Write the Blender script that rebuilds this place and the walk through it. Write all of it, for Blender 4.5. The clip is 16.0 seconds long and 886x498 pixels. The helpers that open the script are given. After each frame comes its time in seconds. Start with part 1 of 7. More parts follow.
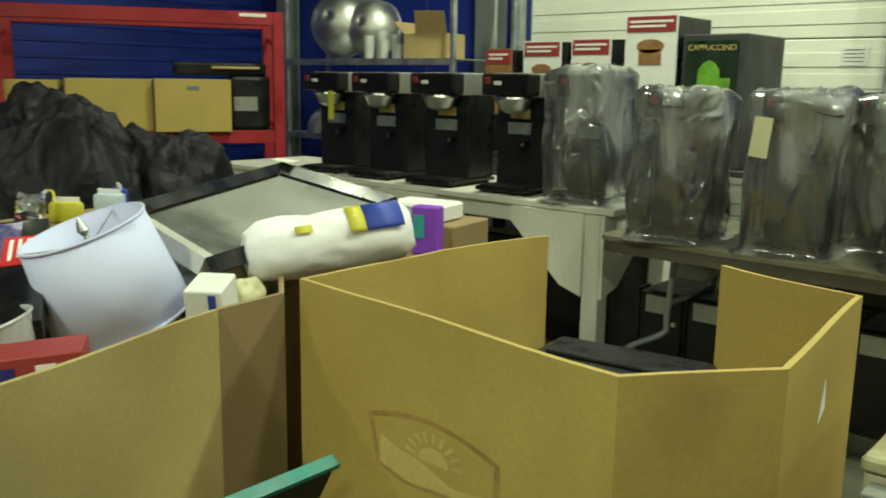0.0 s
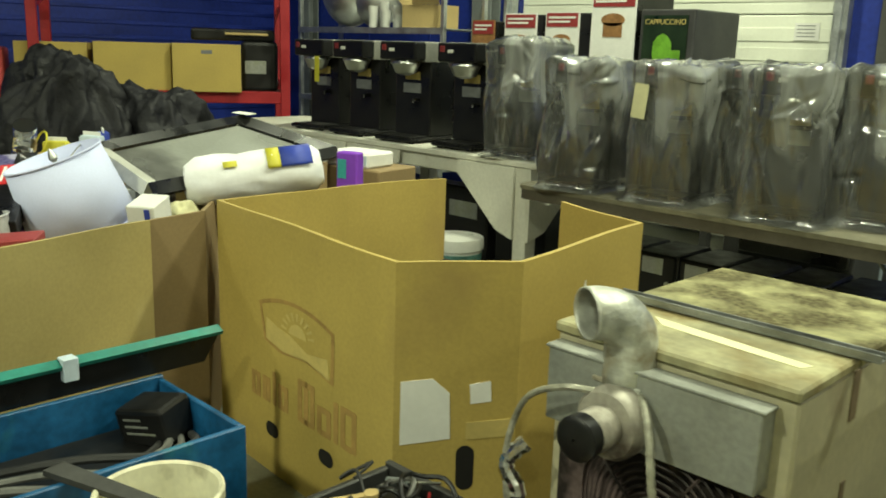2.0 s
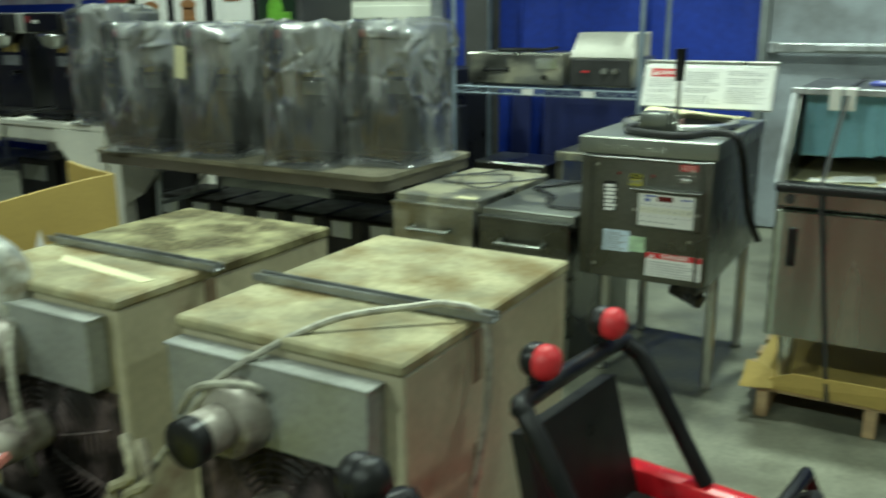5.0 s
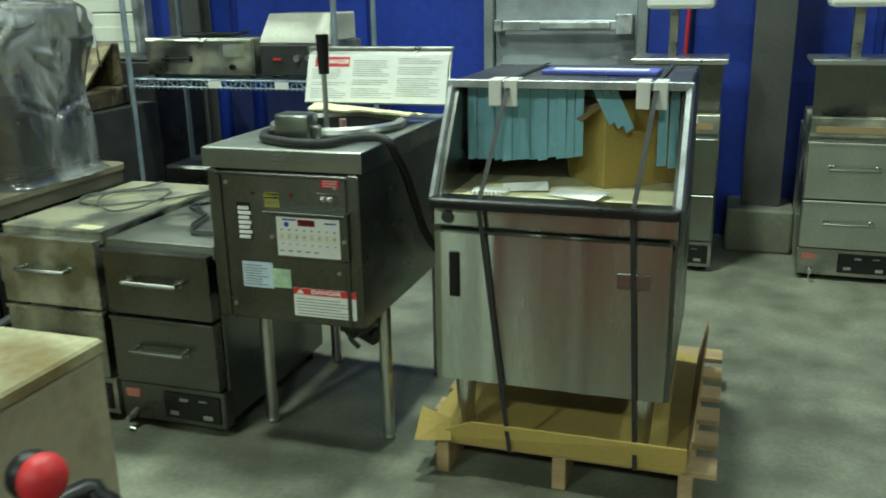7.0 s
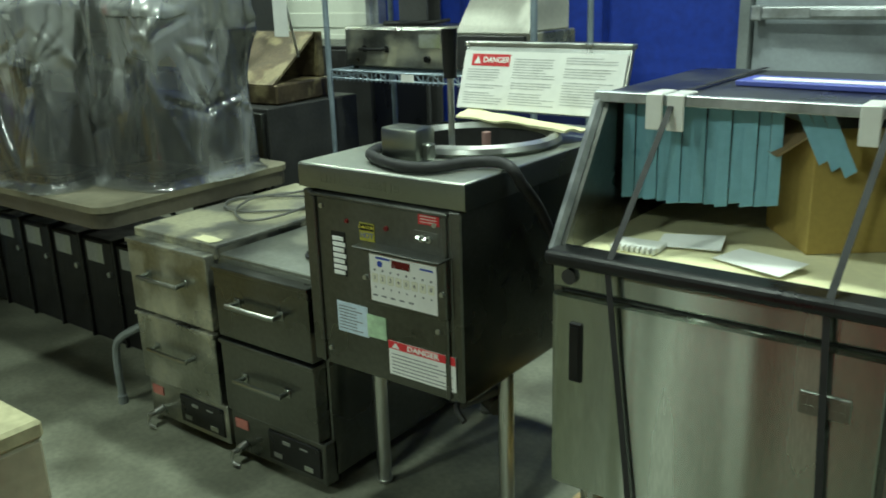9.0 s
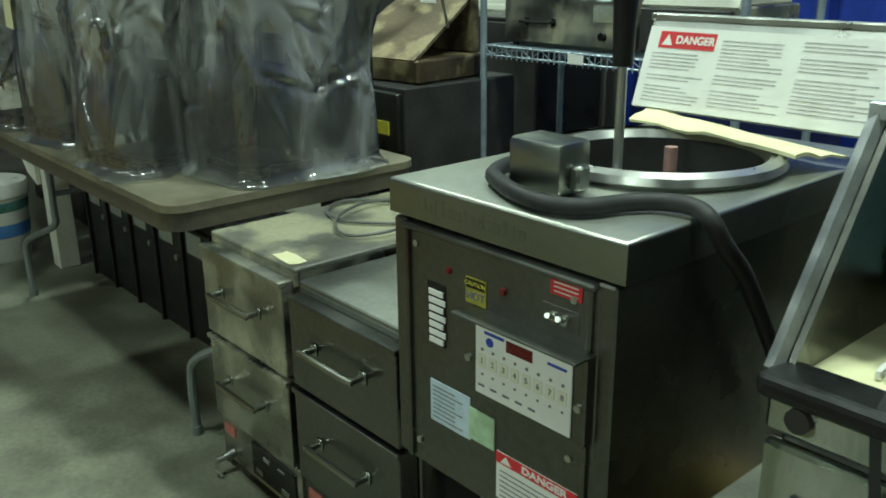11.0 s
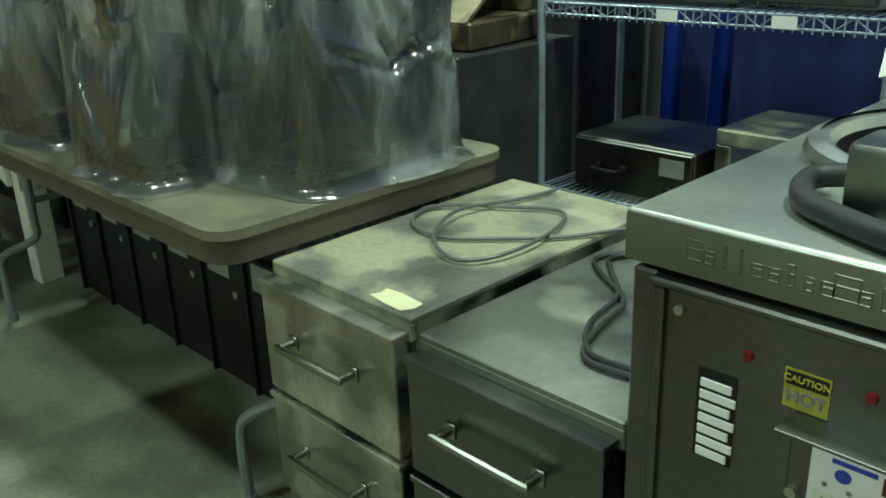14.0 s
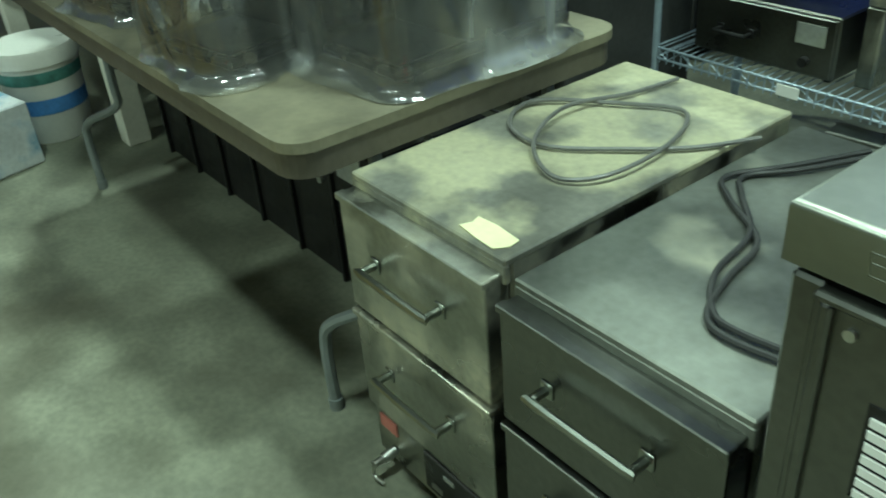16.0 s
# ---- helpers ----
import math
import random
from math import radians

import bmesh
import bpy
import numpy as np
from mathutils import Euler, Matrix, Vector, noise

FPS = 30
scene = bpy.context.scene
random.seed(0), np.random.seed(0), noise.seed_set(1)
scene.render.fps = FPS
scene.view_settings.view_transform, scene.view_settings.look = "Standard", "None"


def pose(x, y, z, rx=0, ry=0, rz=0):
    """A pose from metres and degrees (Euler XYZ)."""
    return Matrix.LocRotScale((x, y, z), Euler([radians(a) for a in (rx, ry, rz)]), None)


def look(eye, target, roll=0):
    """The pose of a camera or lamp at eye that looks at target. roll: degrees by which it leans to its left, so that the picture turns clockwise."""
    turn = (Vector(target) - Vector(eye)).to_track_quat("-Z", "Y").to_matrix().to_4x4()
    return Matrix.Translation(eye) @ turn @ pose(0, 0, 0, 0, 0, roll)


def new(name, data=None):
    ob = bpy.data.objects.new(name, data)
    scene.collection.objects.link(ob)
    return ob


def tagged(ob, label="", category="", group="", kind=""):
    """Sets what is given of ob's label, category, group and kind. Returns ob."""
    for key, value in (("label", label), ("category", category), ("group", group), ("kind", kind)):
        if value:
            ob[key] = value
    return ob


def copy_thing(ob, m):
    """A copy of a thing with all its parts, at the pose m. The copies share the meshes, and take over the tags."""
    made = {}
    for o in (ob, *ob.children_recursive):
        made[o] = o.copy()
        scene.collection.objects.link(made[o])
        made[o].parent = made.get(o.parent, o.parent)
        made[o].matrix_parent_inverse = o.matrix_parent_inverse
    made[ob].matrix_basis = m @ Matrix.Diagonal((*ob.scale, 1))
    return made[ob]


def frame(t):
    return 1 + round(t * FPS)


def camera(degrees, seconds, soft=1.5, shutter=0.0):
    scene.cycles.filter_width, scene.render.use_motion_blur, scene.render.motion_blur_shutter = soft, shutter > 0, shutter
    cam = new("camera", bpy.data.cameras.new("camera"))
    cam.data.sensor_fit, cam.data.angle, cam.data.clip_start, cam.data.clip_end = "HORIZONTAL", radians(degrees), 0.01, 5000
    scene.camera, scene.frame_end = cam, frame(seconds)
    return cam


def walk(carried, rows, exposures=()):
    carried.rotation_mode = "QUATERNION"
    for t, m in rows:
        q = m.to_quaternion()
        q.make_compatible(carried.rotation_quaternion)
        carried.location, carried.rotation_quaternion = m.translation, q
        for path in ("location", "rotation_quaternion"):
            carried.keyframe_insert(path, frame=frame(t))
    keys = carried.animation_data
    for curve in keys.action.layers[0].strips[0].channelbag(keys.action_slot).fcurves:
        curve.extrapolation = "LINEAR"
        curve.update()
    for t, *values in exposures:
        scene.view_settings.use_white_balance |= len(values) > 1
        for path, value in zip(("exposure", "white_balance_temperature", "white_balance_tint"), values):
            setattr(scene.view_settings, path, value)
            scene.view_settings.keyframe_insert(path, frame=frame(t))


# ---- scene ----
cam = camera(53.7, 16.0, soft=1.8, shutter=0.4)
PATH = [
    (0, (0.593, 0.929, 1.374), (-0.7, 2.408, 0.998), 0.9),
    (0.5, (0.785, 0.916, 1.382), (-0.612, 2.294, 0.99), 0.7),
    (1, (1.012, 0.819, 1.373), (-0.357, 2.218, 0.96), 1.1),
    (1.5, (1.182, 0.788, 1.392), (-0.107, 2.251, 0.948), 0.9),
    (2, (1.443, 0.833, 1.384), (0.071, 2.218, 0.938), 1.8),
    (2.5, (1.664, 0.786, 1.393), (0.291, 2.179, 0.974), 1.2),
    (3, (1.871, 0.705, 1.392), (0.522, 2.11, 0.938), 0.8),
    (3.5, (2.058, 0.728, 1.404), (0.774, 2.206, 0.994), -0.8),
    (4, (2.292, 0.84, 1.389), (1.051, 2.313, 0.849), 0.4),
    (4.5, (2.412, 0.945, 1.393), (1.264, 2.492, 0.856), -1.1),
    (5, (2.469, 1.178, 1.396), (1.496, 2.846, 0.878), -0.4),
    (5.2, (2.497, 1.267, 1.398), (1.644, 3.002, 0.884), -0.5),
    (7.3, (2.789, 2.153, 1.391), (2.186, 3.971, 0.816), -1.1),
    (8, (2.874, 2.471, 1.395), (1.886, 4.113, 0.821), -0.1),
    (8.5, (2.886, 2.596, 1.393), (1.797, 4.169, 0.81), -1.3),
    (10.8, (2.492, 3.259, 1.324), (1.047, 4.494, 0.702), -0.1),
    (11, (2.45, 3.298, 1.32), (1.014, 4.537, 0.687), -0.6),
    (11.5, (2.332, 3.343, 1.286), (0.894, 4.548, 0.593), 1.0),
    (12, (2.199, 3.44, 1.291), (0.74, 4.617, 0.593), -0.3),
    (12.5, (2.102, 3.458, 1.291), (0.661, 4.649, 0.58), -0.3),
    (13, (1.953, 3.429, 1.313), (0.58, 4.707, 0.619), -2.8),
    (13.5, (1.862, 3.405, 1.289), (0.508, 4.695, 0.58), -2.2),
    (14, (1.818, 3.397, 1.278), (0.467, 4.685, 0.56), -2.2),
    (14.5, (1.792, 3.397, 1.308), (0.444, 4.677, 0.569), -4.4),
    (15, (1.738, 3.509, 1.329), (0.461, 4.722, 0.382), -3.7),
    (15.5, (1.692, 3.514, 1.338), (0.389, 4.622, 0.301), -2.1),
    (16, (1.638, 3.566, 1.343), (0.265, 4.559, 0.28), -4.8),
]
GRADE = [(0.0, -0.18, 6400, 9), (1.0, -0.14, 6450, 10), (2.0, 0.05, 6600, 11), (3.5, 0.0, 7000, 12), (4.2, -0.15, 6600, 11), (4.6, -0.18, 5750, 9), (5.2, -0.18, 5450, 8), (8.0, -0.3, 5450, 9), (11.0, -0.4, 5400, 9), (14.0, -0.3, 5350, 6), (15.0, -0.2, 5250, 3), (16.0, 0.0, 5200, 1)]
walk(cam, [(t, look(eye, target, roll)) for t, eye, target, roll in PATH], GRADE)

# ---- world and lamps ----
world = bpy.data.worlds.new("world")
scene.world = world
world.use_nodes = True
world.node_tree.nodes["Background"].inputs[0].default_value = (0.5, 0.55, 0.6, 1)
world.node_tree.nodes["Background"].inputs[1].default_value = 0.008
scene.view_settings.exposure = 0.0

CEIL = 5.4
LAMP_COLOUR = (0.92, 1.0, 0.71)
# unseen lamps; their number, places and watts are assumed
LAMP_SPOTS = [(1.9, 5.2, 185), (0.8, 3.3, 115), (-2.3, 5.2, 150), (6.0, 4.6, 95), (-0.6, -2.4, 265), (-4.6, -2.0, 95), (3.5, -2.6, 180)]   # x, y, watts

# ---- helpers for building ----
def part(name, bm, material, parent=None, label="", smooth=False):
    me = bpy.data.meshes.new(name)
    bm.to_mesh(me)
    bm.free()
    if smooth:
        for p in me.polygons:
            p.use_smooth = True
        me.set_sharp_from_angle(angle=radians(40))
    for m in (material if isinstance(material, (list, tuple)) else [material]):
        me.materials.append(m)
    ob = new(name, me)
    ob.parent = parent
    if label:
        tagged(ob, label=label)
    return ob


def thing(name, m, label, category, group="", kind=""):
    ob = new(name)
    ob.empty_display_size = 0.1
    ob.matrix_basis = m
    return tagged(ob, label, category, group, kind)


def B():
    return bmesh.new()


def box(bm, x0, x1, y0, y1, z0, z1, bevel=0.0, seg=1, mi=0):
    c = Matrix.Translation(((x0 + x1) / 2, (y0 + y1) / 2, (z0 + z1) / 2)) @ Matrix.Diagonal((abs(x1 - x0), abs(y1 - y0), abs(z1 - z0), 1))
    made = bmesh.ops.create_cube(bm, size=1, matrix=c)["verts"]
    faces = set(f for v in made for f in v.link_faces)
    for f in faces:
        f.material_index = mi
    if bevel > 0:
        edges = list(set(e for v in made for e in v.link_edges))
        out = bmesh.ops.bevel(bm, geom=edges, offset=bevel, segments=seg, profile=0.5, affect="EDGES")
        for f in out["faces"]:
            f.material_index = mi
    return bm


def cyl(bm, a, b, r0, r1=None, seg=20, caps=True, mi=0):
    a, b = Vector(a), Vector(b)
    d = b - a
    m = Matrix.Translation((a + b) / 2) @ d.to_track_quat("Z", "Y").to_matrix().to_4x4()
    made = bmesh.ops.create_cone(bm, cap_ends=caps, segments=seg, radius1=r0, radius2=r0 if r1 is None else r1, depth=d.length, matrix=m)["verts"]
    for f in set(f for v in made for f in v.link_faces):
        f.material_index = mi
    return bm


def ball(bm, c, r, squash=(1, 1, 1), seg=16):
    bmesh.ops.create_uvsphere(bm, u_segments=seg, v_segments=seg // 2 + 2, radius=r, matrix=Matrix.Translation(c) @ Matrix.Diagonal((*squash, 1)))
    return bm


def smooth_line(pts, steps=6):
    """Catmull-Rom through the points."""
    p = [Vector(q) for q in pts]
    p = [2 * p[0] - p[1]] + p + [2 * p[-1] - p[-2]]
    out = []
    for i in range(1, len(p) - 2):
        for k in range(steps):
            t = k / steps
            out.append(0.5 * (2 * p[i] + (p[i + 1] - p[i - 1]) * t + (2 * p[i - 1] - 5 * p[i] + 4 * p[i + 1] - p[i + 2]) * t * t + (3 * p[i] - p[i - 1] - 3 * p[i + 1] + p[i + 2]) * t ** 3))
    out.append(p[-2])
    return out


def tube(bm, pts, r, seg=8, steps=6, ribs=0.0):
    line = smooth_line(pts, steps) if steps > 1 else [Vector(q) for q in pts]
    rings = []
    up = Vector((0.13, 0.21, 0.97))
    for i, c in enumerate(line):
        d = (line[min(i + 1, len(line) - 1)] - line[max(i - 1, 0)]).normalized()
        s = d.cross(up)
        if s.length < 1e-4:
            s = d.cross(Vector((1, 0, 0)))
        s.normalize()
        u = s.cross(d)
        up = u
        rr = r * (1 + ribs * (i % 2))
        rings.append([bm.verts.new(c + rr * (s * math.cos(2 * math.pi * k / seg) + u * math.sin(2 * math.pi * k / seg))) for k in range(seg)])
    for a, b in zip(rings, rings[1:]):
        for k in range(seg):
            bm.faces.new((a[k], a[(k + 1) % seg], b[(k + 1) % seg], b[k]))
    bm.faces.new(rings[0][::-1])
    bm.faces.new(rings[-1])
    return bm


def lathe(bm, prof, centre=(0, 0, 0), seg=28, m=None):
    """Turns (radius, height) pairs about z."""
    m = m or Matrix.Translation(centre)
    rings = [[bm.verts.new(m @ Vector((r * math.cos(2 * math.pi * k / seg), r * math.sin(2 * math.pi * k / seg), z))) for k in range(seg)] for r, z in prof]
    for a, b in zip(rings, rings[1:]):
        for k in range(seg):
            bm.faces.new((a[k], a[(k + 1) % seg], b[(k + 1) % seg], b[k]))
    return bm


def prism(bm, outline, z0, z1):
    """Extrudes an outline of (x, y) pairs from z0 to z1."""
    lo = [bm.verts.new((x, y, z0)) for x, y in outline]
    hi = [bm.verts.new((x, y, z1)) for x, y in outline]
    n = len(outline)
    bm.faces.new(lo[::-1])
    bm.faces.new(hi)
    for i in range(n):
        bm.faces.new((lo[i], lo[(i + 1) % n], hi[(i + 1) % n], hi[i]))
    bmesh.ops.recalc_face_normals(bm, faces=bm.faces)
    return bm


def slab(bm, quad, thick):
    """A plate of that thickness behind four corners."""
    q = [Vector(p) for p in quad]
    n = (q[1] - q[0]).cross(q[3] - q[0]).normalized() * thick
    a = [bm.verts.new(p) for p in q]
    b = [bm.verts.new(p - n) for p in q]
    bm.faces.new(a)
    bm.faces.new(b[::-1])
    for i in range(4):
        bm.faces.new((a[i], b[i], b[(i + 1) % 4], a[(i + 1) % 4]))
    bmesh.ops.recalc_face_normals(bm, faces=bm.faces)
    return bm


def turned(bm, m):
    bmesh.ops.transform(bm, matrix=m, verts=bm.verts)
    return bm


def lettering(name, text, size, m, material, parent, extrude=0.0006, bold=0.0, align="CENTER"):
    cu = bpy.data.curves.new(name, "FONT")
    cu.body, cu.size, cu.extrude, cu.offset = text, size, extrude, bold
    cu.align_x, cu.align_y = align, "CENTER"
    tmp = bpy.data.objects.new(name, cu)
    me = bpy.data.meshes.new_from_object(tmp)
    bpy.data.objects.remove(tmp)
    me.materials.clear()
    me.materials.append(material)
    ob = new(name, me)
    ob.parent = parent
    ob.matrix_basis = m
    return ob


def mat(name, base, rough=0.6, metal=0.0, var=0.25, scale=5.0, fine=60.0, bump=0.15, stain=None, stain_scale=3.0, stain_edge=(0.5, 0.62), stretch=(1, 1, 1), rough_var=0.15, spec=0.5, coat=0.0, aniso=0.0, depth=0.004):
    """A surface with broad and fine variation, and stains of their own shape."""
    m = bpy.data.materials.new(name)
    m.use_nodes = True
    t = m.node_tree
    p = t.nodes["Principled BSDF"]
    co = t.nodes.new("ShaderNodeTexCoord")
    mp = t.nodes.new("ShaderNodeMapping")
    mp.inputs["Scale"].default_value = stretch
    t.links.new(co.outputs["Object"], mp.inputs["Vector"])

    def nz(s, detail=4.0, vec=None):
        n = t.nodes.new("ShaderNodeTexNoise")
        n.inputs["Scale"].default_value, n.inputs["Detail"].default_value = s, detail
        t.links.new(vec or mp.outputs["Vector"], n.inputs["Vector"])
        return n.outputs["Fac"]

    def ramp(fac, lo, hi, a=0.3, b=0.7):
        r = t.nodes.new("ShaderNodeMapRange")
        r.inputs["From Min"].default_value, r.inputs["From Max"].default_value = a, b
        r.inputs["To Min"].default_value, r.inputs["To Max"].default_value = lo, hi
        t.links.new(fac, r.inputs["Value"])
        return r.outputs["Result"]

    def mul(a, b):
        n = t.nodes.new("ShaderNodeMath")
        n.operation = "MULTIPLY"
        t.links.new(a, n.inputs[0])
        t.links.new(b, n.inputs[1])
        return n.outputs[0]

    broad, grain = nz(scale), nz(fine, 3.0)
    shade = mul(ramp(broad, 1 - var, 1 + var * 0.5), ramp(grain, 1 - var * 0.4, 1 + var * 0.3))
    mix = t.nodes.new("ShaderNodeMix")
    mix.data_type, mix.blend_type = "RGBA", "MULTIPLY"
    mix.inputs["Factor"].default_value = 1.0
    mix.inputs["A"].default_value = (*base, 1)
    t.links.new(shade, mix.inputs["B"])
    colour = mix.outputs["Result"]
    if stain:
        m2 = t.nodes.new("ShaderNodeMix")
        m2.data_type = "RGBA"
        fac = mul(ramp(nz(stain_scale, 6.0, co.outputs["Object"]), 0, 1, *stain_edge), ramp(nz(stain_scale * 9, 3.0, co.outputs["Object"]), 0.65, 1.0))
        t.links.new(fac, m2.inputs["Factor"])
        t.links.new(colour, m2.inputs["A"])
        m2.inputs["B"].default_value = (*stain, 1)
        colour = m2.outputs["Result"]
        if metal:
            inv = t.nodes.new("ShaderNodeMath")
            inv.operation = "MULTIPLY_ADD"
            inv.inputs[1].default_value, inv.inputs[2].default_value = -metal * 0.85, metal
            t.links.new(fac, inv.inputs[0])
            t.links.new(inv.outputs[0], p.inputs["Metallic"])
    t.links.new(colour, p.inputs["Base Color"])
    if not (stain and metal):
        p.inputs["Metallic"].default_value = metal
    p.inputs["Specular IOR Level"].default_value = spec
    p.inputs["Coat Weight"].default_value = coat
    if aniso:
        p.inputs["Anisotropic"].default_value = aniso
        tg = t.nodes.new("ShaderNodeCombineXYZ")
        tg.inputs[2].default_value = 1.0
        t.links.new(tg.outputs[0], p.inputs["Tangent"])
    t.links.new(ramp(broad, max(0.03, rough - rough_var), min(1, rough + rough_var)), p.inputs["Roughness"])
    if bump:
        b = t.nodes.new("ShaderNodeBump")
        b.inputs["Strength"].default_value, b.inputs["Distance"].default_value = bump, depth
        t.links.new(grain, b.inputs["Height"])
        t.links.new(b.outputs["Normal"], p.inputs["Normal"])
    return m


CONCRETE = mat("concrete", (0.21, 0.215, 0.16), 0.52, var=0.36, scale=5.5, fine=55, bump=0.08, stain=(0.1, 0.095, 0.068), stain_scale=2.6, stain_edge=(0.5, 0.72))
BLUE_WALL = mat("blue_wall_sheet", (0.010, 0.03, 0.27), 0.5, var=0.45, scale=1.2, fine=25, bump=0.3)
CEILING = mat("ceiling_sheet", (0.13, 0.135, 0.135), 0.8, var=0.1)
PLASTER = mat("plain_wall", (0.24, 0.24, 0.22), 0.85, var=0.15)
DOOR_WHITE = mat("white_door_panel", (0.82, 0.84, 0.72), 0.55, var=0.07, scale=1.5, fine=40, bump=0.03)
DOOR_GREY = mat("grey_door_paint", (0.3, 0.33, 0.36), 0.45, var=0.15, scale=2, stain=(0.18, 0.19, 0.2), stain_scale=2.5)
GALV = mat("galvanised_steel", (0.5, 0.52, 0.53), 0.45, 0.85, var=0.25, scale=14, fine=70)
GREY_PAINT = mat("grey_painted_steel", (0.2, 0.22, 0.22), 0.5, 0.1, var=0.2)
DARK_STEEL = mat("dark_steel", (0.06, 0.06, 0.058), 0.5, 0.5, var=0.3)
STEEL = mat("brushed_steel", (0.6, 0.61, 0.58), 0.33, 1.0, var=0.1, scale=2.5, fine=60, bump=0.05, stretch=(7, 7, 1), rough_var=0.08)
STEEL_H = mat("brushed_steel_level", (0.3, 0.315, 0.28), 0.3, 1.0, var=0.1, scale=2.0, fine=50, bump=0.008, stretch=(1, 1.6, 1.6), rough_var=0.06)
STEEL_TOP = mat("worn_lit_steel", (0.5, 0.52, 0.46), 0.42, 1.0, var=0.15, scale=3, fine=60, bump=0.01, rough_var=0.07)
STEEL_WORN = mat("dusty_steel", (0.34, 0.345, 0.31), 0.33, 1.0, var=0.3, scale=4, fine=70, bump=0.05, stain=(0.42, 0.4, 0.28), stain_scale=6, stain_edge=(0.47, 0.66), rough_var=0.12)
STEEL_DUST = mat("dust_covered_steel", (0.23, 0.23, 0.195), 0.5, 0.5, var=0.35, scale=5, fine=60, stain=(0.4, 0.385, 0.25), stain_scale=7, stain_edge=(0.4, 0.54))
STEEL_DARK = mat("dull_dark_steel", (0.175, 0.178, 0.163), 0.33, 1.0, var=0.25, scale=3, fine=70, bump=0.05)
BLACK = mat("black_plastic", (0.009, 0.009, 0.009), 0.42, var=0.3, scale=9, fine=120, bump=0.08, spec=0.35)
BLACK_SATIN = mat("black_satin_paint", (0.012, 0.012, 0.012), 0.34, var=0.3, scale=7, spec=0.38)
RUBBER = mat("black_rubber", (0.02, 0.02, 0.02), 0.65, var=0.35, scale=20)
BEIGE = mat("beige_painted_steel", (0.5, 0.46, 0.31), 0.55, var=0.22, scale=2.5, fine=40, stain=(0.25, 0.18, 0.12), stain_scale=3.2, stain_edge=(0.58, 0.7))
BEIGE_TOP = mat("dirty_beige_top", (0.41, 0.385, 0.23), 0.6, var=0.4, scale=6, fine=45, stain=(0.2, 0.15, 0.06), stain_scale=5.2, stain_edge=(0.46, 0.64), spec=0.2)
FURN_GREY = mat("grey_furnace_panel", (0.33, 0.34, 0.31), 0.42, 0.4, var=0.3, scale=4, stain=(0.22, 0.24, 0.12), stain_scale=2.6, stain_edge=(0.54, 0.64))
SOOT_AND_SHADE = mat("soot_and_duct_shade", (0.03, 0.023, 0.021), 0.6, 0.3, var=0.5, scale=8, stain=(0.2, 0.145, 0.14), stain_scale=7, stain_edge=(0.5, 0.62))
RUST = mat("rust_brown_band", (0.2, 0.145, 0.085), 0.7, var=0.4, scale=14)
BEIGE_TOP_DARK = mat("mottled_dirty_top", (0.4, 0.38, 0.2), 0.6, var=0.4, scale=6, fine=40, stain=(0.055, 0.042, 0.018), stain_scale=6.5, stain_edge=(0.36, 0.56), spec=0.15)
CARD = mat("tan_cardboard", (0.47, 0.345, 0.09), 0.72, var=0.16, scale=2.0, fine=90, bump=0.05, stain=(0.3, 0.2, 0.07), stain_scale=1.6, stain_edge=(0.6, 0.8))
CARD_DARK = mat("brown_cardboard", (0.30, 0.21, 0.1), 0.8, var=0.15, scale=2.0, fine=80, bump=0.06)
CARD_PALE = mat("pale_cardboard", (0.5, 0.37, 0.16), 0.75, var=0.12, scale=3, fine=70)
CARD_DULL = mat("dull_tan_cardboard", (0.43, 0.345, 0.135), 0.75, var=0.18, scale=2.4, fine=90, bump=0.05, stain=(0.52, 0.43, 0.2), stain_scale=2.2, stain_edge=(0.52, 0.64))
CARD_INK = mat("brown_print", (0.41, 0.255, 0.075), 0.8, var=0.25, scale=14)
CARD_INK_PALE = mat("pale_print", (0.58, 0.45, 0.15), 0.8, var=0.15, scale=12)
PAPER = mat("white_paper", (0.8, 0.8, 0.76), 0.75, var=0.06, scale=9, bump=0.04)
CREAM = mat("cream_tape", (0.72, 0.69, 0.42), 0.7, var=0.1, scale=10)
TABLE_TOP = mat("brown_grey_table_top", (0.135, 0.125, 0.085), 0.5, var=0.3, scale=5, fine=60, stain=(0.2, 0.185, 0.125), stain_scale=6, stain_edge=(0.44, 0.62))
TABLE_EDGE = mat("brown_table_edge", (0.085, 0.075, 0.055), 0.5, var=0.25)
WHITE_WOOD = mat("white_painted_wood", (0.68, 0.67, 0.58), 0.6, var=0.15, scale=3, fine=60, stain=(0.35, 0.3, 0.22), stain_scale=5, stain_edge=(0.66, 0.8))
RED_PAINT = mat("red_rack_paint", (0.34, 0.014, 0.02), 0.45, var=0.25, scale=4, stain=(0.16, 0.02, 0.02), stain_scale=7, stain_edge=(0.62, 0.75))
RED_PLASTIC = mat("red_plastic", (0.6, 0.012, 0.02), 0.3, var=0.12, scale=4, bump=0.02)
RED_LABEL = mat("red_label", (0.6, 0.03, 0.035), 0.5, var=0.1)
YELLOW_PLASTIC = mat("yellow_plastic", (0.85, 0.78, 0.02), 0.4, var=0.1, scale=4, bump=0.03)
YELLOW_LABEL = mat("yellow_label", (0.6, 0.55, 0.04), 0.55, var=0.1)
GREEN_LABEL = mat("pale_green_label", (0.45, 0.62, 0.4), 0.55, var=0.2, scale=30)
BLUE_LABEL = mat("pale_blue_label", (0.55, 0.65, 0.75), 0.55, var=0.1, scale=30)
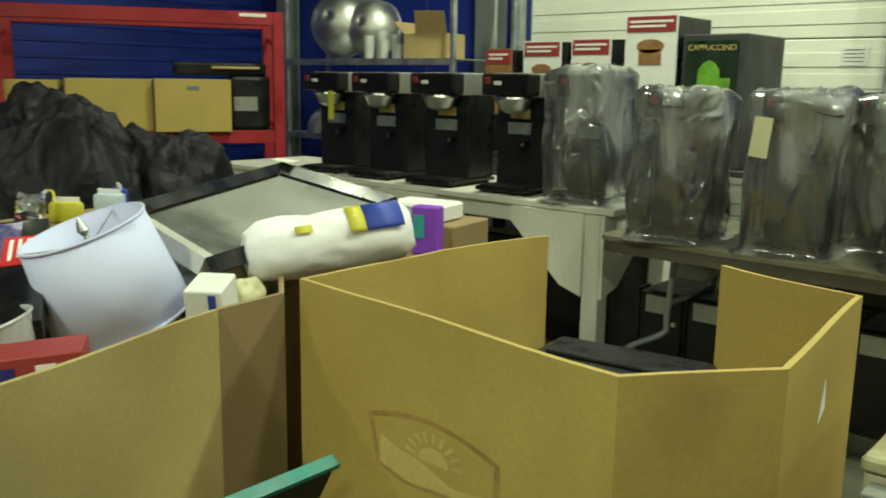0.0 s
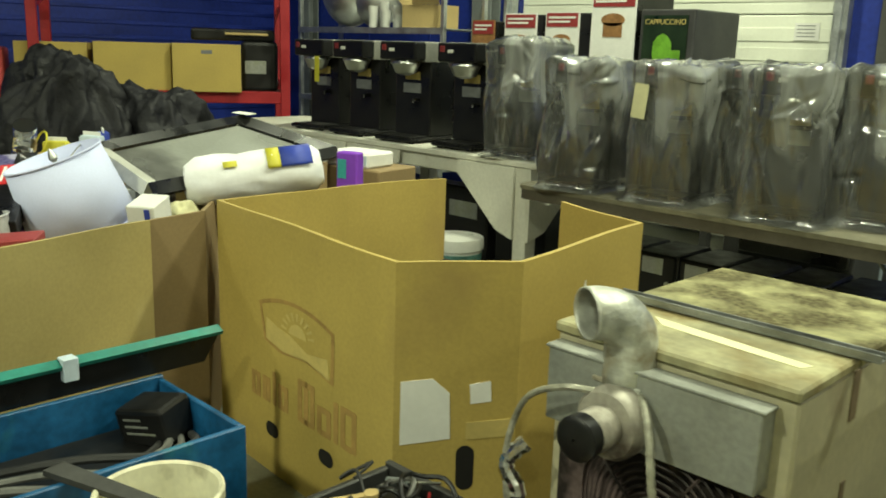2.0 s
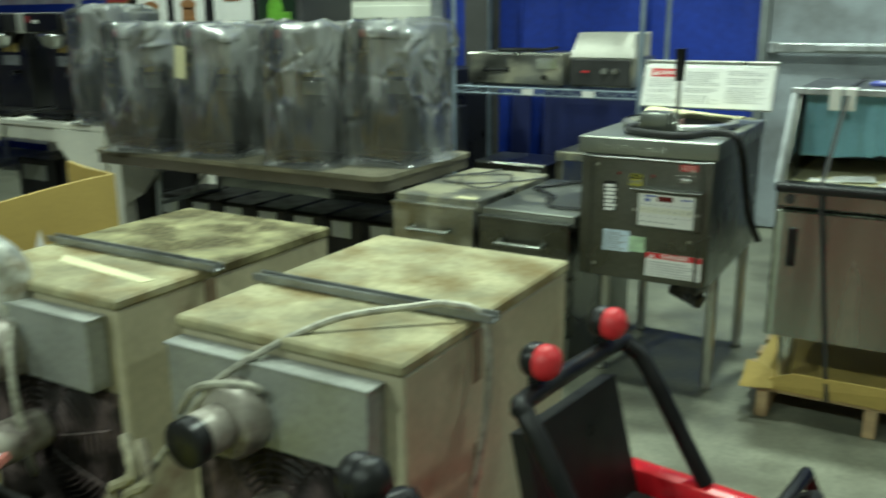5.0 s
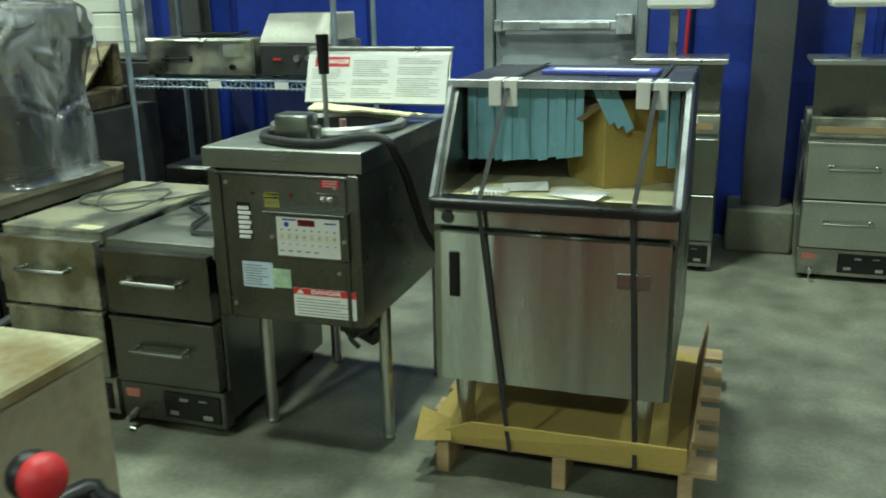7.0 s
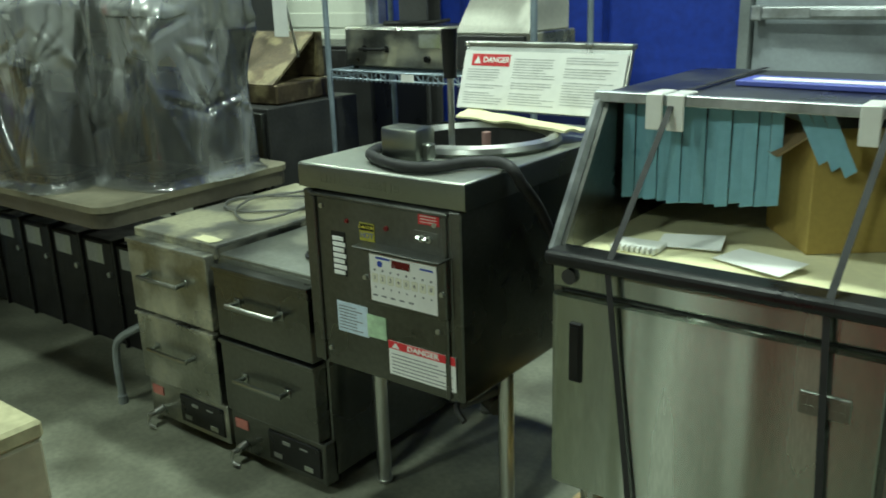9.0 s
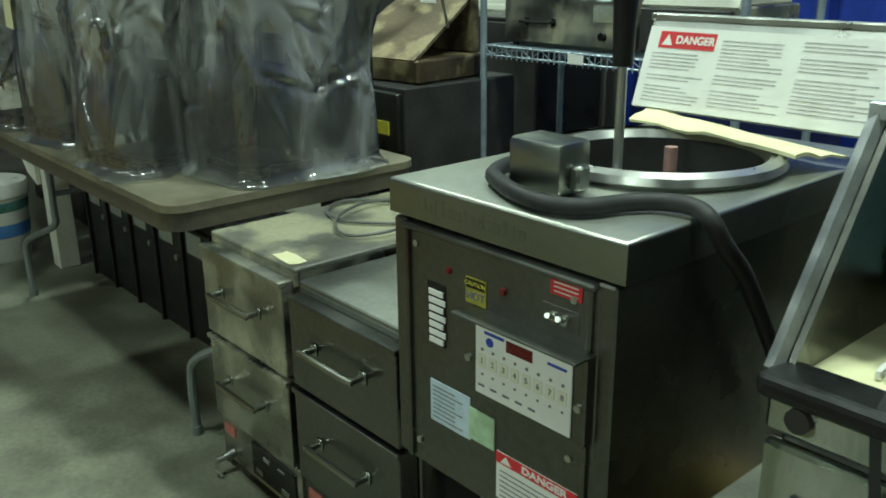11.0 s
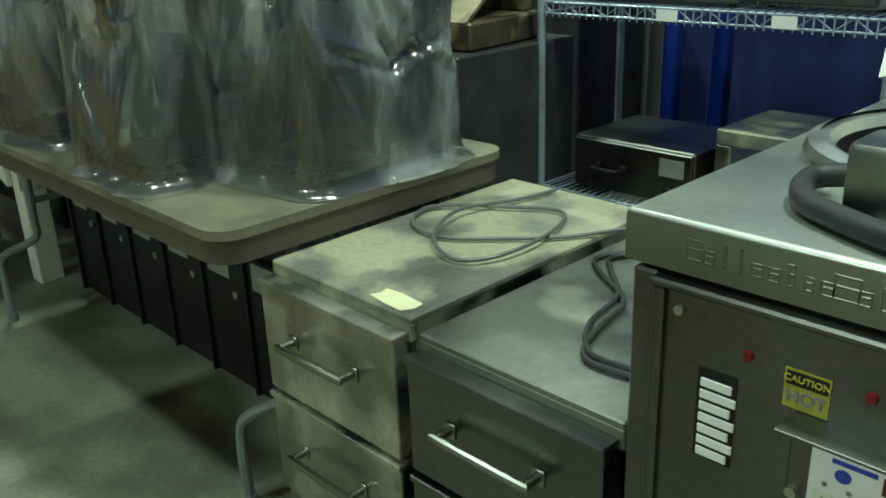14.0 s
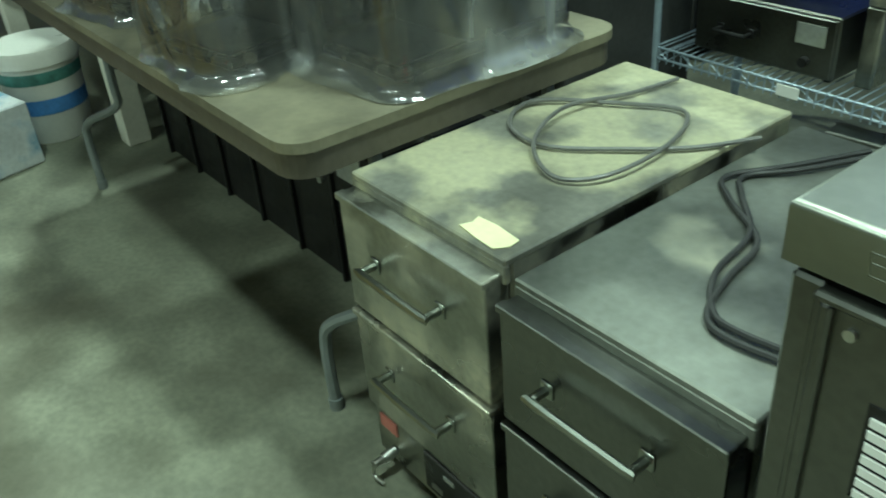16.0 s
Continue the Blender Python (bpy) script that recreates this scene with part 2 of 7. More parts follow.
INK_SOFT = mat("pale_grey_ink", (0.42, 0.42, 0.42), 0.7, var=0.3, scale=60)
INK = mat("grey_ink", (0.2, 0.2, 0.21), 0.7, var=0.2)
BLUE_INK = mat("blue_ink", (0.03, 0.06, 0.4), 0.6, var=0.15)
WHITE_PLASTIC = mat("white_plastic", (0.75, 0.75, 0.7), 0.4, var=0.08, scale=5, bump=0.03)
CABLE_GREY = mat("grey_cable", (0.12, 0.12, 0.11), 0.5, var=0.25, scale=20)
WOOD = mat("pallet_wood", (0.5, 0.36, 0.19), 0.7, var=0.3, scale=3, fine=60, stretch=(1, 6, 6), bump=0.2)
CYAN_STRIP = mat("blue_vinyl_strips", (0.22, 0.43, 0.53), 0.4, var=0.15, scale=6)
# brushed steel whose tall tone streaks imitate reflections in the door
STEEL_DOOR = mat("brushed_door_sheen", (0.4, 0.43, 0.36), 0.24, 1.0, var=0.3, scale=1.2, fine=60, bump=0.02, stretch=(5, 5, 0.6), rough_var=0.04, aniso=1.0)
BLUE_PAPER = mat("blue_booklet", (0.1, 0.12, 0.5), 0.5, var=0.1)


def film(name):
    """Thin clear film: light passes straight, with a thin milky haze and a sharp glossy skin."""
    m = bpy.data.materials.new(name)
    m.use_nodes = True
    t = m.node_tree
    t.nodes.remove(t.nodes["Principled BSDF"])
    co = t.nodes.new("ShaderNodeTexCoord")

    def nz(stretch, scale, detail, distort=0.0):
        mp = t.nodes.new("ShaderNodeMapping")
        mp.inputs["Scale"].default_value = stretch
        mp.inputs["Rotation"].default_value = (0.25, 0.3, 0.0)
        t.links.new(co.outputs["Object"], mp.inputs["Vector"])
        n = t.nodes.new("ShaderNodeTexNoise")
        n.inputs["Scale"].default_value, n.inputs["Detail"].default_value, n.inputs["Distortion"].default_value = scale, detail, distort
        t.links.new(mp.outputs["Vector"], n.inputs["Vector"])
        return n.outputs["Fac"]

    b = t.nodes.new("ShaderNodeBump")
    b.inputs["Strength"].default_value, b.inputs["Distance"].default_value = 1.0, 0.012
    t.links.new(nz((1, 1, 0.35), 11.0, 2.5, 0.6), b.inputs["Height"])
    r = t.nodes.new("ShaderNodeMapRange")
    r.inputs["From Min"].default_value, r.inputs["From Max"].default_value = 0.45, 0.62
    r.inputs["To Min"].default_value, r.inputs["To Max"].default_value = 0.1, 0.5
    t.links.new(nz((1.4, 1.4, 0.5), 4.0, 3.0, 0.4), r.inputs["Value"])
    tr = t.nodes.new("ShaderNodeBsdfTransparent")
    tr.inputs["Color"].default_value = (0.96, 0.97, 0.95, 1)
    df = t.nodes.new("ShaderNodeBsdfDiffuse")
    tl = t.nodes.new("ShaderNodeBsdfTranslucent")
    gl = t.nodes.new("ShaderNodeBsdfGlossy")
    for q in (df, tl):
        q.inputs["Color"].default_value = (0.78, 0.8, 0.77, 1)
    gl.inputs["Color"].default_value, gl.inputs["Roughness"].default_value = (1, 1, 1, 1), 0.14
    for q in (df, tl, gl):
        t.links.new(b.outputs["Normal"], q.inputs["Normal"])

    def mixed(fac, a, c):
        n = t.nodes.new("ShaderNodeMixShader")
        if isinstance(fac, float):
            n.inputs[0].default_value = fac
        else:
            t.links.new(fac, n.inputs[0])
        t.links.new(a, n.inputs[1])
        t.links.new(c, n.inputs[2])
        return n.outputs[0]

    fr = t.nodes.new("ShaderNodeFresnel")
    fr.inputs["IOR"].default_value = 2.0
    t.links.new(b.outputs["Normal"], fr.inputs["Normal"])
    body = mixed(r.outputs["Result"], tr.outputs[0], mixed(0.4, df.outputs[0], tl.outputs[0]))
    t.links.new(mixed(fr.outputs[0], body, gl.outputs[0]), t.nodes["Material Output"].inputs["Surface"])
    return m


BAG = film("clear_plastic_bag")


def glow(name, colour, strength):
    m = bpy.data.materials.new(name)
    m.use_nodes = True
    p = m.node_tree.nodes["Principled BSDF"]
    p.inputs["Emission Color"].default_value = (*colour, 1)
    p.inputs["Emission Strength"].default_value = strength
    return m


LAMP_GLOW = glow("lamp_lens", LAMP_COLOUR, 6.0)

# ---- the building ----
X0, X1, Y0, Y1 = -7.6, 8.0, -6.0, 7.15
bm = box(B(), X0 - 0.2, X1 + 0.2, Y0 - 0.2, Y1 + 0.2, -0.15, 0)
floor = tagged(part("floor", bm, CONCRETE), "worn grey-green concrete warehouse floor with dark stains", "floor", kind="structure")
bm = box(B(), X0 - 0.2, X1 + 0.2, Y0 - 0.2, Y1 + 0.2, CEIL, CEIL + 0.15)
tagged(part("ceiling", bm, CEILING), "pale sheet-metal warehouse ceiling", "ceiling", kind="structure")

RD0, RD1, RDH = -3.93, -1.07, 3.4      # roller door
ED0, ED1, EDH = 1.33, 2.27, 2.1        # exit door
wall_north = tagged(new("wall_north"), "blue sheet-clad back wall of the warehouse", "wall", kind="structure")
bm = B()
for a, b, z in ((X0, RD0, 0), (RD0, RD1, RDH), (RD1, ED0, 0), (ED0, ED1, EDH), (ED1, X1, 0)):
    box(bm, a, b, Y1, Y1 + 0.2, z, CEIL)
part("wall_core", bm, BLUE_WALL, wall_north)
seam = B()
box(seam, -0.02, 0.02, -0.012, 0, 0, CEIL, 0.004)
seam_me = None
for x in [X0 + 0.6 + 0.95 * i for i in range(17)]:
    if RD0 - 0.1 < x < RD1 + 0.1 or ED0 - 0.15 < x < ED1 + 0.15:
        continue
    if seam_me is None:
        ob = part("wall_rib", seam, BLUE_WALL, wall_north)
        seam_me = ob.data
    else:
        ob = new("wall_rib", seam_me)
        ob.parent = wall_north
    ob.location = (x, Y1, 0)

wall_west = tagged(new("wall_west"), "blue sheet-clad side wall with horizontal ribs", "wall", kind="structure")
part("wall_core", box(B(), X0 - 0.2, X0, Y0, Y1 + 0.2, 0, CEIL), BLUE_WALL, wall_west)
bm = B()
rib = box(bm, 0, 0.012, Y0, Y1, -0.02, 0.02, 0.004)
ob = part("wall_rib", bm, BLUE_WALL, wall_west)
ob.location = (X0, 0, 0.2)
for i in range(1, 34):
    o2 = new("wall_rib", ob.data)
    o2.parent = wall_west
    o2.location = (X0, 0, 0.2 + 0.15 * i)
tagged(part("wall_east", box(B(), X1, X1 + 0.2, Y0, Y1 + 0.2, 0, CEIL), PLASTER), "plain pale warehouse wall", "wall", kind="structure")
tagged(part("wall_south", box(B(), X0 - 0.2, X1 + 0.2, Y0 - 0.2, Y0, 0, CEIL), PLASTER), "plain pale warehouse wall behind the walk", "wall", kind="structure")

# sectional white door
door_1 = tagged(new("door_1"), "white sectional overhead door, closed, with horizontal panels", "overhead door", kind="structure")
n = 8
me = None
for i in range(n):
    if me is None:
        bm = box(B(), RD0, RD1, 0, 0.05, 0.004, RDH / n - 0.004, 0.006)
        for k in range(1, 3):
            box(bm, RD0 + 0.02, RD1 - 0.02, -0.006, 0.001, RDH / n * k / 3 - 0.05, RDH / n * k / 3 + 0.05, 0.004)
        ob = part("panel", bm, DOOR_WHITE, door_1)
        me = ob.data
    else:
        ob = new("panel", me)
        ob.parent = door_1
    ob.location = (0, Y1 + 0.05, RDH / n * i)
for x in (RD0 - 0.06, RD1 + 0.06):
    bm = box(B(), x - 0.05, x + 0.05, Y1 - 0.09, Y1 - 0.004, 0, RDH + 0.2, 0.004)
    box(bm, x - 0.02, x + 0.02, Y1 - 0.13, Y1 - 0.09, 0.3, RDH + 0.2, 0.003)
    part("track", bm, GALV, door_1, "galvanised door track")
bm = box(B(), RD1 - 0.3, RD1 - 0.12, Y1 + 0.038, Y1 + 0.0445, 1.52, 1.64)
part("notice", bm, PAPER, door_1, "small paper notice")
bm = B()
for k in range(4):
    box(bm, RD1 - 0.28, RD1 - 0.15, Y1 + 0.036, Y1 + 0.0375, 1.545 + 0.025 * k, 1.55 + 0.025 * k)
part("notice_lines", bm, INK, door_1)

# exit door with push bar
door_2 = tagged(new("door_2"), "grey steel exit door with a horizontal push bar", "door", kind="structure")
part("leaf", box(B(), ED0 + 0.06, ED1 - 0.06, Y1 + 0.02, Y1 + 0.065, 0.01, EDH - 0.06, 0.004), DOOR_GREY, door_2)
bm = B()
for a, b, c, d in ((ED0, ED0 + 0.055, 0, EDH), (ED1 - 0.055, ED1, 0, EDH), (ED0, ED1, EDH - 0.055, EDH)):
    box(bm, a, b, Y1 - 0.03, Y1 + 0.12, c, d, 0.004)
part("door_frame", bm, GREY_PAINT, door_2)
bm = box(B(), ED0 + 0.09, ED1 - 0.1, Y1 - 0.055, Y1 - 0.02, 1.15, 1.21, 0.008, 2)
box(bm, ED0 + 0.34, ED1 - 0.2, Y1 - 0.07, Y1 - 0.054, 1.16, 1.2, 0.006)
bar = part("push_bar", bm, GALV, door_2, "metal push bar")
bm = box(B(), ED1 - 0.17, ED1 - 0.075, Y1 - 0.08, Y1 + 0.02, 1.13, 1.24, 0.006)
box(bm, ED0 + 0.07, ED0 + 0.12, Y1 - 0.075, Y1 + 0.02, 1.145, 1.215, 0.006)
part("bar_end", bm, GALV, bar)

# steel columns on concrete footings
def column(name, x, y, w, material, foot):
    c = tagged(new(name), "grey steel column against the blue wall" + (" on a concrete footing" if foot else ""), "column", kind="structure")
    c.location = (x, y, 0)
    bm = box(B(), -w, w, -0.07, -0.055, 0.0, CEIL, 0.003)
    box(bm, -w, w, 0.055, 0.07, 0.0, CEIL, 0.003)
    box(bm, -0.012, 0.012, -0.055, 0.055, 0.0, CEIL)
    part("shaft", bm, material, c)
    if foot:
        part("footing", box(B(), -0.17, 0.17, -0.16, 0.16, 0, 0.24, 0.015, 2), CONCRETE, c)
    return c


COLUMN_DARK = mat("dark_column_paint", (0.065, 0.065, 0.062), 0.55, 0.1, var=0.3, scale=4)
column("column_1", 2.93, 6.97, 0.1, COLUMN_DARK, True)
column("column_2", -0.61, 7.05, 0.11, COLUMN_DARK, False)
column("column_3", -4.25, 7.05, 0.12, GREY_PAINT, False)
column("column_4", -7.0, 7.05, 0.1, GREY_PAINT, False)

# high-bay lamps: none in view, added on the ceiling to light the room
lamp0 = thing("high_bay_lamp", pose(0, 0, 0), "round metal high-bay lamp assumed out of view on the ceiling, lit", "lamp", "high-bay lamps")
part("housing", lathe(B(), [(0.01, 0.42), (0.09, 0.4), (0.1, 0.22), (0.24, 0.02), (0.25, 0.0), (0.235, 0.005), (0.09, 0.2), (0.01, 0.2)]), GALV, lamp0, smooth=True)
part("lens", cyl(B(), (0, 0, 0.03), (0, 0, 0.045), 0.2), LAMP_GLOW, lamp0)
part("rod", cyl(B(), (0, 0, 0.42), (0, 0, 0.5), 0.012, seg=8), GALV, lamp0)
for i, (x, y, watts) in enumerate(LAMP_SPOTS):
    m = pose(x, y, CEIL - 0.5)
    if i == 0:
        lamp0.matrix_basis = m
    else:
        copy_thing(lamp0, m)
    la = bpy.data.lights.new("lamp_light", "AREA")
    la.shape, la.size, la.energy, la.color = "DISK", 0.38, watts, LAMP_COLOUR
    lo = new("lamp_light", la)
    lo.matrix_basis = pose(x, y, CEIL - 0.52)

# ---- cooking equipment along the aisle ----
def handle_bar(w, parent, material=STEEL, label="", size=0.012):
    """A drawer pull, centred, standing off to -y."""
    bm = tube(B(), [(-w / 2, 0, 0), (-w / 2, -0.03, 0), (-w / 2 + 0.006, -0.035, 0), (w / 2 - 0.006, -0.035, 0), (w / 2, -0.03, 0), (w / 2, 0, 0)], size * 0.5, 8, 2)
    for s in (-1, 1):
        box(bm, s * w / 2 - 0.012, s * w / 2 + 0.012, -0.004, 0, -0.014, 0.014, 0.002)
    return part("handle", bm, material, parent, label, smooth=True)


FADED_RED = mat("faded_red_sticker", (0.45, 0.16, 0.13), 0.6, var=0.2, scale=40)
def drawer_oven(name, m, w, d, h, body_mat, front_mat, top_mat, label, lip=0.022, sub=""):
    """A two-drawer holding cabinet with a control foot."""
    o = thing(name, m, label, "warming cabinet", "two-drawer warming cabinets")
    bm = box(B(), 0, w, 0.035, d, 0.04, h - 0.004, 0.004)
    part("body", bm, body_mat, o)
    bm = box(B(), -0.001, w + 0.001, 0.02, d + 0.002, h - 0.014, h, 0.003)
    box(bm, -0.001, w + 0.001, 0.02, 0.032, h - 0.045, h - 0.012, 0.002)
    part("top", bm, top_mat, o)
    zs = [(0.165, 0.395), (0.405, h - 0.026)]
    for z0, z1 in zs:
        bm = box(B(), 0.003, w - 0.006, -0.014, 0.034, z0, z1, 0.004, 2)
        box(bm, 0.001, w - 0.004, -0.02, 0.0, z1 - 0.012, z1 + 0.001, 0.002)
        dr = part("drawer", bm, front_mat, o)
        hd = handle_bar(w * 0.45, dr, STEEL_H, "", 0.015)
        hd.location = (w * 0.48, -0.014, z0 + (z1 - z0) * 0.55)
    bm = box(B(), 0.0, w, 0.0, 0.05, 0.025, 0.158, 0.004)
    part("foot_panel", bm, body_mat, o)
    bm = box(B(), w * 0.42, w * 0.96, -0.006, 0.001, 0.045, 0.14, 0.003)
    cp = part("control_panel", bm, BLACK_SATIN, o)
    for x, z, a, b in ((0.62, 0.118, 0.03, 0.01), (0.52, 0.068, 0.032, 0.014), (0.84, 0.064, 0.034, 0.014), (0.8, 0.12, 0.03, 0.004)):
        part("button", box(B(), w * x - a / 2, w * x + a / 2, -0.0085, -0.0055, z - b / 2, z + b / 2), FURN_GREY, cp)
    bm = box(B(), w * 0.05, w * 0.19, -0.0035, 0.001, 0.105, 0.135)
    part("sticker", bm, FADED_RED, o, "faded red paper sticker")
    bm = cyl(B(), (w * 0.14, 0.0, 0.055), (w * 0.14, -0.03, 0.05), 0.012, seg=10)
    cyl(bm, (w * 0.14, -0.03, 0.05), (w * 0.14, -0.055, 0.05), 0.008, seg=10)
    tube(bm, [(w * 0.14, -0.05, 0.05), (w * 0.13, -0.055, 0.02), (w * 0.2, -0.05, 0.012)], 0.004, 6, 4)
    part("drain_valve", bm, STEEL, o, smooth=True)
    for x in (0.04, w - 0.04):
        for y in (0.07, d - 0.06):
            part("foot", cyl(B(), (x, y, 0), (x, y, 0.042), 0.018, 0.022, 12), BLACK, o)
    return o


OV_Y = 4.222
STEEL_TOP_DULL = mat("dull_level_steel", (0.29, 0.3, 0.265), 0.42, 0.9, var=0.25, scale=4, fine=60, bump=0.02, stain=(0.3, 0.29, 0.22), stain_scale=6, stain_edge=(0.56, 0.72))
cab_a = drawer_oven("drawer_cabinet", pose(0.452, OV_Y, 0), 0.395, 0.72, 0.665, STEEL_WORN, STEEL_WORN, STEEL_DUST, "dusty stainless two-drawer warming cabinet beside the folding table")
cab_b = drawer_oven("drawer_cabinet", pose(0.868, OV_Y, 0), 0.395, 0.72, 0.645, STEEL_DARK, STEEL_DARK, STEEL_TOP_DULL, "dull grey stainless two-drawer warming cabinet beside the fryer")
bm = B()
prism(bm, [(0.728, 4.258), (0.77, 4.252), (0.815, 4.249), (0.829, 4.27), (0.826, 4.292), (0.77, 4.298), (0.73, 4.295), (0.736, 4.277)], 0.666, 0.6675)
tagged(part("masking_tape", bm, CREAM), "torn strip of cream masking tape on the dusty cabinet top", "tape")

# pressure fryer
FW, FD, FH = 0.5, 0.78, 0.97
fry = thing("pressure_fryer", pose(1.3, 4.172, 0), "stainless pressure fryer on four tall legs, lid open", "fryer")
part("body", box(B(), 0.012, FW - 0.012, 0.02, FD, 0.45, 0.915, 0.006, 2), STEEL_DARK, fry)
bm = B()
CX, CY, R0 = 0.25, 0.405, 0.185
ring = [(CX + R0 * math.cos(a), CY + R0 * math.sin(a)) for a in [2 * math.pi * k / 48 for k in range(48)]]
rect = []
for k in range(48):
    a = 2 * math.pi * k / 48
    c, s = math.cos(a), math.sin(a)
    f = min(((FW - CX) if c > 0 else CX) / max(abs(c), 1e-6), ((FD - CY) if s > 0 else CY) / max(abs(s), 1e-6))
    rect.append((CX + f * c, CY + f * s))
for cx, cy in ((0, 0), (FW, 0), (FW, FD), (0, FD)):
    j = min(range(48), key=lambda i: (rect[i][0] - cx) ** 2 + (rect[i][1] - cy) ** 2)
    rect[j] = (cx, cy)
vi = [bm.verts.new((x, y, FH)) for x, y in ring]
vo = [bm.verts.new((x, y, FH)) for x, y in rect]
vb = [bm.verts.new((x, y, FH - 0.06)) for x, y in rect]
for k in range(48):
    j = (k + 1) % 48
    bm.faces.new((vi[k], vi[j], vo[j], vo[k]))
    bm.faces.new((vo[k], vo[j], vb[j], vb[k]))
bm.faces.new(vb)
bmesh.ops.recalc_face_normals(bm, faces=bm.faces)
rim = set(vo)
bmesh.ops.bevel(bm, geom=[e for e in bm.edges if e.verts[0] in rim and e.verts[1] in rim], offset=0.007, segments=3, profile=0.5, affect="EDGES")
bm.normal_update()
# upward faces get a paler steel: light on the top put in colour
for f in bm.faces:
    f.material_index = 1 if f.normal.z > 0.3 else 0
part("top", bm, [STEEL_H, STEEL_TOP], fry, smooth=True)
bm = lathe(B(), [(0.205, 0.0), (0.215, 0.012), (0.205, 0.024), (0.188, 0.024), (0.18, 0.01)], (CX, CY, FH + 0.001), 48)
part("pot_rim", bm, STEEL, fry, "worn bright steel rim", smooth=True)
bm = lathe(B(), [(0.18, 0.01), (0.178, -0.34), (0.01, -0.35)], (CX, CY, FH + 0.001), 48)
part("pot", bm, DARK_STEEL, fry, "round dark frying pot", smooth=True)
bm = lathe(B(), [(0.206, -0.003), (0.219, 0.008), (0.214, 0.02), (0.2, 0.027)], (CX, CY, FH + 0.003), 48)
part("gasket", bm, STEEL, fry, smooth=True)
bm = box(B(), 0.035, FW - 0.035, -0.004, 0.024, 0.455, 0.9, 0.004)
pan = part("front_panel", bm, STEEL_DARK, fry)
bm = box(B(), 0.012, 0.046, -0.002, 0.03, 0.455, 0.905, 0.004)
box(bm, FW - 0.046, FW - 0.012, -0.002, 0.03, 0.455, 0.905, 0.004)
box(bm, 0.046, 0.058, -0.012, 0.0, 0.46, 0.893, 0.003)
box(bm, FW - 0.058, FW - 0.046, -0.012, 0.0, 0.46, 0.893, 0.003)
box(bm, 0.04, FW - 0.04, -0.014, 0.03, 0.893, 0.903, 0.003)
part("front_frame", bm, STEEL_DARK, pan)
for k, (x, z) in enumerate(((0.075, 0.87), (0.075, 0.5), (0.42, 0.87), (0.42, 0.62))):
    part("screw", cyl(B(), (x, -0.004, z), (x, -0.008, z), 0.006, seg=10), STEEL, pan)
PILOT = mat("dark_red_lens", (0.16, 0.015, 0.015), 0.3)
KEY_CREAM = mat("pale_key_print", (0.76, 0.75, 0.6), 0.6, var=0.05)
# control module
bm = box(B(), 0.165, 0.435, -0.02, 0.0, 0.612, 0.785, 0.003)
box(bm, 0.16, 0.44, -0.05, 0.0, 0.782, 0.787, 0.001)
ctl = part("control_module", bm, STEEL_DARK, pan)
bm = box(B(), 0.192, 0.41, -0.0235, -0.02, 0.625, 0.766, 0.001)
part("keypad", bm, PAPER, ctl, "white printed keypad")
part("display", box(B(), 0.268, 0.327, -0.025, -0.0235, 0.735, 0.757), mat("dark_red_display", (0.12, 0.01, 0.01), 0.2, var=0.1), ctl)
bm = B()
for i in range(8):
    x = 0.21 + 0.0262 * i
    cyl(bm, (x, -0.0235, 0.719), (x, -0.0245, 0.719), 0.0032, seg=8)
    cyl(bm, (x, -0.0235, 0.668), (x, -0.0245, 0.668), 0.0026, seg=8)
    if i < 5:
        box(bm, 0.2 + 0.03 * i, 0.215 + 0.03 * i, -0.0245, -0.0235, 0.642, 0.646)
tagged(part("keypad_marks", bm, INK, ctl), kind="stuff")
bm = B()
for i in range(8):
    box(bm, 0.2 + 0.0262 * i, 0.219 + 0.0262 * i, -0.0242, -0.0235, 0.682, 0.708, 0.001)
tagged(part("key_strip", bm, KEY_CREAM, ctl), kind="stuff")
for i in range(8):
    lettering("digit", str(i + 1), 0.016, pose(0.2095 + 0.0262 * i, -0.0245, 0.695, 90), INK, ctl)
bm = box(B(), 0.215, 0.262, -0.0245, -0.0235, 0.752, 0.758)
box(bm, 0.36, 0.4, -0.0245, -0.0235, 0.746, 0.751)
cyl(bm, (0.228, -0.0235, 0.738), (0.228, -0.0245, 0.738), 0.009, seg=12)
tagged(part("keypad_logo", bm, BLUE_INK, ctl), kind="stuff")
for x in (0.176, 0.426):
    part("knob", cyl(B(), (x, -0.02, 0.69), (x, -0.028, 0.69), 0.007, seg=10), STEEL, ctl)
# labels on the panel
bm = box(B(), 0.085, 0.117, -0.0055, -0.003, 0.672, 0.822)
ls = part("label_strip", bm, BLACK_SATIN, pan, "black strip with white name tags")
for i in range(7):
    part("tag", box(B(), 0.088, 0.114 + 0.004 * (i % 2), -0.008, -0.005, 0.676 + 0.0193 * i, 0.69 + 0.0193 * i, 0.001), PAPER, ls)
HOT_YELLOW = mat("dull_yellow_label", (0.38, 0.35, 0.03), 0.55, var=0.15, scale=30)
hot = part("hot_label", box(B(), 0.165, 0.211, -0.0055, -0.003, 0.797, 0.842), HOT_YELLOW, pan, "yellow caution label")
part("caution_bar", box(B(), 0.167, 0.209, -0.0063, -0.0055, 0.824, 0.84), BLACK_SATIN, hot)
lettering("caution_word", "CAUTION", 0.0105, pose(0.188, -0.0068, 0.832, 90), YELLOW_LABEL, hot)
lettering("hot_word", "HOT", 0.019, pose(0.188, -0.0062, 0.811, 90), INK, hot, bold=0.0006)
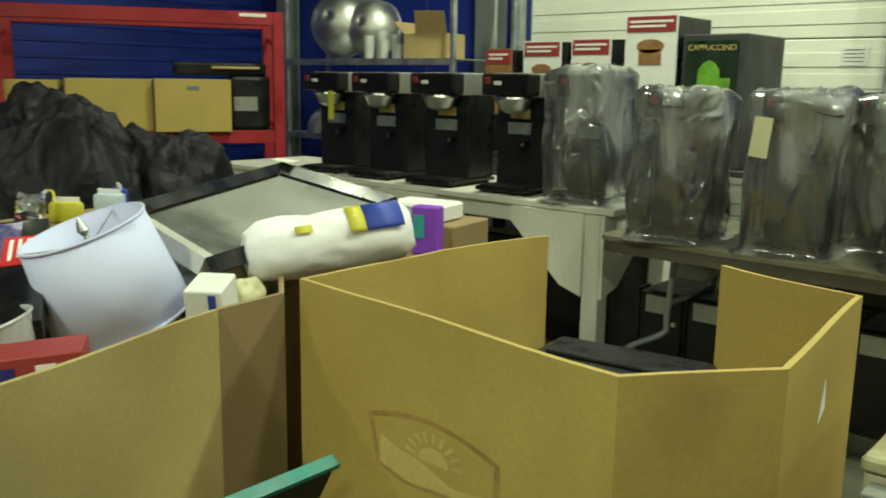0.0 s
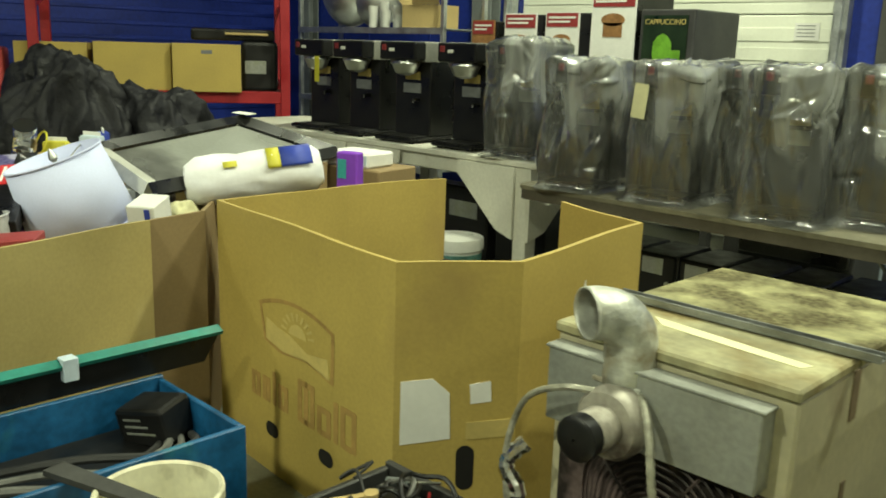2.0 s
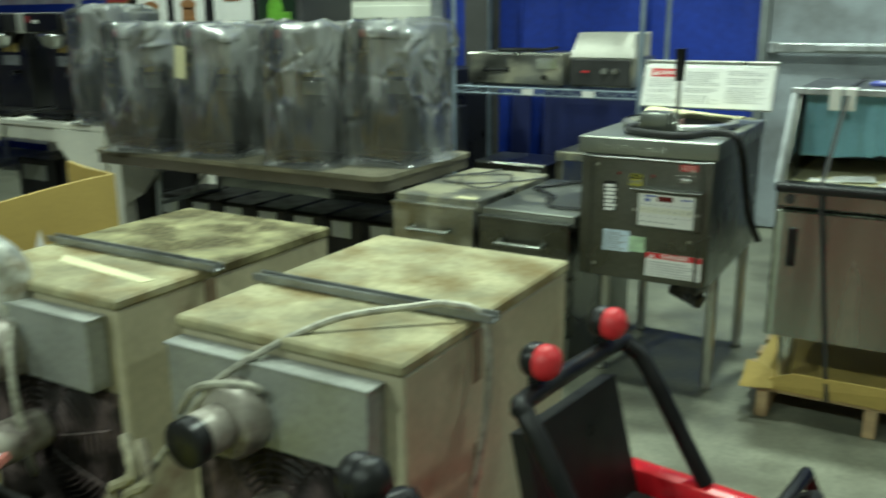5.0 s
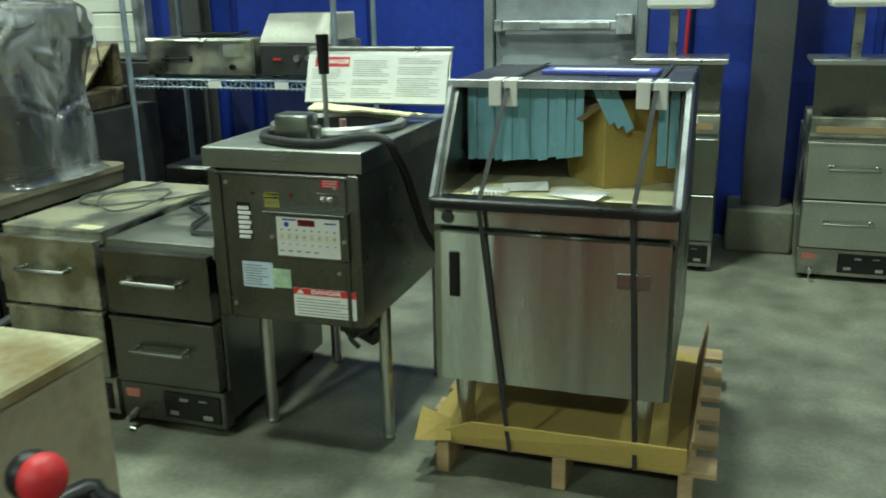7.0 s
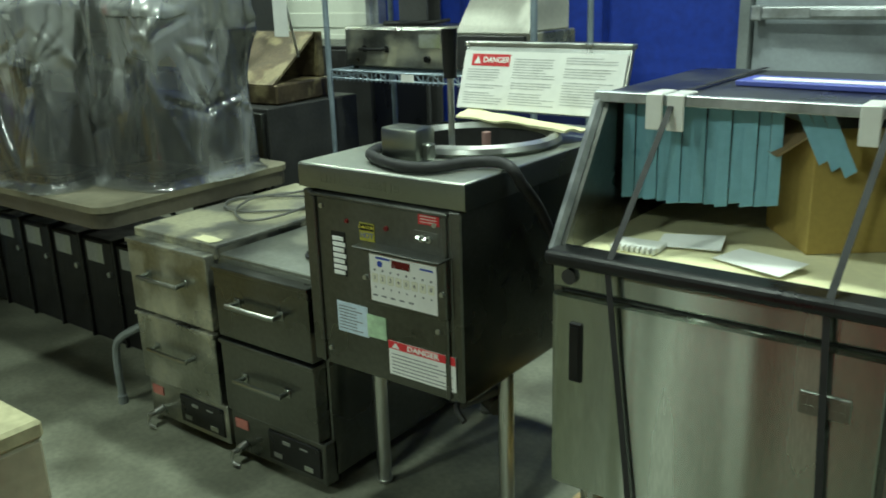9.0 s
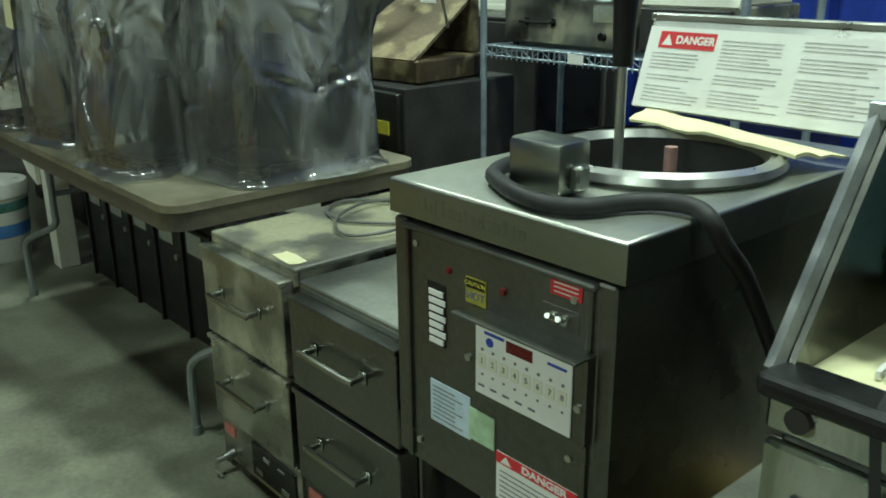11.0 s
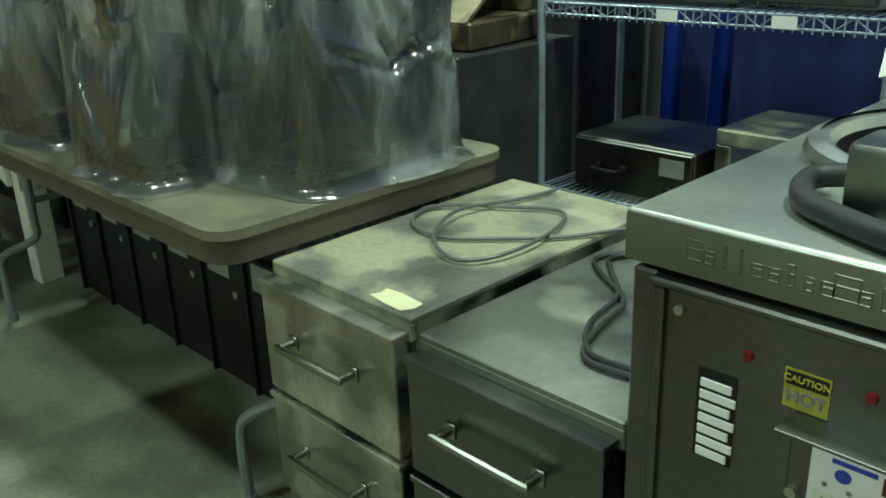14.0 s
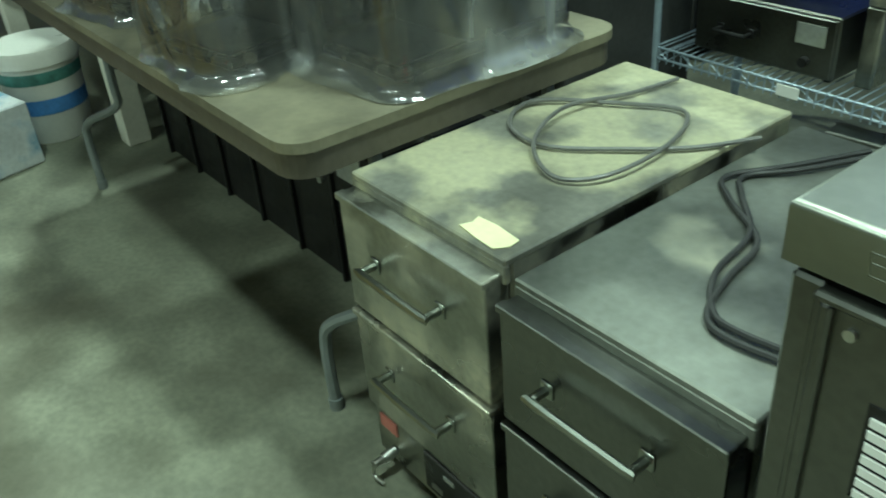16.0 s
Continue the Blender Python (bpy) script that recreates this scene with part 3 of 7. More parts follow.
rl = part("red_label", box(B(), 0.345, 0.405, -0.0055, -0.003, 0.835, 0.868), RED_LABEL, pan, "red warning label")
bm = B()
for k in range(3):
    box(bm, 0.352, 0.398, -0.0063, -0.0055, 0.841 + 0.009 * k, 0.8435 + 0.009 * k)
part("red_label_lines", bm, WHITE_PLASTIC, rl)
for x, z in ((0.157, 0.843), (0.28, 0.842)):
    part("pilot_light", cyl(B(), (x, -0.003, z), (x, -0.009, z), 0.007, 0.005, 12), PILOT, pan)
for x in (0.384, 0.404):
    bm = cyl(B(), (x, -0.004, 0.835), (x, -0.01, 0.835), 0.008, seg=10)
    cyl(bm, (x, -0.01, 0.835), (x + 0.004, -0.026, 0.843), 0.0035, 0.0045, 8)
    part("toggle_switch", bm, STEEL, pan)
part("switch_plate", box(B(), 0.36, 0.43, -0.0052, -0.003, 0.82, 0.852, 0.001), STEEL_DARK, pan)
bl = part("data_plate", box(B(), 0.085, 0.188, -0.0055, -0.003, 0.56, 0.645), BLUE_LABEL, pan, "pale data plate with printed lines")
bm = B()
for k in range(8):
    box(bm, 0.092, 0.15 + 0.02 * (k % 3 == 0), -0.0062, -0.0055, 0.569 + 0.009 * k, 0.5715 + 0.009 * k)
part("data_lines", bm, INK, bl)
green = part("green_sticker", box(B(), 0.178, 0.237, -0.0068, -0.004, 0.548, 0.61), GREEN_LABEL, pan, "pale green inspection sticker")
dg = part("danger_label", box(B(), 0.252, 0.438, -0.0055, -0.003, 0.472, 0.58), PAPER, pan, "white and red danger label")
part("danger_bar", box(B(), 0.252, 0.438, -0.0062, -0.0055, 0.555, 0.58), RED_LABEL, dg)
lettering("danger_word", "DANGER", 0.022, pose(0.35, -0.0066, 0.5675, 90), PAPER, dg, bold=0.0006)
prism_bm = prism(B(), [(0.262, 0.559), (0.284, 0.559), (0.273, 0.576)], 0, 0.0008)
ob = part("danger_triangle", turned(prism_bm, pose(0, -0.0062, 0, 90)), PAPER, dg)
bm = B()
for k in range(6):
    box(bm, 0.26, 0.43 - 0.02 * (k % 3), -0.0062, -0.0055, 0.48 + 0.0115 * k, 0.4828 + 0.0115 * k)
part("danger_lines", bm, INK, dg)
bm = B()
for k, (wd, ht) in enumerate(((0.02, 0.024), (0.013, 0.016), (0.004, 0.026), (0.004, 0.026), (0.013, 0.016), (0.013, 0.016), (0.008, 0.024), (0.01, 0.016), (0.014, 0.016), (0.026, 0.026), (0.013, 0.016), (0.008, 0.024), (0.004, 0.02), (0.013, 0.016))):
    x = 0.085 + 0.0175 * k
    for zz in (0.927, 0.927 + ht * 0.5, 0.9245 + ht):
        box(bm, x - wd / 2, x + wd / 2, -0.0006, 0.001, zz, zz + 0.0025, 0.0005)
    for xx in (x - wd / 2, x + wd / 2 - 0.0025):
        box(bm, xx, xx + 0.0025, -0.0006, 0.001, 0.927, 0.927 + ht, 0.0005)
def placed(ob, x, z, sx=1.0, sz=1.0, x0=0.0, z0=0.0):
    """Moves a panel fitting so that its corner (x0, z0) comes to (x, z)."""
    ob.matrix_basis = Matrix.Translation((x, 0, z)) @ Matrix.Diagonal((sx, 1, sz, 1)) @ Matrix.Translation((-x0, 0, -z0))


placed(ctl, 0.239, 0.667, 0.9, 0.83, 0.192, 0.625)
placed(hot, 0.197, 0.803, 1.0, 0.95, 0.165, 0.797)
placed(rl, 0.375, 0.868, 0.97, 0.75, 0.345, 0.835)
placed(ls, 0.103, 0.702, 1.4, 0.74, 0.085, 0.672)
placed(bl, 0.107, 0.556, 0.97, 0.92, 0.085, 0.56)
placed(green, 0.206, 0.562, 1.0, 0.92, 0.178, 0.548)
placed(dg, 0.27, 0.48, 1.06, 0.8, 0.252, 0.472)
tagged(part("embossed_name", bm, STEEL_H, fry), kind="stuff")
for x in (0.05, FW - 0.03):
    for y in (0.195, FD - 0.07):
        bm = cyl(B(), (x, y, 0.012), (x, y, 0.455), 0.02, seg=16)
        cyl(bm, (x, y, 0), (x, y, 0.014), 0.016, 0.024, 16)
        part("leg", bm, STEEL, fry, smooth=True)
bm = cyl(B(), (0.4, 0.1, 0.41), (0.4, 0.1, 0.46), 0.035, seg=16)
cyl(bm, (0.4, 0.1, 0.4), (0.4, 0.3, 0.36), 0.022, seg=12)
tube(bm, [(0.4, 0.09, 0.405), (0.41, 0.07, 0.39), (0.44, 0.06, 0.37)], 0.008, 8, 4)
cyl(bm, (0.3, 0.28, 0.36), (0.42, 0.24, 0.33), 0.03, seg=12)
part("drain_valve", bm, DARK_STEEL, fry, smooth=True)
# rear splash panel with printed sheet
bm = slab(B(), [(0.02, 0.63, FH + 0.05), (0.545, 0.63, FH + 0.05), (0.545, 0.69, FH + 0.225), (0.02, 0.69, FH + 0.225)], 0.015)
back = part("rear_board", bm, STEEL, fry)
part("top_edge", box(B(), 0.015, 0.55, 0.682, 0.71, FH + 0.222, FH + 0.236, 0.003), STEEL, back)
M_SIGN = Matrix.Translation((0.282, 0.655, FH + 0.13)) @ Matrix.Rotation(radians(71), 4, "X")
sg = part("instruction_sheet", turned(box(B(), -0.258, 0.258, -0.083, 0.083, 0.004, 0.006), M_SIGN), PAPER, back, "white printed instruction sheet")
part("danger_header", turned(box(B(), -0.23, -0.1, 0.04, 0.074, 0.006, 0.0068), M_SIGN), RED_LABEL, back)
bm = B()
random.seed(11)
for col, (a, b, top) in enumerate(((-0.24, -0.105, 0.03), (-0.085, 0.065, 0.07), (0.08, 0.24, 0.07))):
    z = top
    while z > -0.07:
        if random.random() > 0.12:
            box(bm, a, b - random.random() * 0.05, z - 0.0016, z + 0.0002, 0.006, 0.0066)
        z -= 0.0075
tagged(part("printed_text", turned(bm, M_SIGN), INK_SOFT, back), kind="stuff")
lettering("danger_word", "DANGER", 0.022, M_SIGN @ pose(-0.146, 0.057, 0.007), PAPER, back, bold=0.0006)
ob = part("danger_triangle", turned(prism(B(), [(-0.222, 0.046), (-0.198, 0.046), (-0.21, 0.068)], 0.0068, 0.0074), M_SIGN), PAPER, back)
# lid lever block, plunger and hose
bm = box(B(), 0.19, 0.3, 0.09, 0.165, FH + 0.002, FH + 0.085, 0.01, 2)
box(bm, 0.3, 0.32, 0.11, 0.14, FH + 0.012, FH + 0.05, 0.004)
part("lid_bracket", bm, STEEL_H, fry, smooth=True)
rod = new("lift_rod")
rod.parent = fry
bm = cyl(B(), (0.283, 0.25, FH - 0.03), (0.283, 0.25, FH + 0.19), 0.008, seg=12)
rodm = part("rod", bm, STEEL, rod, smooth=True)
part("grip", cyl(B(), (0.283, 0.25, FH + 0.185), (0.283, 0.25, FH + 0.3), 0.016, 0.02, 14), BLACK, rod, smooth=True)
part("disc", lathe(B(), [(0.008, 0.0), (0.03, -0.005), (0.07, -0.014), (0.072, -0.018), (0.01, -0.018)], (0.283, 0.25, FH + 0.012)), STEEL, rod, smooth=True)
part("float", cyl(B(), (0.24, 0.46, FH - 0.04), (0.24, 0.46, FH + 0.02), 0.012, seg=12), mat("pink_plastic", (0.34, 0.2, 0.18), 0.5), fry)
bm = slab(B(), [(0.06, 0.57, FH + 0.034), (0.46, 0.49, FH + 0.034), (0.495, 0.6, FH + 0.02), (0.06, 0.632, FH + 0.049)], 0.006)
bmesh.ops.subdivide_edges(bm, edges=[e for e in bm.edges if e.calc_length() > 0.04], cuts=9, use_grid_fill=True)
for v in bm.verts:
    v.co += Vector((0, 0.012 * noise.noise(v.co * 16), 0.014 * abs(noise.noise(v.co * 22 + Vector((3, 1, 0))))))
tagged(part("folded_cloth", bm, CREAM, fry), "folded cream paper lying on the fryer top")
bm = tube(B(), [(0.19, 0.2, FH + 0.024), (0.13, 0.17, FH + 0.018), (0.15, 0.1, FH + 0.015), (0.207, 0.06, FH + 0.015), (0.28, 0.03, FH + 0.015), (0.343, 0.025, FH + 0.015), (0.385, 0.05, FH + 0.015), (0.41, 0.112, FH + 0.015), (0.445, 0.15, FH + 0.016), (0.49, 0.16, FH + 0.015), (0.522, 0.155, FH + 0.002), (0.532, 0.177, FH - 0.035), (0.535, 0.24, FH - 0.1), (0.535, 0.33, FH - 0.225), (0.54, 0.387, FH - 0.317), (0.56, 0.5, FH - 0.437)], 0.0135, 10, 8)
part("hose", bm, RUBBER, fry, "thick black rubber hose", smooth=True)

# ice bin with stainless door on a pallet
IW, ID = 0.655, 0.74
IZ = 0.31
ice = thing("ice_machine", pose(1.987, 4.225, 0), "stainless ice bin with an open sloping front, strapped to a pallet", "ice machine")
bm = box(B(), 0, IW, 0.0, ID, IZ, 0.76, 0.006)
part("body", bm, STEEL_DARK, ice)
bm = box(B(), 0.006, IW - 0.012, -0.012, 0.0, IZ + 0.005, 0.76, 0.004)
cols = []
for k in range(81):
    # the sheet is drawn and slightly creased from top to bottom
    x = 0.008 + (IW - 0.022) * k / 80
    y = -0.0215 - 0.0016 * math.exp(-((x - 0.175) / 0.02) ** 2) - 0.0024 * math.exp(-((x - 0.43) / 0.035) ** 2) - 0.001 * math.sin(9 * x) + 0.004 * max(0, 0.02 - x) / 0.02
    cols.append([bm.verts.new((x, y if 0 < j < 6 else -0.013, IZ + 0.007 + (0.751 - IZ) * z)) for j, z in enumerate((0, 0.008, 0.3, 0.5, 0.7, 0.992, 1))])
for p, q in zip(cols, cols[1:]):
    for j in range(6):
        bm.faces.new((p[j], q[j], q[j + 1], p[j + 1]))
part("door", bm, STEEL_DOOR, ice, smooth=True)
bm = box(B(), 0.05, 0.08, -0.028, -0.012, 0.572, 0.704, 0.003)
box(bm, 0.056, 0.074, -0.03, -0.027, 0.582, 0.694)
part("door_handle", bm, BLACK, ice, "recessed black door handle")
bm = box(B(), 0.0, IW, -0.012, 0.1, 0.768, 0.824, 0.006)
part("fascia", bm, STEEL_DOOR, ice)
part("lock", cyl(B(), (0.045, -0.012, 0.798), (0.045, -0.022, 0.798), 0.016, seg=14), DARK_STEEL, ice)
bm = box(B(), -0.004, IW + 0.004, -0.042, 0.03, 0.822, 0.854, 0.012, 3)
part("ledge", bm, BLACK_SATIN, ice, "black plastic ledge")
# hopper above: sides, back, roof
T = 1.13
for x in (0, IW - 0.02):
    bm = B()
    pts = [(0.0, 0.84), (0.195, T), (ID, T), (ID, 0.74), (0.0, 0.74)]
    prism(bm, pts, 0, 0.02)
    turned(bm, Matrix(((0, 0, 1, x), (1, 0, 0, 0), (0, 1, 0, 0), (0, 0, 0, 1))))
    bmesh.ops.recalc_face_normals(bm, faces=bm.faces)
    part("side_panel", bm, STEEL_DARK, ice)
part("roof", box(B(), 0, IW, 0.19, ID, T, T + 0.012, 0.004), STEEL_DARK, ice)
part("back_panel", box(B(), 0.02, IW - 0.02, ID - 0.02, ID, 0.74, T), STEEL_DARK, ice)
bm = B()
for x in (0.0, IW):
    tube(bm, [(x, -0.005, 0.845), (x, 0.19, T + 0.003)], 0.011, 4, 1)
box(bm, -0.01, IW + 0.01, 0.178, 0.2, T - 0.006, T + 0.016, 0.002)
part("opening_frame", bm, GALV, ice, "bright metal edge frame")
part("inner_floor", box(B(), 0.02, IW - 0.02, 0.03, ID - 0.02, 0.823, 0.835), CREAM, ice, "pale dusty inner floor")
cs = new("strip_curtain")
cs.parent = ice
random.seed(4)
xs = [0.03 + 0.0262 * i for i in range(13)] + [0.572, 0.603]
for i, x in enumerate(xs):
    top, bot = T - 0.012, 0.905 + 0.0012 * i * (i > 8) + 0.008 * random.random() - (0.02 if i > 12 else 0)
    w = 0.0262 - (0.004 * random.random() if i > 7 else 0.0002)
    y = 0.24 + 0.008 * (i % 2)
    bm = slab(B(), [(x, y, bot), (x + w, y + 0.004, bot + 0.004), (x + w, y, top), (x, y, top)], 0.003)
    part("strip", bm, CYAN_STRIP, cs)
for i in range(3):
    x = 0.39 + 0.024 * i
    bm = slab(B(), [(x + 0.05, 0.235, 1.02 - 0.01 * i), (x + 0.07, 0.238, 1.035 - 0.01 * i), (x + 0.02, 0.24, T - 0.012), (x, 0.24, T - 0.012)], 0.003)
    part("strip", bm, CYAN_STRIP, cs)
ib = thing("cardboard_box", pose(2.45, 4.64, 0.836, 0, 0, 38), "open tan cardboard box standing inside the ice bin", "box")
for x0, x1, y0, y1, h in ((-0.13, 0.13, -0.11, -0.105, 0.25), (-0.13, 0.13, 0.105, 0.11, 0.2), (-0.13, -0.125, -0.105, 0.105, 0.25), (0.125, 0.13, -0.105, 0.105, 0.19)):
    part("side", box(B(), x0, x1, y0, y1, 0, h, 0.001), CARD, ib)
part("base", box(B(), -0.125, 0.125, -0.105, 0.105, 0, 0.006), CARD_DARK, ib)
part("flap", slab(B(), [(-0.13, -0.11, 0.25), (-0.13, 0.1, 0.25), (-0.2, 0.1, 0.2), (-0.2, -0.1, 0.2)], 0.004), CARD_DARK, ib)
for x, y, a, w in ((2.2, 4.42, 12, 0.13), (2.36, 4.36, -20, 0.16)):
    tagged(part("paper_scrap", turned(slab(B(), [(-w / 2, -0.04, 0), (w / 2, -0.045, 0.004), (w / 2, 0.04, 0.012), (-w / 2, 0.045, 0.003)], 0.0015), pose(x, y, 0.84, 0, 0, a)), PAPER), "pale paper scrap lying in the ice bin", "paper")
bm = box(B(), 0, 0.1, 0, 0.05, 0, 0.012, 0.002)
for i in range(9):
    box(bm, 0.002 + 0.011 * i, 0.008 + 0.011 * i, -0.02, 0.0, 0.002, 0.012)
tagged(part("drip_grille", turned(bm, pose(2.07, 4.32, 0.836, 0, 0, 5)), WHITE_PLASTIC), "pale plastic comb-edged grille lying in the bin", "grille")
pl = part("name_plate", box(B(), 0.508, 0.595, -0.0255, -0.015, 0.632, 0.676, 0.002), STEEL_H, ice)
bm = B()
for k in range(2):
    for j in range(6):
        box(bm, 0.515 + 0.0125 * j, 0.523 + 0.0125 * j, -0.0266, -0.025, 0.639 + 0.018 * k, 0.651 + 0.018 * k)
part("plate_marks", bm, STEEL_H, pl)
for x in (0.07, IW - 0.07):
    for y in (0.06, ID - 0.08):
        part("leg", cyl(B(), (x, y, 0.13), (x, y, IZ), 0.02, 0.032, 14), STEEL, ice)
for x in (0.138, 0.542):
    bm = B()
    for a, b in (((x + 0.036 if x > 0.3 else x + 0.088, -0.036, 0.115), (x, -0.036, 0.84)), ((x, -0.036, 0.84), (x + 0.03, 0.186, T + 0.017)), ((x + 0.03, 0.186, T + 0.017), (x + 0.03, ID + 0.004, T + 0.017))):
        d = Vector((0.0065, 0, 0))
        n = Vector((0, -0.0015, 0.0015))
        a, b = Vector(a) + n, Vector(b) + n
        slab(bm, [a - d, a + d, b + d, b - d], 0.0015)
    part("strap", bm, RUBBER, ice, "black plastic packing strap")
for x in (0.13, 0.175, 0.535, 0.58):
    bm = box(B(), x - 0.018, x + 0.018, 0.168, 0.174, T - 0.055, T + 0.018, 0.002)
    box(bm, x - 0.018, x + 0.018, 0.17, 0.24, T + 0.013, T + 0.019, 0.002)
    part("strap_guard", bm, WHITE_PLASTIC, ice, "white strap edge guard")
bm = box(B(), 0, 0.34, 0, 0.11, 0, 0.012, 0.002)
bk = thing("manual", pose(2.2, 4.62, 1.143, 0, 0, -3), "blue and white booklet on top of the ice bin", "booklet")
part("cover", bm, BLUE_PAPER, bk)
part("label", box(B(), 0.03, 0.31, 0.02, 0.07, 0.012, 0.0135), PAPER, bk)

pal = thing("pallet", pose(1.92, 4.22, 0), "rough wooden pallet under the ice bin", "pallet")
for y in (0.0, 0.16, 0.32, 0.48, 0.64, 0.8):
    part("board", box(B(), 0.0, 0.86, y, y + 0.09, 0.102, 0.12, 0.002), WOOD, pal)
for x in (0.06, 0.41, 0.76):
    part("stringer", box(B(), x, x + 0.04, 0, 0.89, 0.0, 0.101, 0.003), WOOD, pal)
tray = thing("cardboard_tray", pose(1.94, 4.2, 0.121), "torn cardboard tray under the ice bin, on the pallet", "cardboard")
part("base", box(B(), 0, 0.76, 0.0, 0.82, 0, 0.006), CARD, tray)
bm = slab(B(), [(0.0, 0.0, 0.004), (0.76, 0.0, 0.004), (0.76, -0.025, 0.085), (0.16, -0.012, 0.075)], 0.006)
part("front_flap", bm, CARD, tray)
bm = slab(B(), [(0.76, 0.0, 0.0), (0.76, 0.82, 0.0), (0.79, 0.82, 0.15), (0.775, 0.0, 0.1)], 0.006)
part("side_flap", bm, CARD_DARK, tray)
bm = slab(B(), [(-0.01, -0.03, 0.002), (0.1, -0.015, 0.01), (0.09, 0.01, 0.07), (0.0, 0.02, 0.09)], 0.005)
part("torn_flap", bm, CARD, tray)

# folding table
tb = thing("folding_table", pose(-0.44, 4.53, 0), "brown folding table with rounded corners and bent steel legs", "table")
TW, TD = 0.895, 0.4
def rounded(w, d, r, n=6):
    out = []
    for cx, cy, a0 in ((w - r, d - r, 0), (-w + r, d - r, 90), (-w + r, -d + r, 180), (w - r, -d + r, 270)):
        for k in range(n + 1):
            a = radians(a0 + 90 * k / n)
            out.append((cx + r * math.cos(a), cy + r * math.sin(a)))
    return out
part("tabletop", prism(B(), rounded(TW, TD, 0.06), 0.725, 0.745), TABLE_TOP, tb)
part("edge_band", prism(B(), rounded(TW - 0.006, TD - 0.006, 0.06), 0.675, 0.7245), TABLE_EDGE, tb)
for x, top in ((-0.8, -0.64), (0.7, 0.84)):
    for y in (-0.3, 0.3):
        bm = tube(B(), [(top + 0.02, y * 0.72, 0.675), (top, y * 0.72, 0.4), (top - 0.01, y * 0.74, 0.32), (x + 0.03, y * 0.97, 0.25), (x, y, 0.18), (x, y, 0.012)], 0.0135, 8, 6)
        cyl(bm, (x, y, 0), (x, y, 0.03), 0.017, seg=10)
        part("leg", bm, GREY_PAINT, tb, smooth=True)
    part("crossbar", tube(B(), [(top, -0.216, 0.45), (top, 0.216, 0.45)], 0.012, 8, 1), GREY_PAINT, tb)
    part("brace", tube(B(), [(top, 0, 0.45), (top + (0.2 if x < 0 else -0.2), 0, 0.67)], 0.009, 6, 1), GREY_PAINT, tb)

# white work table
wt = thing("work_table", pose(-2.98, 4.8, 0), "white-painted wooden work table with plywood corner gussets", "table")
part("tabletop", box(B(), -1.55, 1.55, -0.38, 0.4, 0.775, 0.81, 0.006), WHITE_WOOD, wt)
bm = box(B(), -1.5, 1.5, -0.35, -0.315, 0.69, 0.775, 0.004)
part("apron", bm, WHITE_WOOD, wt)
part("apron", box(B(), 1.46, 1.495, -0.315, 0.36, 0.69, 0.775, 0.004), WHITE_WOOD, wt)
for x in (-1.46, 0.0, 1.44):
    for y in (-0.33, 0.33):
        part("leg", box(B(), x - 0.045, x + 0.045, y - 0.045, y + 0.045, 0, 0.774, 0.004), WHITE_WOOD, wt)
for x, s in ((1.4, -1), (0.05, 1), (-0.05, -1)):
    bm = B()
    pts = [(x + s * 0.0, 0.774), (x + s * 0.42, 0.774), (x + s * 0.42, 0.7), (x + s * 0.12, 0.42), (x, 0.38)]
    if s < 0:
        pts = pts[::-1]
    prism(bm, pts, 0.378, 0.396)
    turned(bm, Matrix(((1, 0, 0, 0), (0, 0, -1, 0), (0, 1, 0, 0), (0, 0, 0, 1))))
    bmesh.ops.recalc_face_normals(bm, faces=bm.faces)
    part("gusset", bm, WHITE_WOOD, wt)
bm = B()
prism(bm, [(-0.39, 0.774), (0.05, 0.774), (0.05, 0.7), (-0.25, 0.42), (-0.39, 0.38)], 1.496, 1.514)
turned(bm, Matrix(((0, 0, 1, 0), (1, 0, 0, 0), (0, 1, 0, 0), (0, 0, 0, 1))))
bmesh.ops.recalc_face_normals(bm, faces=bm.faces)
part("gusset", bm, WHITE_WOOD, wt)

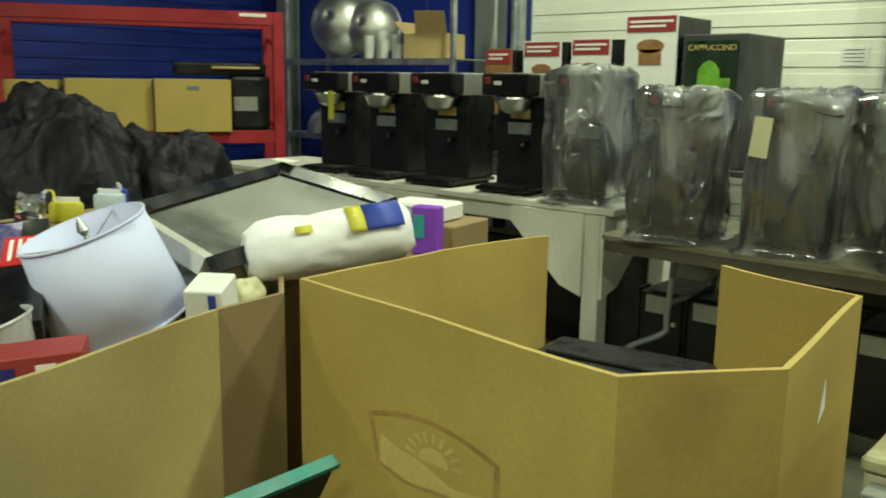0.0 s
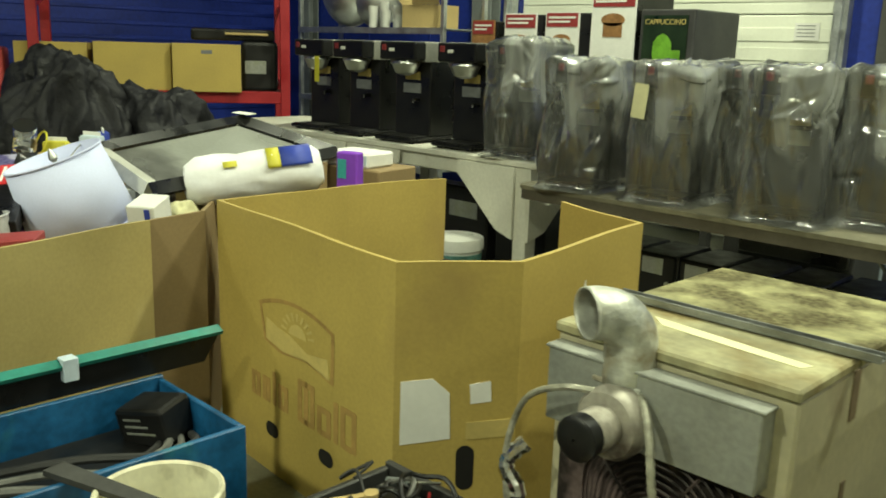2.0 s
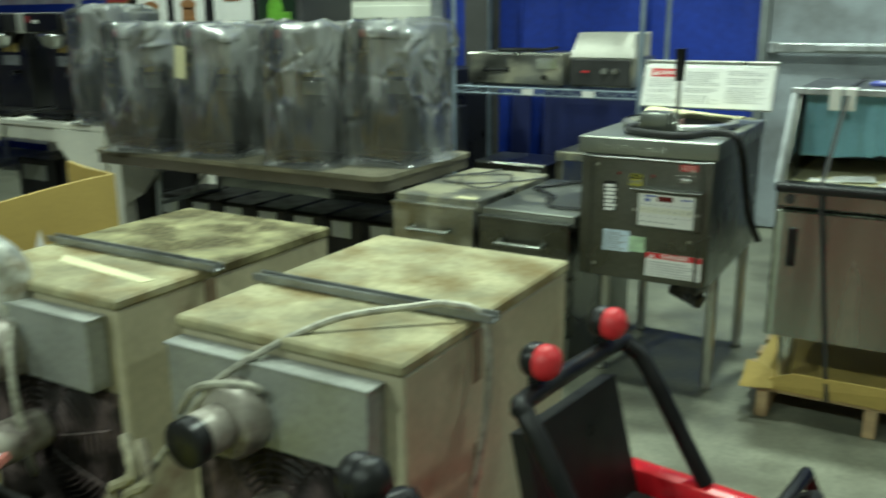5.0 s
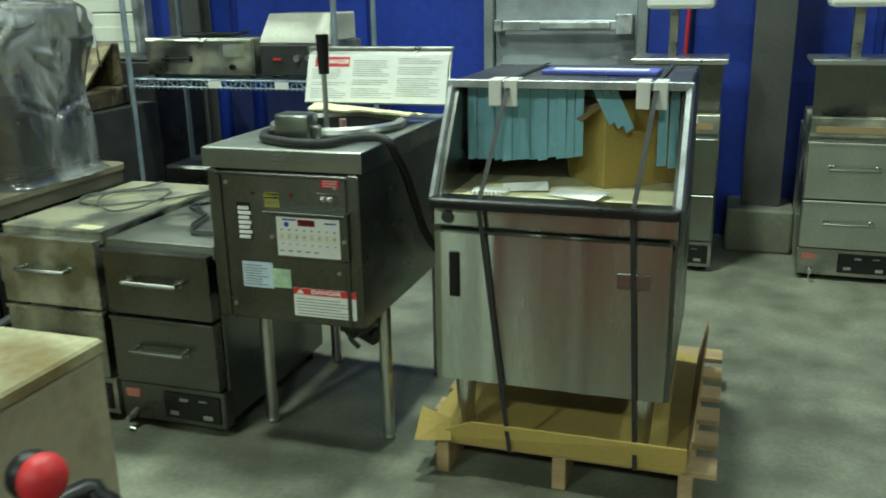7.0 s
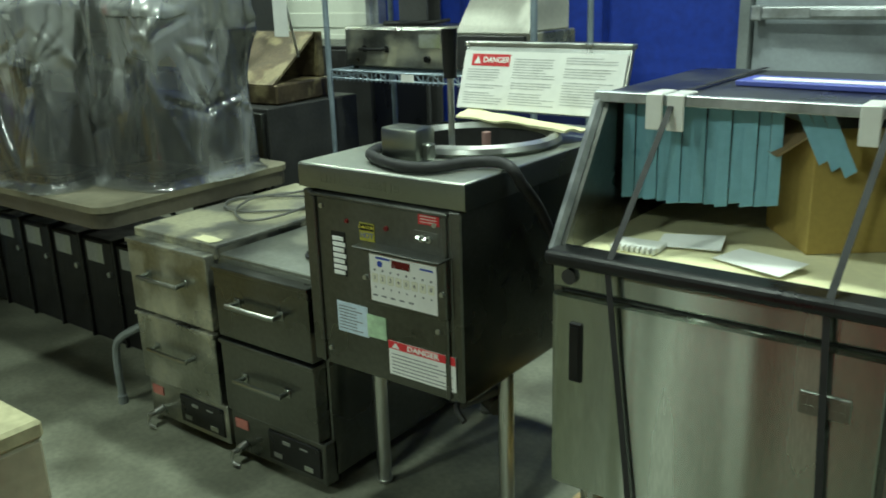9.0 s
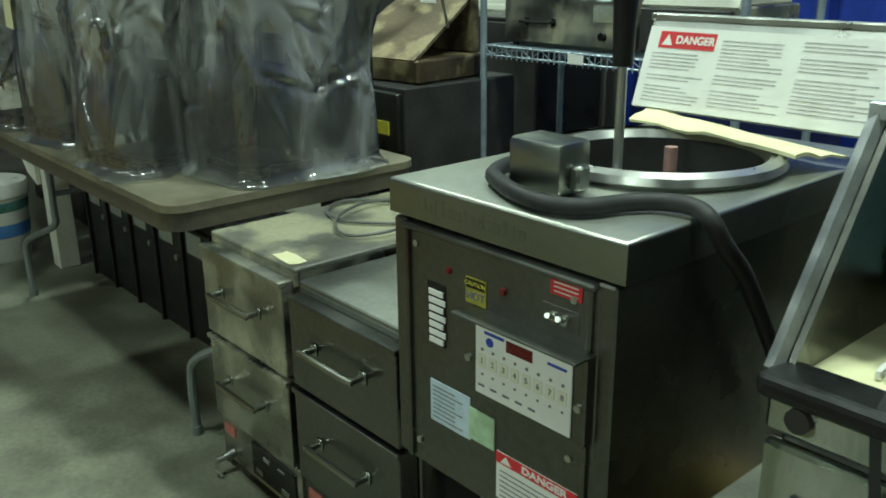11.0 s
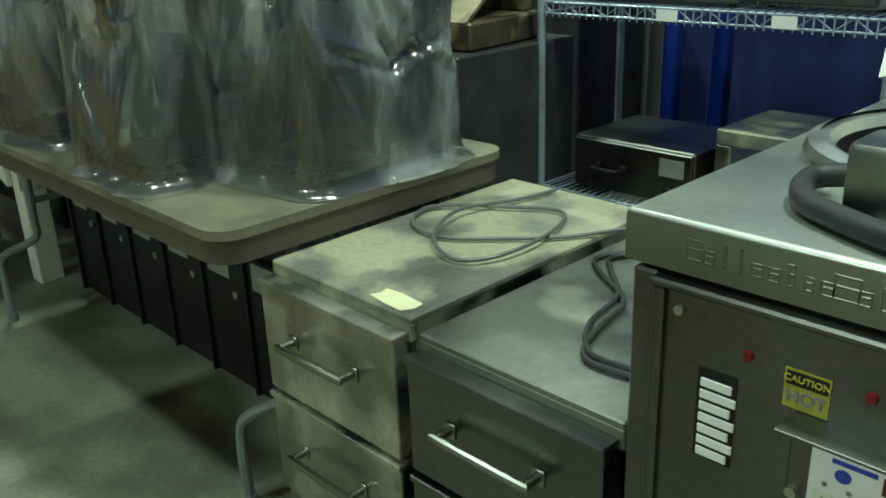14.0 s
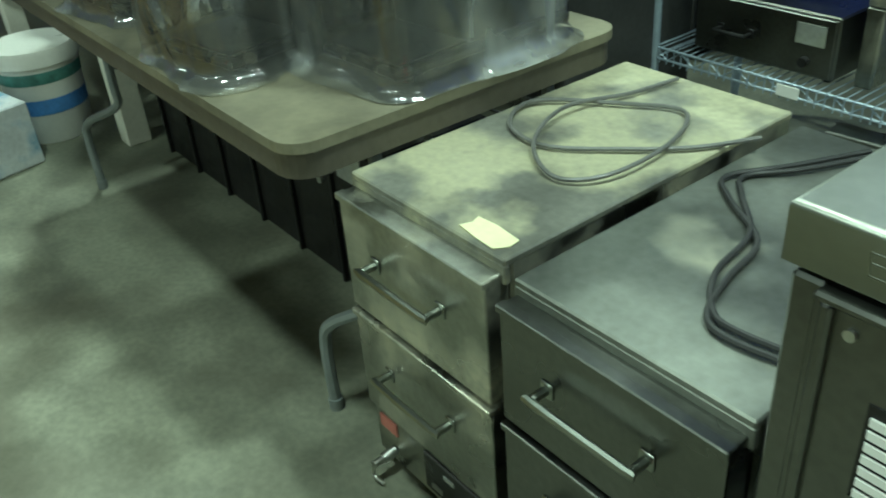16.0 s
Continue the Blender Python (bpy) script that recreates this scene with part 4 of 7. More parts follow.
# furnaces
def furnace(m, label, fan_dx, rear):
    w, d, h = 0.6, 0.825, 0.75
    o = thing("furnace", m, label, "furnace", "old unit furnaces")
    part("cabinet", box(B(), 0, w, 0.012, d, 0.03, h - 0.028, 0.006), BEIGE, o)
    bm = box(B(), -0.004, w + 0.004, 0, 0.31, h - 0.028, h, 0.006)
    part("top_front", bm, BEIGE_TOP, o)
    part("top_rear", box(B(), -0.004, w + 0.004, 0.315, d + 0.003, h - 0.028, h + 0.004, 0.006), rear, o)
    bm = box(B(), 0.02, w - 0.045, -0.05, 0.011, 0.52, 0.702, 0.003)
    box(bm, 0.014, w - 0.038, -0.055, 0.004, 0.7, 0.708, 0.002)
    part("burner_cover", bm, FURN_GREY, o, "grey metal burner cover")
    bm = box(B(), 0.03, w - 0.03, 0.002, 0.014, 0.04, 0.5, 0.003)
    part("front_plate", bm, SOOT_AND_SHADE, o)
    # motor through the cover
    cx = 0.23
    bm = lathe(B(), [(0.085, 0.0), (0.085, 0.05), (0.075, 0.065), (0.05, 0.07)], m=pose(cx, -0.045, 0.585, 90))
    lathe(bm, [(0.05, 0.07), (0.05, 0.135), (0.044, 0.14)], m=pose(cx, -0.045, 0.585, 90))
    part("blower_motor", bm, mat_motor, o, smooth=True)
    bm = lathe(B(), [(0.044, 0.14), (0.051, 0.139), (0.051, 0.17), (0.04, 0.178), (0.003, 0.178)], m=pose(cx, -0.045, 0.585, 90))
    part("motor_cap", bm, BLACK, o, smooth=True)
    # fan grille: wire rings and spokes
    fx, fz = 0.31 + fan_dx, 0.36
    bm = B()
    for k in range(12):
        r = 0.04 + 0.0165 * k
        pts = [(fx + r * math.cos(a), -0.05 + 0.09 * (r / 0.24) ** 2 * 0.6, fz + r * math.sin(a)) for a in [2 * math.pi * i / 28 for i in range(29)]]
        tube(bm, pts, 0.0035, 5, 1)
    for i in range(8):
        a = 2 * math.pi * i / 8 + 0.2
        tube(bm, [(fx + r * math.cos(a), -0.054 + 0.09 * (r / 0.24) ** 2 * 0.6, fz + r * math.sin(a)) for r in (0.03, 0.09, 0.16, 0.222)], 0.004, 5, 2)
    part("fan_guard", bm, SOOT_AND_SHADE, o, "sooty wire fan guard", smooth=True)
    bm = lathe(B(), [(0.05, 0.0), (0.054, 0.01), (0.054, 0.16), (0.05, 0.17)], m=pose(fx + 0.02, -0.06, fz + 0.03, 90))
    part("fan_motor", bm, mat_motor, o, smooth=True)
    bm = lathe(B(), [(0.05, 0.168), (0.052, 0.175), (0.049, 0.2), (0.02, 0.21), (0.002, 0.21)], m=pose(fx + 0.02, -0.06, fz + 0.03, 90))
    part("fan_motor_cap", bm, BLACK, o, smooth=True)
    bm = B()
    for i in range(4):
        a = 2 * math.pi * i / 4 + 0.5
        c, s = math.cos(a), math.sin(a)
        slab(bm, [(fx + 0.03 * c - 0.03 * s, -0.012, fz + 0.03 * s + 0.03 * c), (fx + 0.03 * c + 0.03 * s, -0.004, fz + 0.03 * s - 0.03 * c), (fx + 0.16 * c + 0.06 * s, -0.002, fz + 0.16 * s - 0.06 * c), (fx + 0.16 * c - 0.06 * s, -0.016, fz + 0.16 * s + 0.06 * c)], 0.002)
    part("fan_blade", bm, SOOT_AND_SHADE, o)
    for x in (0.05, w - 0.05):
        for y in (0.06, d - 0.06):
            part("foot", box(B(), x - 0.03, x + 0.03, y - 0.03, y + 0.03, 0, 0.031), DARK_STEEL, o)
    part("bracket", box(B(), w - 0.002, w + 0.0025, 0.29, 0.33, 0.6, h - 0.03), RUST, o)
    part("bracket", box(B(), w - 0.002, w + 0.0025, 0.3, 0.325, 0.35, 0.45), RUST, o)
    bm = box(B(), -0.02, w + 0.055, 0.278, 0.312, h + 0.004, h + 0.008, 0.001)
    box(bm, -0.02, w + 0.055, 0.278, 0.282, h + 0.008, h + 0.024, 0.001)
    box(bm, -0.02, w + 0.055, 0.308, 0.312, h + 0.008, h + 0.024, 0.001)
    part("rail", bm, RAIL_STEEL, o, "dull grey steel channel")
    return o


RAIL_STEEL = mat("dull_channel_steel", (0.3, 0.31, 0.3), 0.45, 0.7, var=0.3, scale=12)
mat_motor = mat("motor_grey_paint", (0.42, 0.39, 0.33), 0.5, 0.2, var=0.3, scale=9, stain=(0.08, 0.06, 0.05), stain_scale=8)
f1 = furnace(pose(0.21, 2.478, 0), "old beige unit furnace with a duct elbow and sooty fan", 0.02, BEIGE_TOP_DARK)
f2 = furnace(pose(1.015, 2.478, 0), "old beige unit furnace with a loose conduit over its top", 0.0, BEIGE_TOP)
CREAM_DIRTY = mat("dirty_cream_tape", (0.42, 0.39, 0.27), 0.6, var=0.4, scale=14, stain=(0.12, 0.1, 0.07), stain_scale=14)
DUCT = mat("dull_duct_metal", (0.55, 0.56, 0.5), 0.42, 0.35, var=0.45, scale=14, fine=26, bump=0.7, depth=0.012, stain=(0.3, 0.26, 0.18), stain_scale=9)
bm = tube(B(), [(0.22, -0.012, 0.66), (0.22, -0.012, 0.73), (0.218, -0.016, 0.775), (0.203, -0.045, 0.815), (0.18, -0.085, 0.828), (0.165, -0.115, 0.828)], 0.056, 20, 3)
for f in [f for f in bm.faces if len(f.verts) > 4]:
    bm.faces.remove(f)
el = part("duct_elbow", bm, DUCT, f1, "grey sheet-metal duct elbow, open end", smooth=True)
mo = el.modifiers.new("wall", "SOLIDIFY")
mo.thickness = 0.004
# dark disc closes the elbow: the shade of its opening put in colour
part("duct_shade_disc", cyl(B(), (0.205, -0.045, 0.808), (0.207, -0.04, 0.806), 0.05, seg=18), SOOT_AND_SHADE, f1)
bm = box(B(), 0.15, 0.28, -0.055, 0.04, 0.655, 0.668, 0.003)
part("duct_collar", bm, DUCT, f1)
part("cream_strip", slab(B(), [(0.19, 0.165, 0.7515), (0.545, 0.13, 0.7515), (0.56, 0.165, 0.7515), (0.14, 0.215, 0.7515)], 0.0012), CREAM, f1, "cream paper strip on the top")
CONDUIT = mat("flexible_metal_conduit", (0.42, 0.41, 0.33), 0.55, 0.4, var=0.35, scale=30)
bm = tube(B(), [(0.26, -0.03, 0.66), (0.33, -0.1, 0.62), (0.37, -0.13, 0.5), (0.39, -0.13, 0.36), (0.36, -0.1, 0.28)], 0.0085, 8, 14, ribs=0.22)
part("conduit", bm, CONDUIT, f1, "flexible metal conduit", smooth=True)
bm = tube(B(), [(0.2, -0.09, 0.65), (0.12, -0.12, 0.645), (0.03, -0.12, 0.6), (-0.03, -0.1, 0.52), (-0.04, -0.12, 0.42), (-0.01, -0.14, 0.3)], 0.008, 8, 6)
part("conduit", bm, CONDUIT, f1, smooth=True)
bm = tube(B(), [(-0.08, -0.1, 0.3), (-0.05, -0.13, 0.36), (0.03, -0.13, 0.44), (0.12, -0.12, 0.55), (0.22, -0.09, 0.68), (0.36, 0.08, 0.77), (0.5, 0.21, 0.79), (0.56, 0.26, 0.79), (0.625, 0.29, 0.76), (0.65, 0.27, 0.62), (0.66, 0.2, 0.45), (0.64, 0.12, 0.2), (0.64, 0.1, 0.03)], 0.0078, 8, 16, ribs=0.2)
part("conduit", bm, CONDUIT, f2, "long flexible metal conduit", smooth=True)
bm = tube(B(), [(0.1, -0.1, 0.58), (0.18, -0.12, 0.66), (0.28, -0.1, 0.68), (0.31, -0.07, 0.66)], 0.009, 8, 10)
part("conduit", bm, CONDUIT, f2, smooth=True)
random.seed(8)
for x in (-0.03, 0.02):
    bm = tube(B(), [(x - 0.02, -0.13, 0.5), (x + 0.03, -0.16, 0.43), (x - 0.06, -0.15, 0.36), (x - 0.03, -0.17, 0.27), (x - 0.09, -0.15, 0.18), (x - 0.07, -0.14, 0.05)], 0.011 + 0.1 * abs(x) * 0.05, 8, 5, ribs=0.35)
    part("wrapped_hose", bm, CREAM_DIRTY, f2, "dirty cream taped hose", smooth=True)

# large octagonal bin
def octabin(name, pts, h, label, panels, thick=0.014, materials=(CARD,)):
    """Upright cardboard panels between the corners; a None in panels leaves one out. z0 and z1 by panel."""
    o = thing(name, pose(0, 0, 0), label, "cardboard bin")
    for i, pn in enumerate(panels):
        if pn is None:
            continue
        a, b = Vector((*pts[i], 0)), Vector((*pts[(i + 1) % len(pts)], 0))
        za, zb, mi = pn
        bm = slab(B(), [a, b, b + Vector((0, 0, zb)), a + Vector((0, 0, za))], thick)
        bmesh.ops.subdivide_edges(bm, edges=[e for e in bm.edges if e.calc_length() > 0.3], cuts=7, use_grid_fill=True)
        for v in bm.verts:
            d = noise.noise_vector(v.co * 2.2) * 0.003
            v.co.z += 4 * d.z if v.co.z > 0.5 else 0
        part("panel", bm, materials[mi], o)
    return o


G = [(-1.16, 2.365), (-0.167, 2.29), (0.052, 2.535), (-0.005, 3.18), (-0.42, 3.32), (-1.08, 3.375), (-1.17, 2.93)]
gay = octabin("cardboard_bin", G, 0.86, "tan octagonal cardboard bulk bin, open, printed with a sun and hills", [(0.86, 0.852, 0), (0.852, 0.86, 0), (0.86, 0.87, 0), (0.87, 0.87, 0), (0.25, 0.25, 0), (0.865, 0.865, 0), (0.865, 0.86, 0)])

# ---- brewers and their bags ----
BREW_HOOD = mat("dull_hood_steel", (0.36, 0.36, 0.32), 0.45, 0.5, var=0.2, scale=5)
SW_RED = mat("dull_red_switch", (0.25, 0.03, 0.03), 0.5)
def brewer(m, label, dirty=True, wide=1.2):
    o = thing("coffee_brewer", m @ Matrix.Diagonal((wide, 1, 1, 1)), label, "coffee brewer", "coffee brewers on the tables")
    bm = box(B(), -0.105, 0.105, 0.0, 0.44, 0.012, 0.035, 0.006)
    part("base", bm, BLACK_SATIN, o)
    part("drip_tray", box(B(), -0.09, 0.09, 0.015, 0.2, 0.035, 0.041, 0.002), DARK_STEEL, o)
    part("column", box(B(), -0.1, 0.1, 0.18, 0.435, 0.035, 0.5, 0.008, 2), BLACK_SATIN, o)
    part("hood", box(B(), -0.104, 0.104, 0.12, 0.44, 0.49, 0.612, 0.008, 2), BREW_HOOD, o, "dull metal hood")
    bm = box(B(), -0.1, 0.1, 0.03, 0.13, 0.5, 0.608, 0.01, 2)
    hd = part("head", bm, BLACK, o)
    part("switch", box(B(), -0.085, -0.06, 0.024, 0.032, 0.555, 0.59, 0.003), SW_RED, hd)
    part("switch", box(B(), -0.045, -0.015, 0.024, 0.032, 0.55, 0.57, 0.003), WHITE_PLASTIC, hd)
    bm = lathe(B(), [(0.072, 0.0), (0.075, -0.012), (0.068, -0.02), (0.05, -0.07), (0.02, -0.085)], (0, 0.11, 0.492), 20)
    part("funnel", bm, STEEL, o, "steel brew funnel", smooth=True)
    part("spout", tube(B(), [(0.03, 0.185, 0.26), (0.03, 0.14, 0.26), (0.03, 0.13, 0.24)], 0.012, 8, 4), BLACK, o)
    part("label_plate", box(B(), -0.05, 0.045, 0.174, 0.181, 0.3, 0.36), FURN_GREY, o)
    part("notice", box(B(), -0.04, 0.04, 0.1745, 0.181, 0.38, 0.43), CARD_INK_PALE if dirty else PAPER, o)
    part("side_label", box(B(), 0.0995, 0.102, 0.27, 0.37, 0.2, 0.28), BLACK, o)
    for x in (-0.08, 0.08):
        for y in (0.04, 0.4):
            part("foot", cyl(B(), (x, y, 0), (x, y, 0.013), 0.014, seg=10), RUBBER, o)
    return o


def bag(m, w, d, h, seed, label):
    """A loose clear bag pulled over a brewer: folded skirt, gathered top."""
    rnd = random.Random(seed)
    n, rows = 190, 76
    ph = [rnd.random() * 6.28 for _ in range(6)]
    lean = rnd.uniform(-0.015, 0.015)
    cr = 0.05
    sides = [(w / 2 - cr, d / 2 - cr, 0), (-w / 2 + cr, d / 2 - cr, 90), (-w / 2 + cr, -d / 2 + cr, 180), (w / 2 - cr, -d / 2 + cr, 270)]
    arc, run = math.pi * cr / 2, (w - 2 * cr, d - 2 * cr)
    round_it = 4 * arc + 2 * sum(run)

    def girth(g):
        """The point, its outward direction, at a distance along the rounded box."""
        for k, (cx, cy, a0) in enumerate(sides):
            if g < arc:
                a = radians(a0) + g / cr
                return Vector((cx + cr * math.cos(a), cy + cr * math.sin(a), 0)), Vector((math.cos(a), math.sin(a), 0))
            g -= arc
            if g < run[k % 2]:
                a = radians(a0 + 90)
                return Vector((cx + cr * math.cos(a), cy + cr * math.sin(a), 0)) + Vector((-math.sin(a), math.cos(a), 0)) * g, Vector((math.cos(a), math.sin(a), 0))
            g -= run[k % 2]
        return girth(0)

    # folds: place along the girth, height, slant, length, width, depth
    folds = []
    for k in range(26):
        slant = rnd.uniform(-0.45, 0.45)
        folds.append((rnd.random() * round_it, rnd.uniform(0.0, h), math.sin(slant), math.cos(slant), rnd.uniform(0.1, 0.34), rnd.uniform(0.014, 0.03), rnd.choice((-1, 1, 1)) * rnd.uniform(0.005, 0.014)))
    for k in range(9):
        g0, z0 = rnd.random() * round_it, rnd.uniform(0.1, 0.85) * h
        for q in range(rnd.randint(4, 7)):
            slant = rnd.uniform(-1.5, 1.5)
            ln = rnd.uniform(0.04, 0.15)
            folds.append((g0 + 0.6 * ln * math.sin(slant), z0 + 0.6 * ln * math.cos(slant), math.sin(slant), math.cos(slant), ln, rnd.uniform(0.012, 0.022), rnd.choice((-1, 1)) * rnd.uniform(0.006, 0.014)))
    ring_at = [girth(round_it * (i + 0.5) / n) for i in range(n)]
    bm = B()
    rings = []
    for j in range(rows + 1):
        u = j / rows
        ring = []
        for i in range(n):
            a = 2 * math.pi * i / n
            g, z = round_it * (i + 0.5) / n, h * u
            v = 0.0
            for g0, z0, ds, dc, ln, wd, dep in folds:
                dg, dz = (g - g0 + round_it / 2) % round_it - round_it / 2, z - z0
                along, off = dg * ds + dz * dc, abs(dg * dc - dz * ds)
                if off < wd and abs(along) < ln:
                    v += dep * (1 - off / wd) * (1 - (along / ln) ** 2)
            p, out = ring_at[i]
            sway = -0.016 * math.exp(-((u - 0.62 - 0.1 * math.sin(a + ph[4])) / 0.2) ** 2) + 0.006 * math.sin(3 * u + ph[5]) + 0.006 * math.sin(3 * a + ph[0] + 3 * u) + 0.012 * noise.noise(Vector((3 * p.x / w + seed, 3 * p.y / d, 3 * u)))
            sway += (0.028 + 0.014 * math.sin(3 * a + ph[1])) * (max(0, 0.05 - u) / 0.05) ** 2
            co = p * (1.0 if u < 0.94 else 1 - ((u - 0.94) / 0.06) ** 2 * 0.16) + out * (sway + max(-0.025, min(0.025, v)))
            z += (0.01 * math.sin(5 * a + ph[2]) + noise.noise(Vector((4 * p.x, 4 * p.y, seed))) * 0.035) * (1 if u > 0.9 else 0)
            ring.append(bm.verts.new((co.x + lean * u, co.y, max(0.003, z))))
        rings.append(ring)
    for p, q in zip(rings, rings[1:]):
        for i in range(n):
            bm.faces.new((p[i], p[(i + 1) % n], q[(i + 1) % n], q[i]))
    prev = rings[-1]
    for f in (0.7, 0.4):
        ring = [bm.verts.new((v.co.x * f / (1 if f == 0.7 else 0.7), v.co.y * f / (1 if f == 0.7 else 0.7), h + 0.006 + 0.03 * abs(noise.noise(v.co * 14)) - 0.03 * abs(noise.noise(v.co * 31)))) for v in prev]
        for i in range(n):
            bm.faces.new((prev[i], prev[(i + 1) % n], ring[(i + 1) % n], ring[i]))
        prev = ring
    bm.faces.new(prev)
    ob = part("plastic_bag", bm, BAG, None, smooth=False)
    for p in ob.data.polygons:
        p.use_smooth = True
    ob.matrix_basis = m
    return tagged(ob, label, "plastic bag", "clear bags over the brewers")


WTZ, FTZ = 0.81, 0.745
for x, y, a in ((-3.54, 4.47, 4), (-3.09, 4.45, 2), (-2.61, 4.45, 5), (-2.13, 4.47, 2)):
    brewer(pose(x, y, WTZ, 0, 0, a), "black commercial coffee brewer on the white work table", wide=1.5)
for i, (x, y, z, a, h) in enumerate(((-1.69, 4.48, WTZ, 8, 0.64), (-1.04, 4.17, FTZ, 10, 0.61), (-0.58, 4.2, FTZ, 6, 0.61), (-0.33, 4.5, FTZ, 4, 0.6), (-0.04, 4.2, FTZ, 8, 0.61), (0.26, 4.4, FTZ, 2, 0.62))):
    m = pose(x, y, z, 0, 0, a)
    brewer(m, "black coffee brewer inside a clear plastic bag")
    dd = 0.42 if i == 3 else 0.47
    bag(m @ pose(0.0, dd / 2 - 0.04, 0), 0.33 if i < 5 else 0.36, dd, h, 3 + 7 * i, "wrinkled clear plastic bag over a coffee brewer")
tagged(part("hang_tag", turned(slab(B(), [(-0.035, 0, 0), (0.035, 0.002, 0), (0.035, 0, 0.15), (-0.035, 0, 0.15)], 0.001), pose(-0.68, 4.15, FTZ + 0.37, 0, 6, 0)), CREAM), "cream paper tag on a bagged brewer", "tag")
tagged(part("hang_tag", turned(slab(B(), [(-0.025, 0, 0), (0.025, 0, 0), (0.025, 0, 0.17), (-0.025, 0, 0.17)], 0.001), pose(-3.44, 4.495, WTZ + 0.33)), YELLOW_LABEL), "bright yellow tag on a black brewer", "tag")

# drink dispensers with posters, on a bench at the back
bench = thing("rear_bench", pose(-2.7, 6.45, 0), "dark bench against the overhead door", "bench")
part("bench_top", box(B(), -1.4, 1.4, -0.3, 0.4, 0.82, 0.86, 0.005), DARK_STEEL, bench)
for x in (-1.3, 1.3):
    for y in (-0.22, 0.32):
        part("leg", box(B(), x - 0.03, x + 0.03, y - 0.03, y + 0.03, 0, 0.82, 0.003), DARK_STEEL, bench)
POSTER_RED = mat("dark_red_poster", (0.3, 0.035, 0.035), 0.5, var=0.1)
POSTER_GREEN = mat("green_poster_print", (0.16, 0.4, 0.03), 0.5, var=0.3, scale=12)
POSTER_DARK = mat("dark_green_poster", (0.012, 0.03, 0.012), 0.4, var=0.4, scale=6)
CUP_BROWN = mat("brown_print_cup", (0.32, 0.16, 0.06), 0.5, var=0.3, scale=20)
def dispenser(x0, x1, top, body_w, dark=False):
    o = thing("drink_dispenser", pose(x0, 6.2, 0.86), "black hot drink dispenser with a red and white poster" if not dark else "black cappuccino dispenser with a dark red poster", "drink dispenser", "drink dispensers at the back")
    h = top - 0.86
    w = x1 - x0
    part("body", box(B(), 0, w + body_w, 0.02, 0.5, 0, h - 0.01, 0.01, 2), BLACK_SATIN, o)
    part("poster", box(B(), 0.0, w, 0.006, 0.019, 0.28, h), PAPER if not dark else CUP_BROWN, o)
    part("poster_header", box(B(), 0.01, w - 0.01, 0.003, 0.006, h - 0.11, h - 0.01), POSTER_RED, o)
    bm = B()
    for k in range(2):
        box(bm, 0.03, w - 0.03 - 0.05 * k, 0.001, 0.003, h - 0.05 - 0.03 * k, h - 0.035 - 0.03 * k)
    tagged(part("poster_text", bm, PAPER, o), kind="stuff")
    bm = cyl(B(), (w / 2, 0.006, h - 0.2), (w / 2, 0.003, h - 0.2), w * 0.27, seg=20)
    turned(bm, Matrix.Translation((0, 0, (h - 0.2) * 0.55)) @ Matrix.Diagonal((1, 1, 0.45, 1)))
    box(bm, w * 0.28, w * 0.72, 0.003, 0.0055, h - 0.32, h - 0.22, 0.001)
    part("poster_cup", bm, CUP_BROWN, o)
    return o


for x0, x1, top, bw, dk in ((-3.62, -3.38, 1.62, 0.03, True), (-3.27, -2.95, 1.67, 0.05, False), (-2.86, -2.55, 1.68, 0.1, False)):
    dispenser(x0, x1, top, bw, dk)
o = dispenser(-2.44, -2.07, 1.82, 0.0)
bm = box(B(), 0.012, 0.36, 0.0, 0.0058, 0.4, 0.41)
for k in range(5):
    box(bm, 0.01 + 0.085 * k, 0.016 + 0.085 * k, 0.0, 0.0058, 0.28, 0.41)
part("poster_bars", bm, INK, o)
o = thing("cappuccino_machine", pose(-2.03, 6.2, 0.86), "large black cappuccino machine with a green glowing-cup poster", "drink dispenser", "drink dispensers at the back")
part("body", box(B(), 0, 0.42, 0.012, 0.62, 0, 0.83, 0.01, 2), mat("grey_black_machine", (0.05, 0.05, 0.05), 0.5, var=0.2), o)
part("poster", box(B(), 0.03, 0.37, 0.004, 0.0115, 0.28, 0.79), POSTER_DARK, o)
bm = lathe(B(), [(0.002, 0.0), (0.06, 0.02), (0.075, 0.08), (0.07, 0.16), (0.04, 0.2), (0.002, 0.22)], (0.19, 0, 0.45), 18)
turned(bm, Matrix.Diagonal((1, 0.02, 1, 1)))
box(bm, 0.25, 0.33, -0.001, 0.002, 0.42, 0.56, 0.001)
box(bm, 0.06, 0.12, -0.001, 0.002, 0.38, 0.45, 0.001)
part("poster_cup", bm, POSTER_GREEN, o, smooth=True)
lettering("machine_word", "CAPPUCCINO", 0.05, pose(0.2, 0.003, 0.745, 90), CARD_INK_PALE, o)

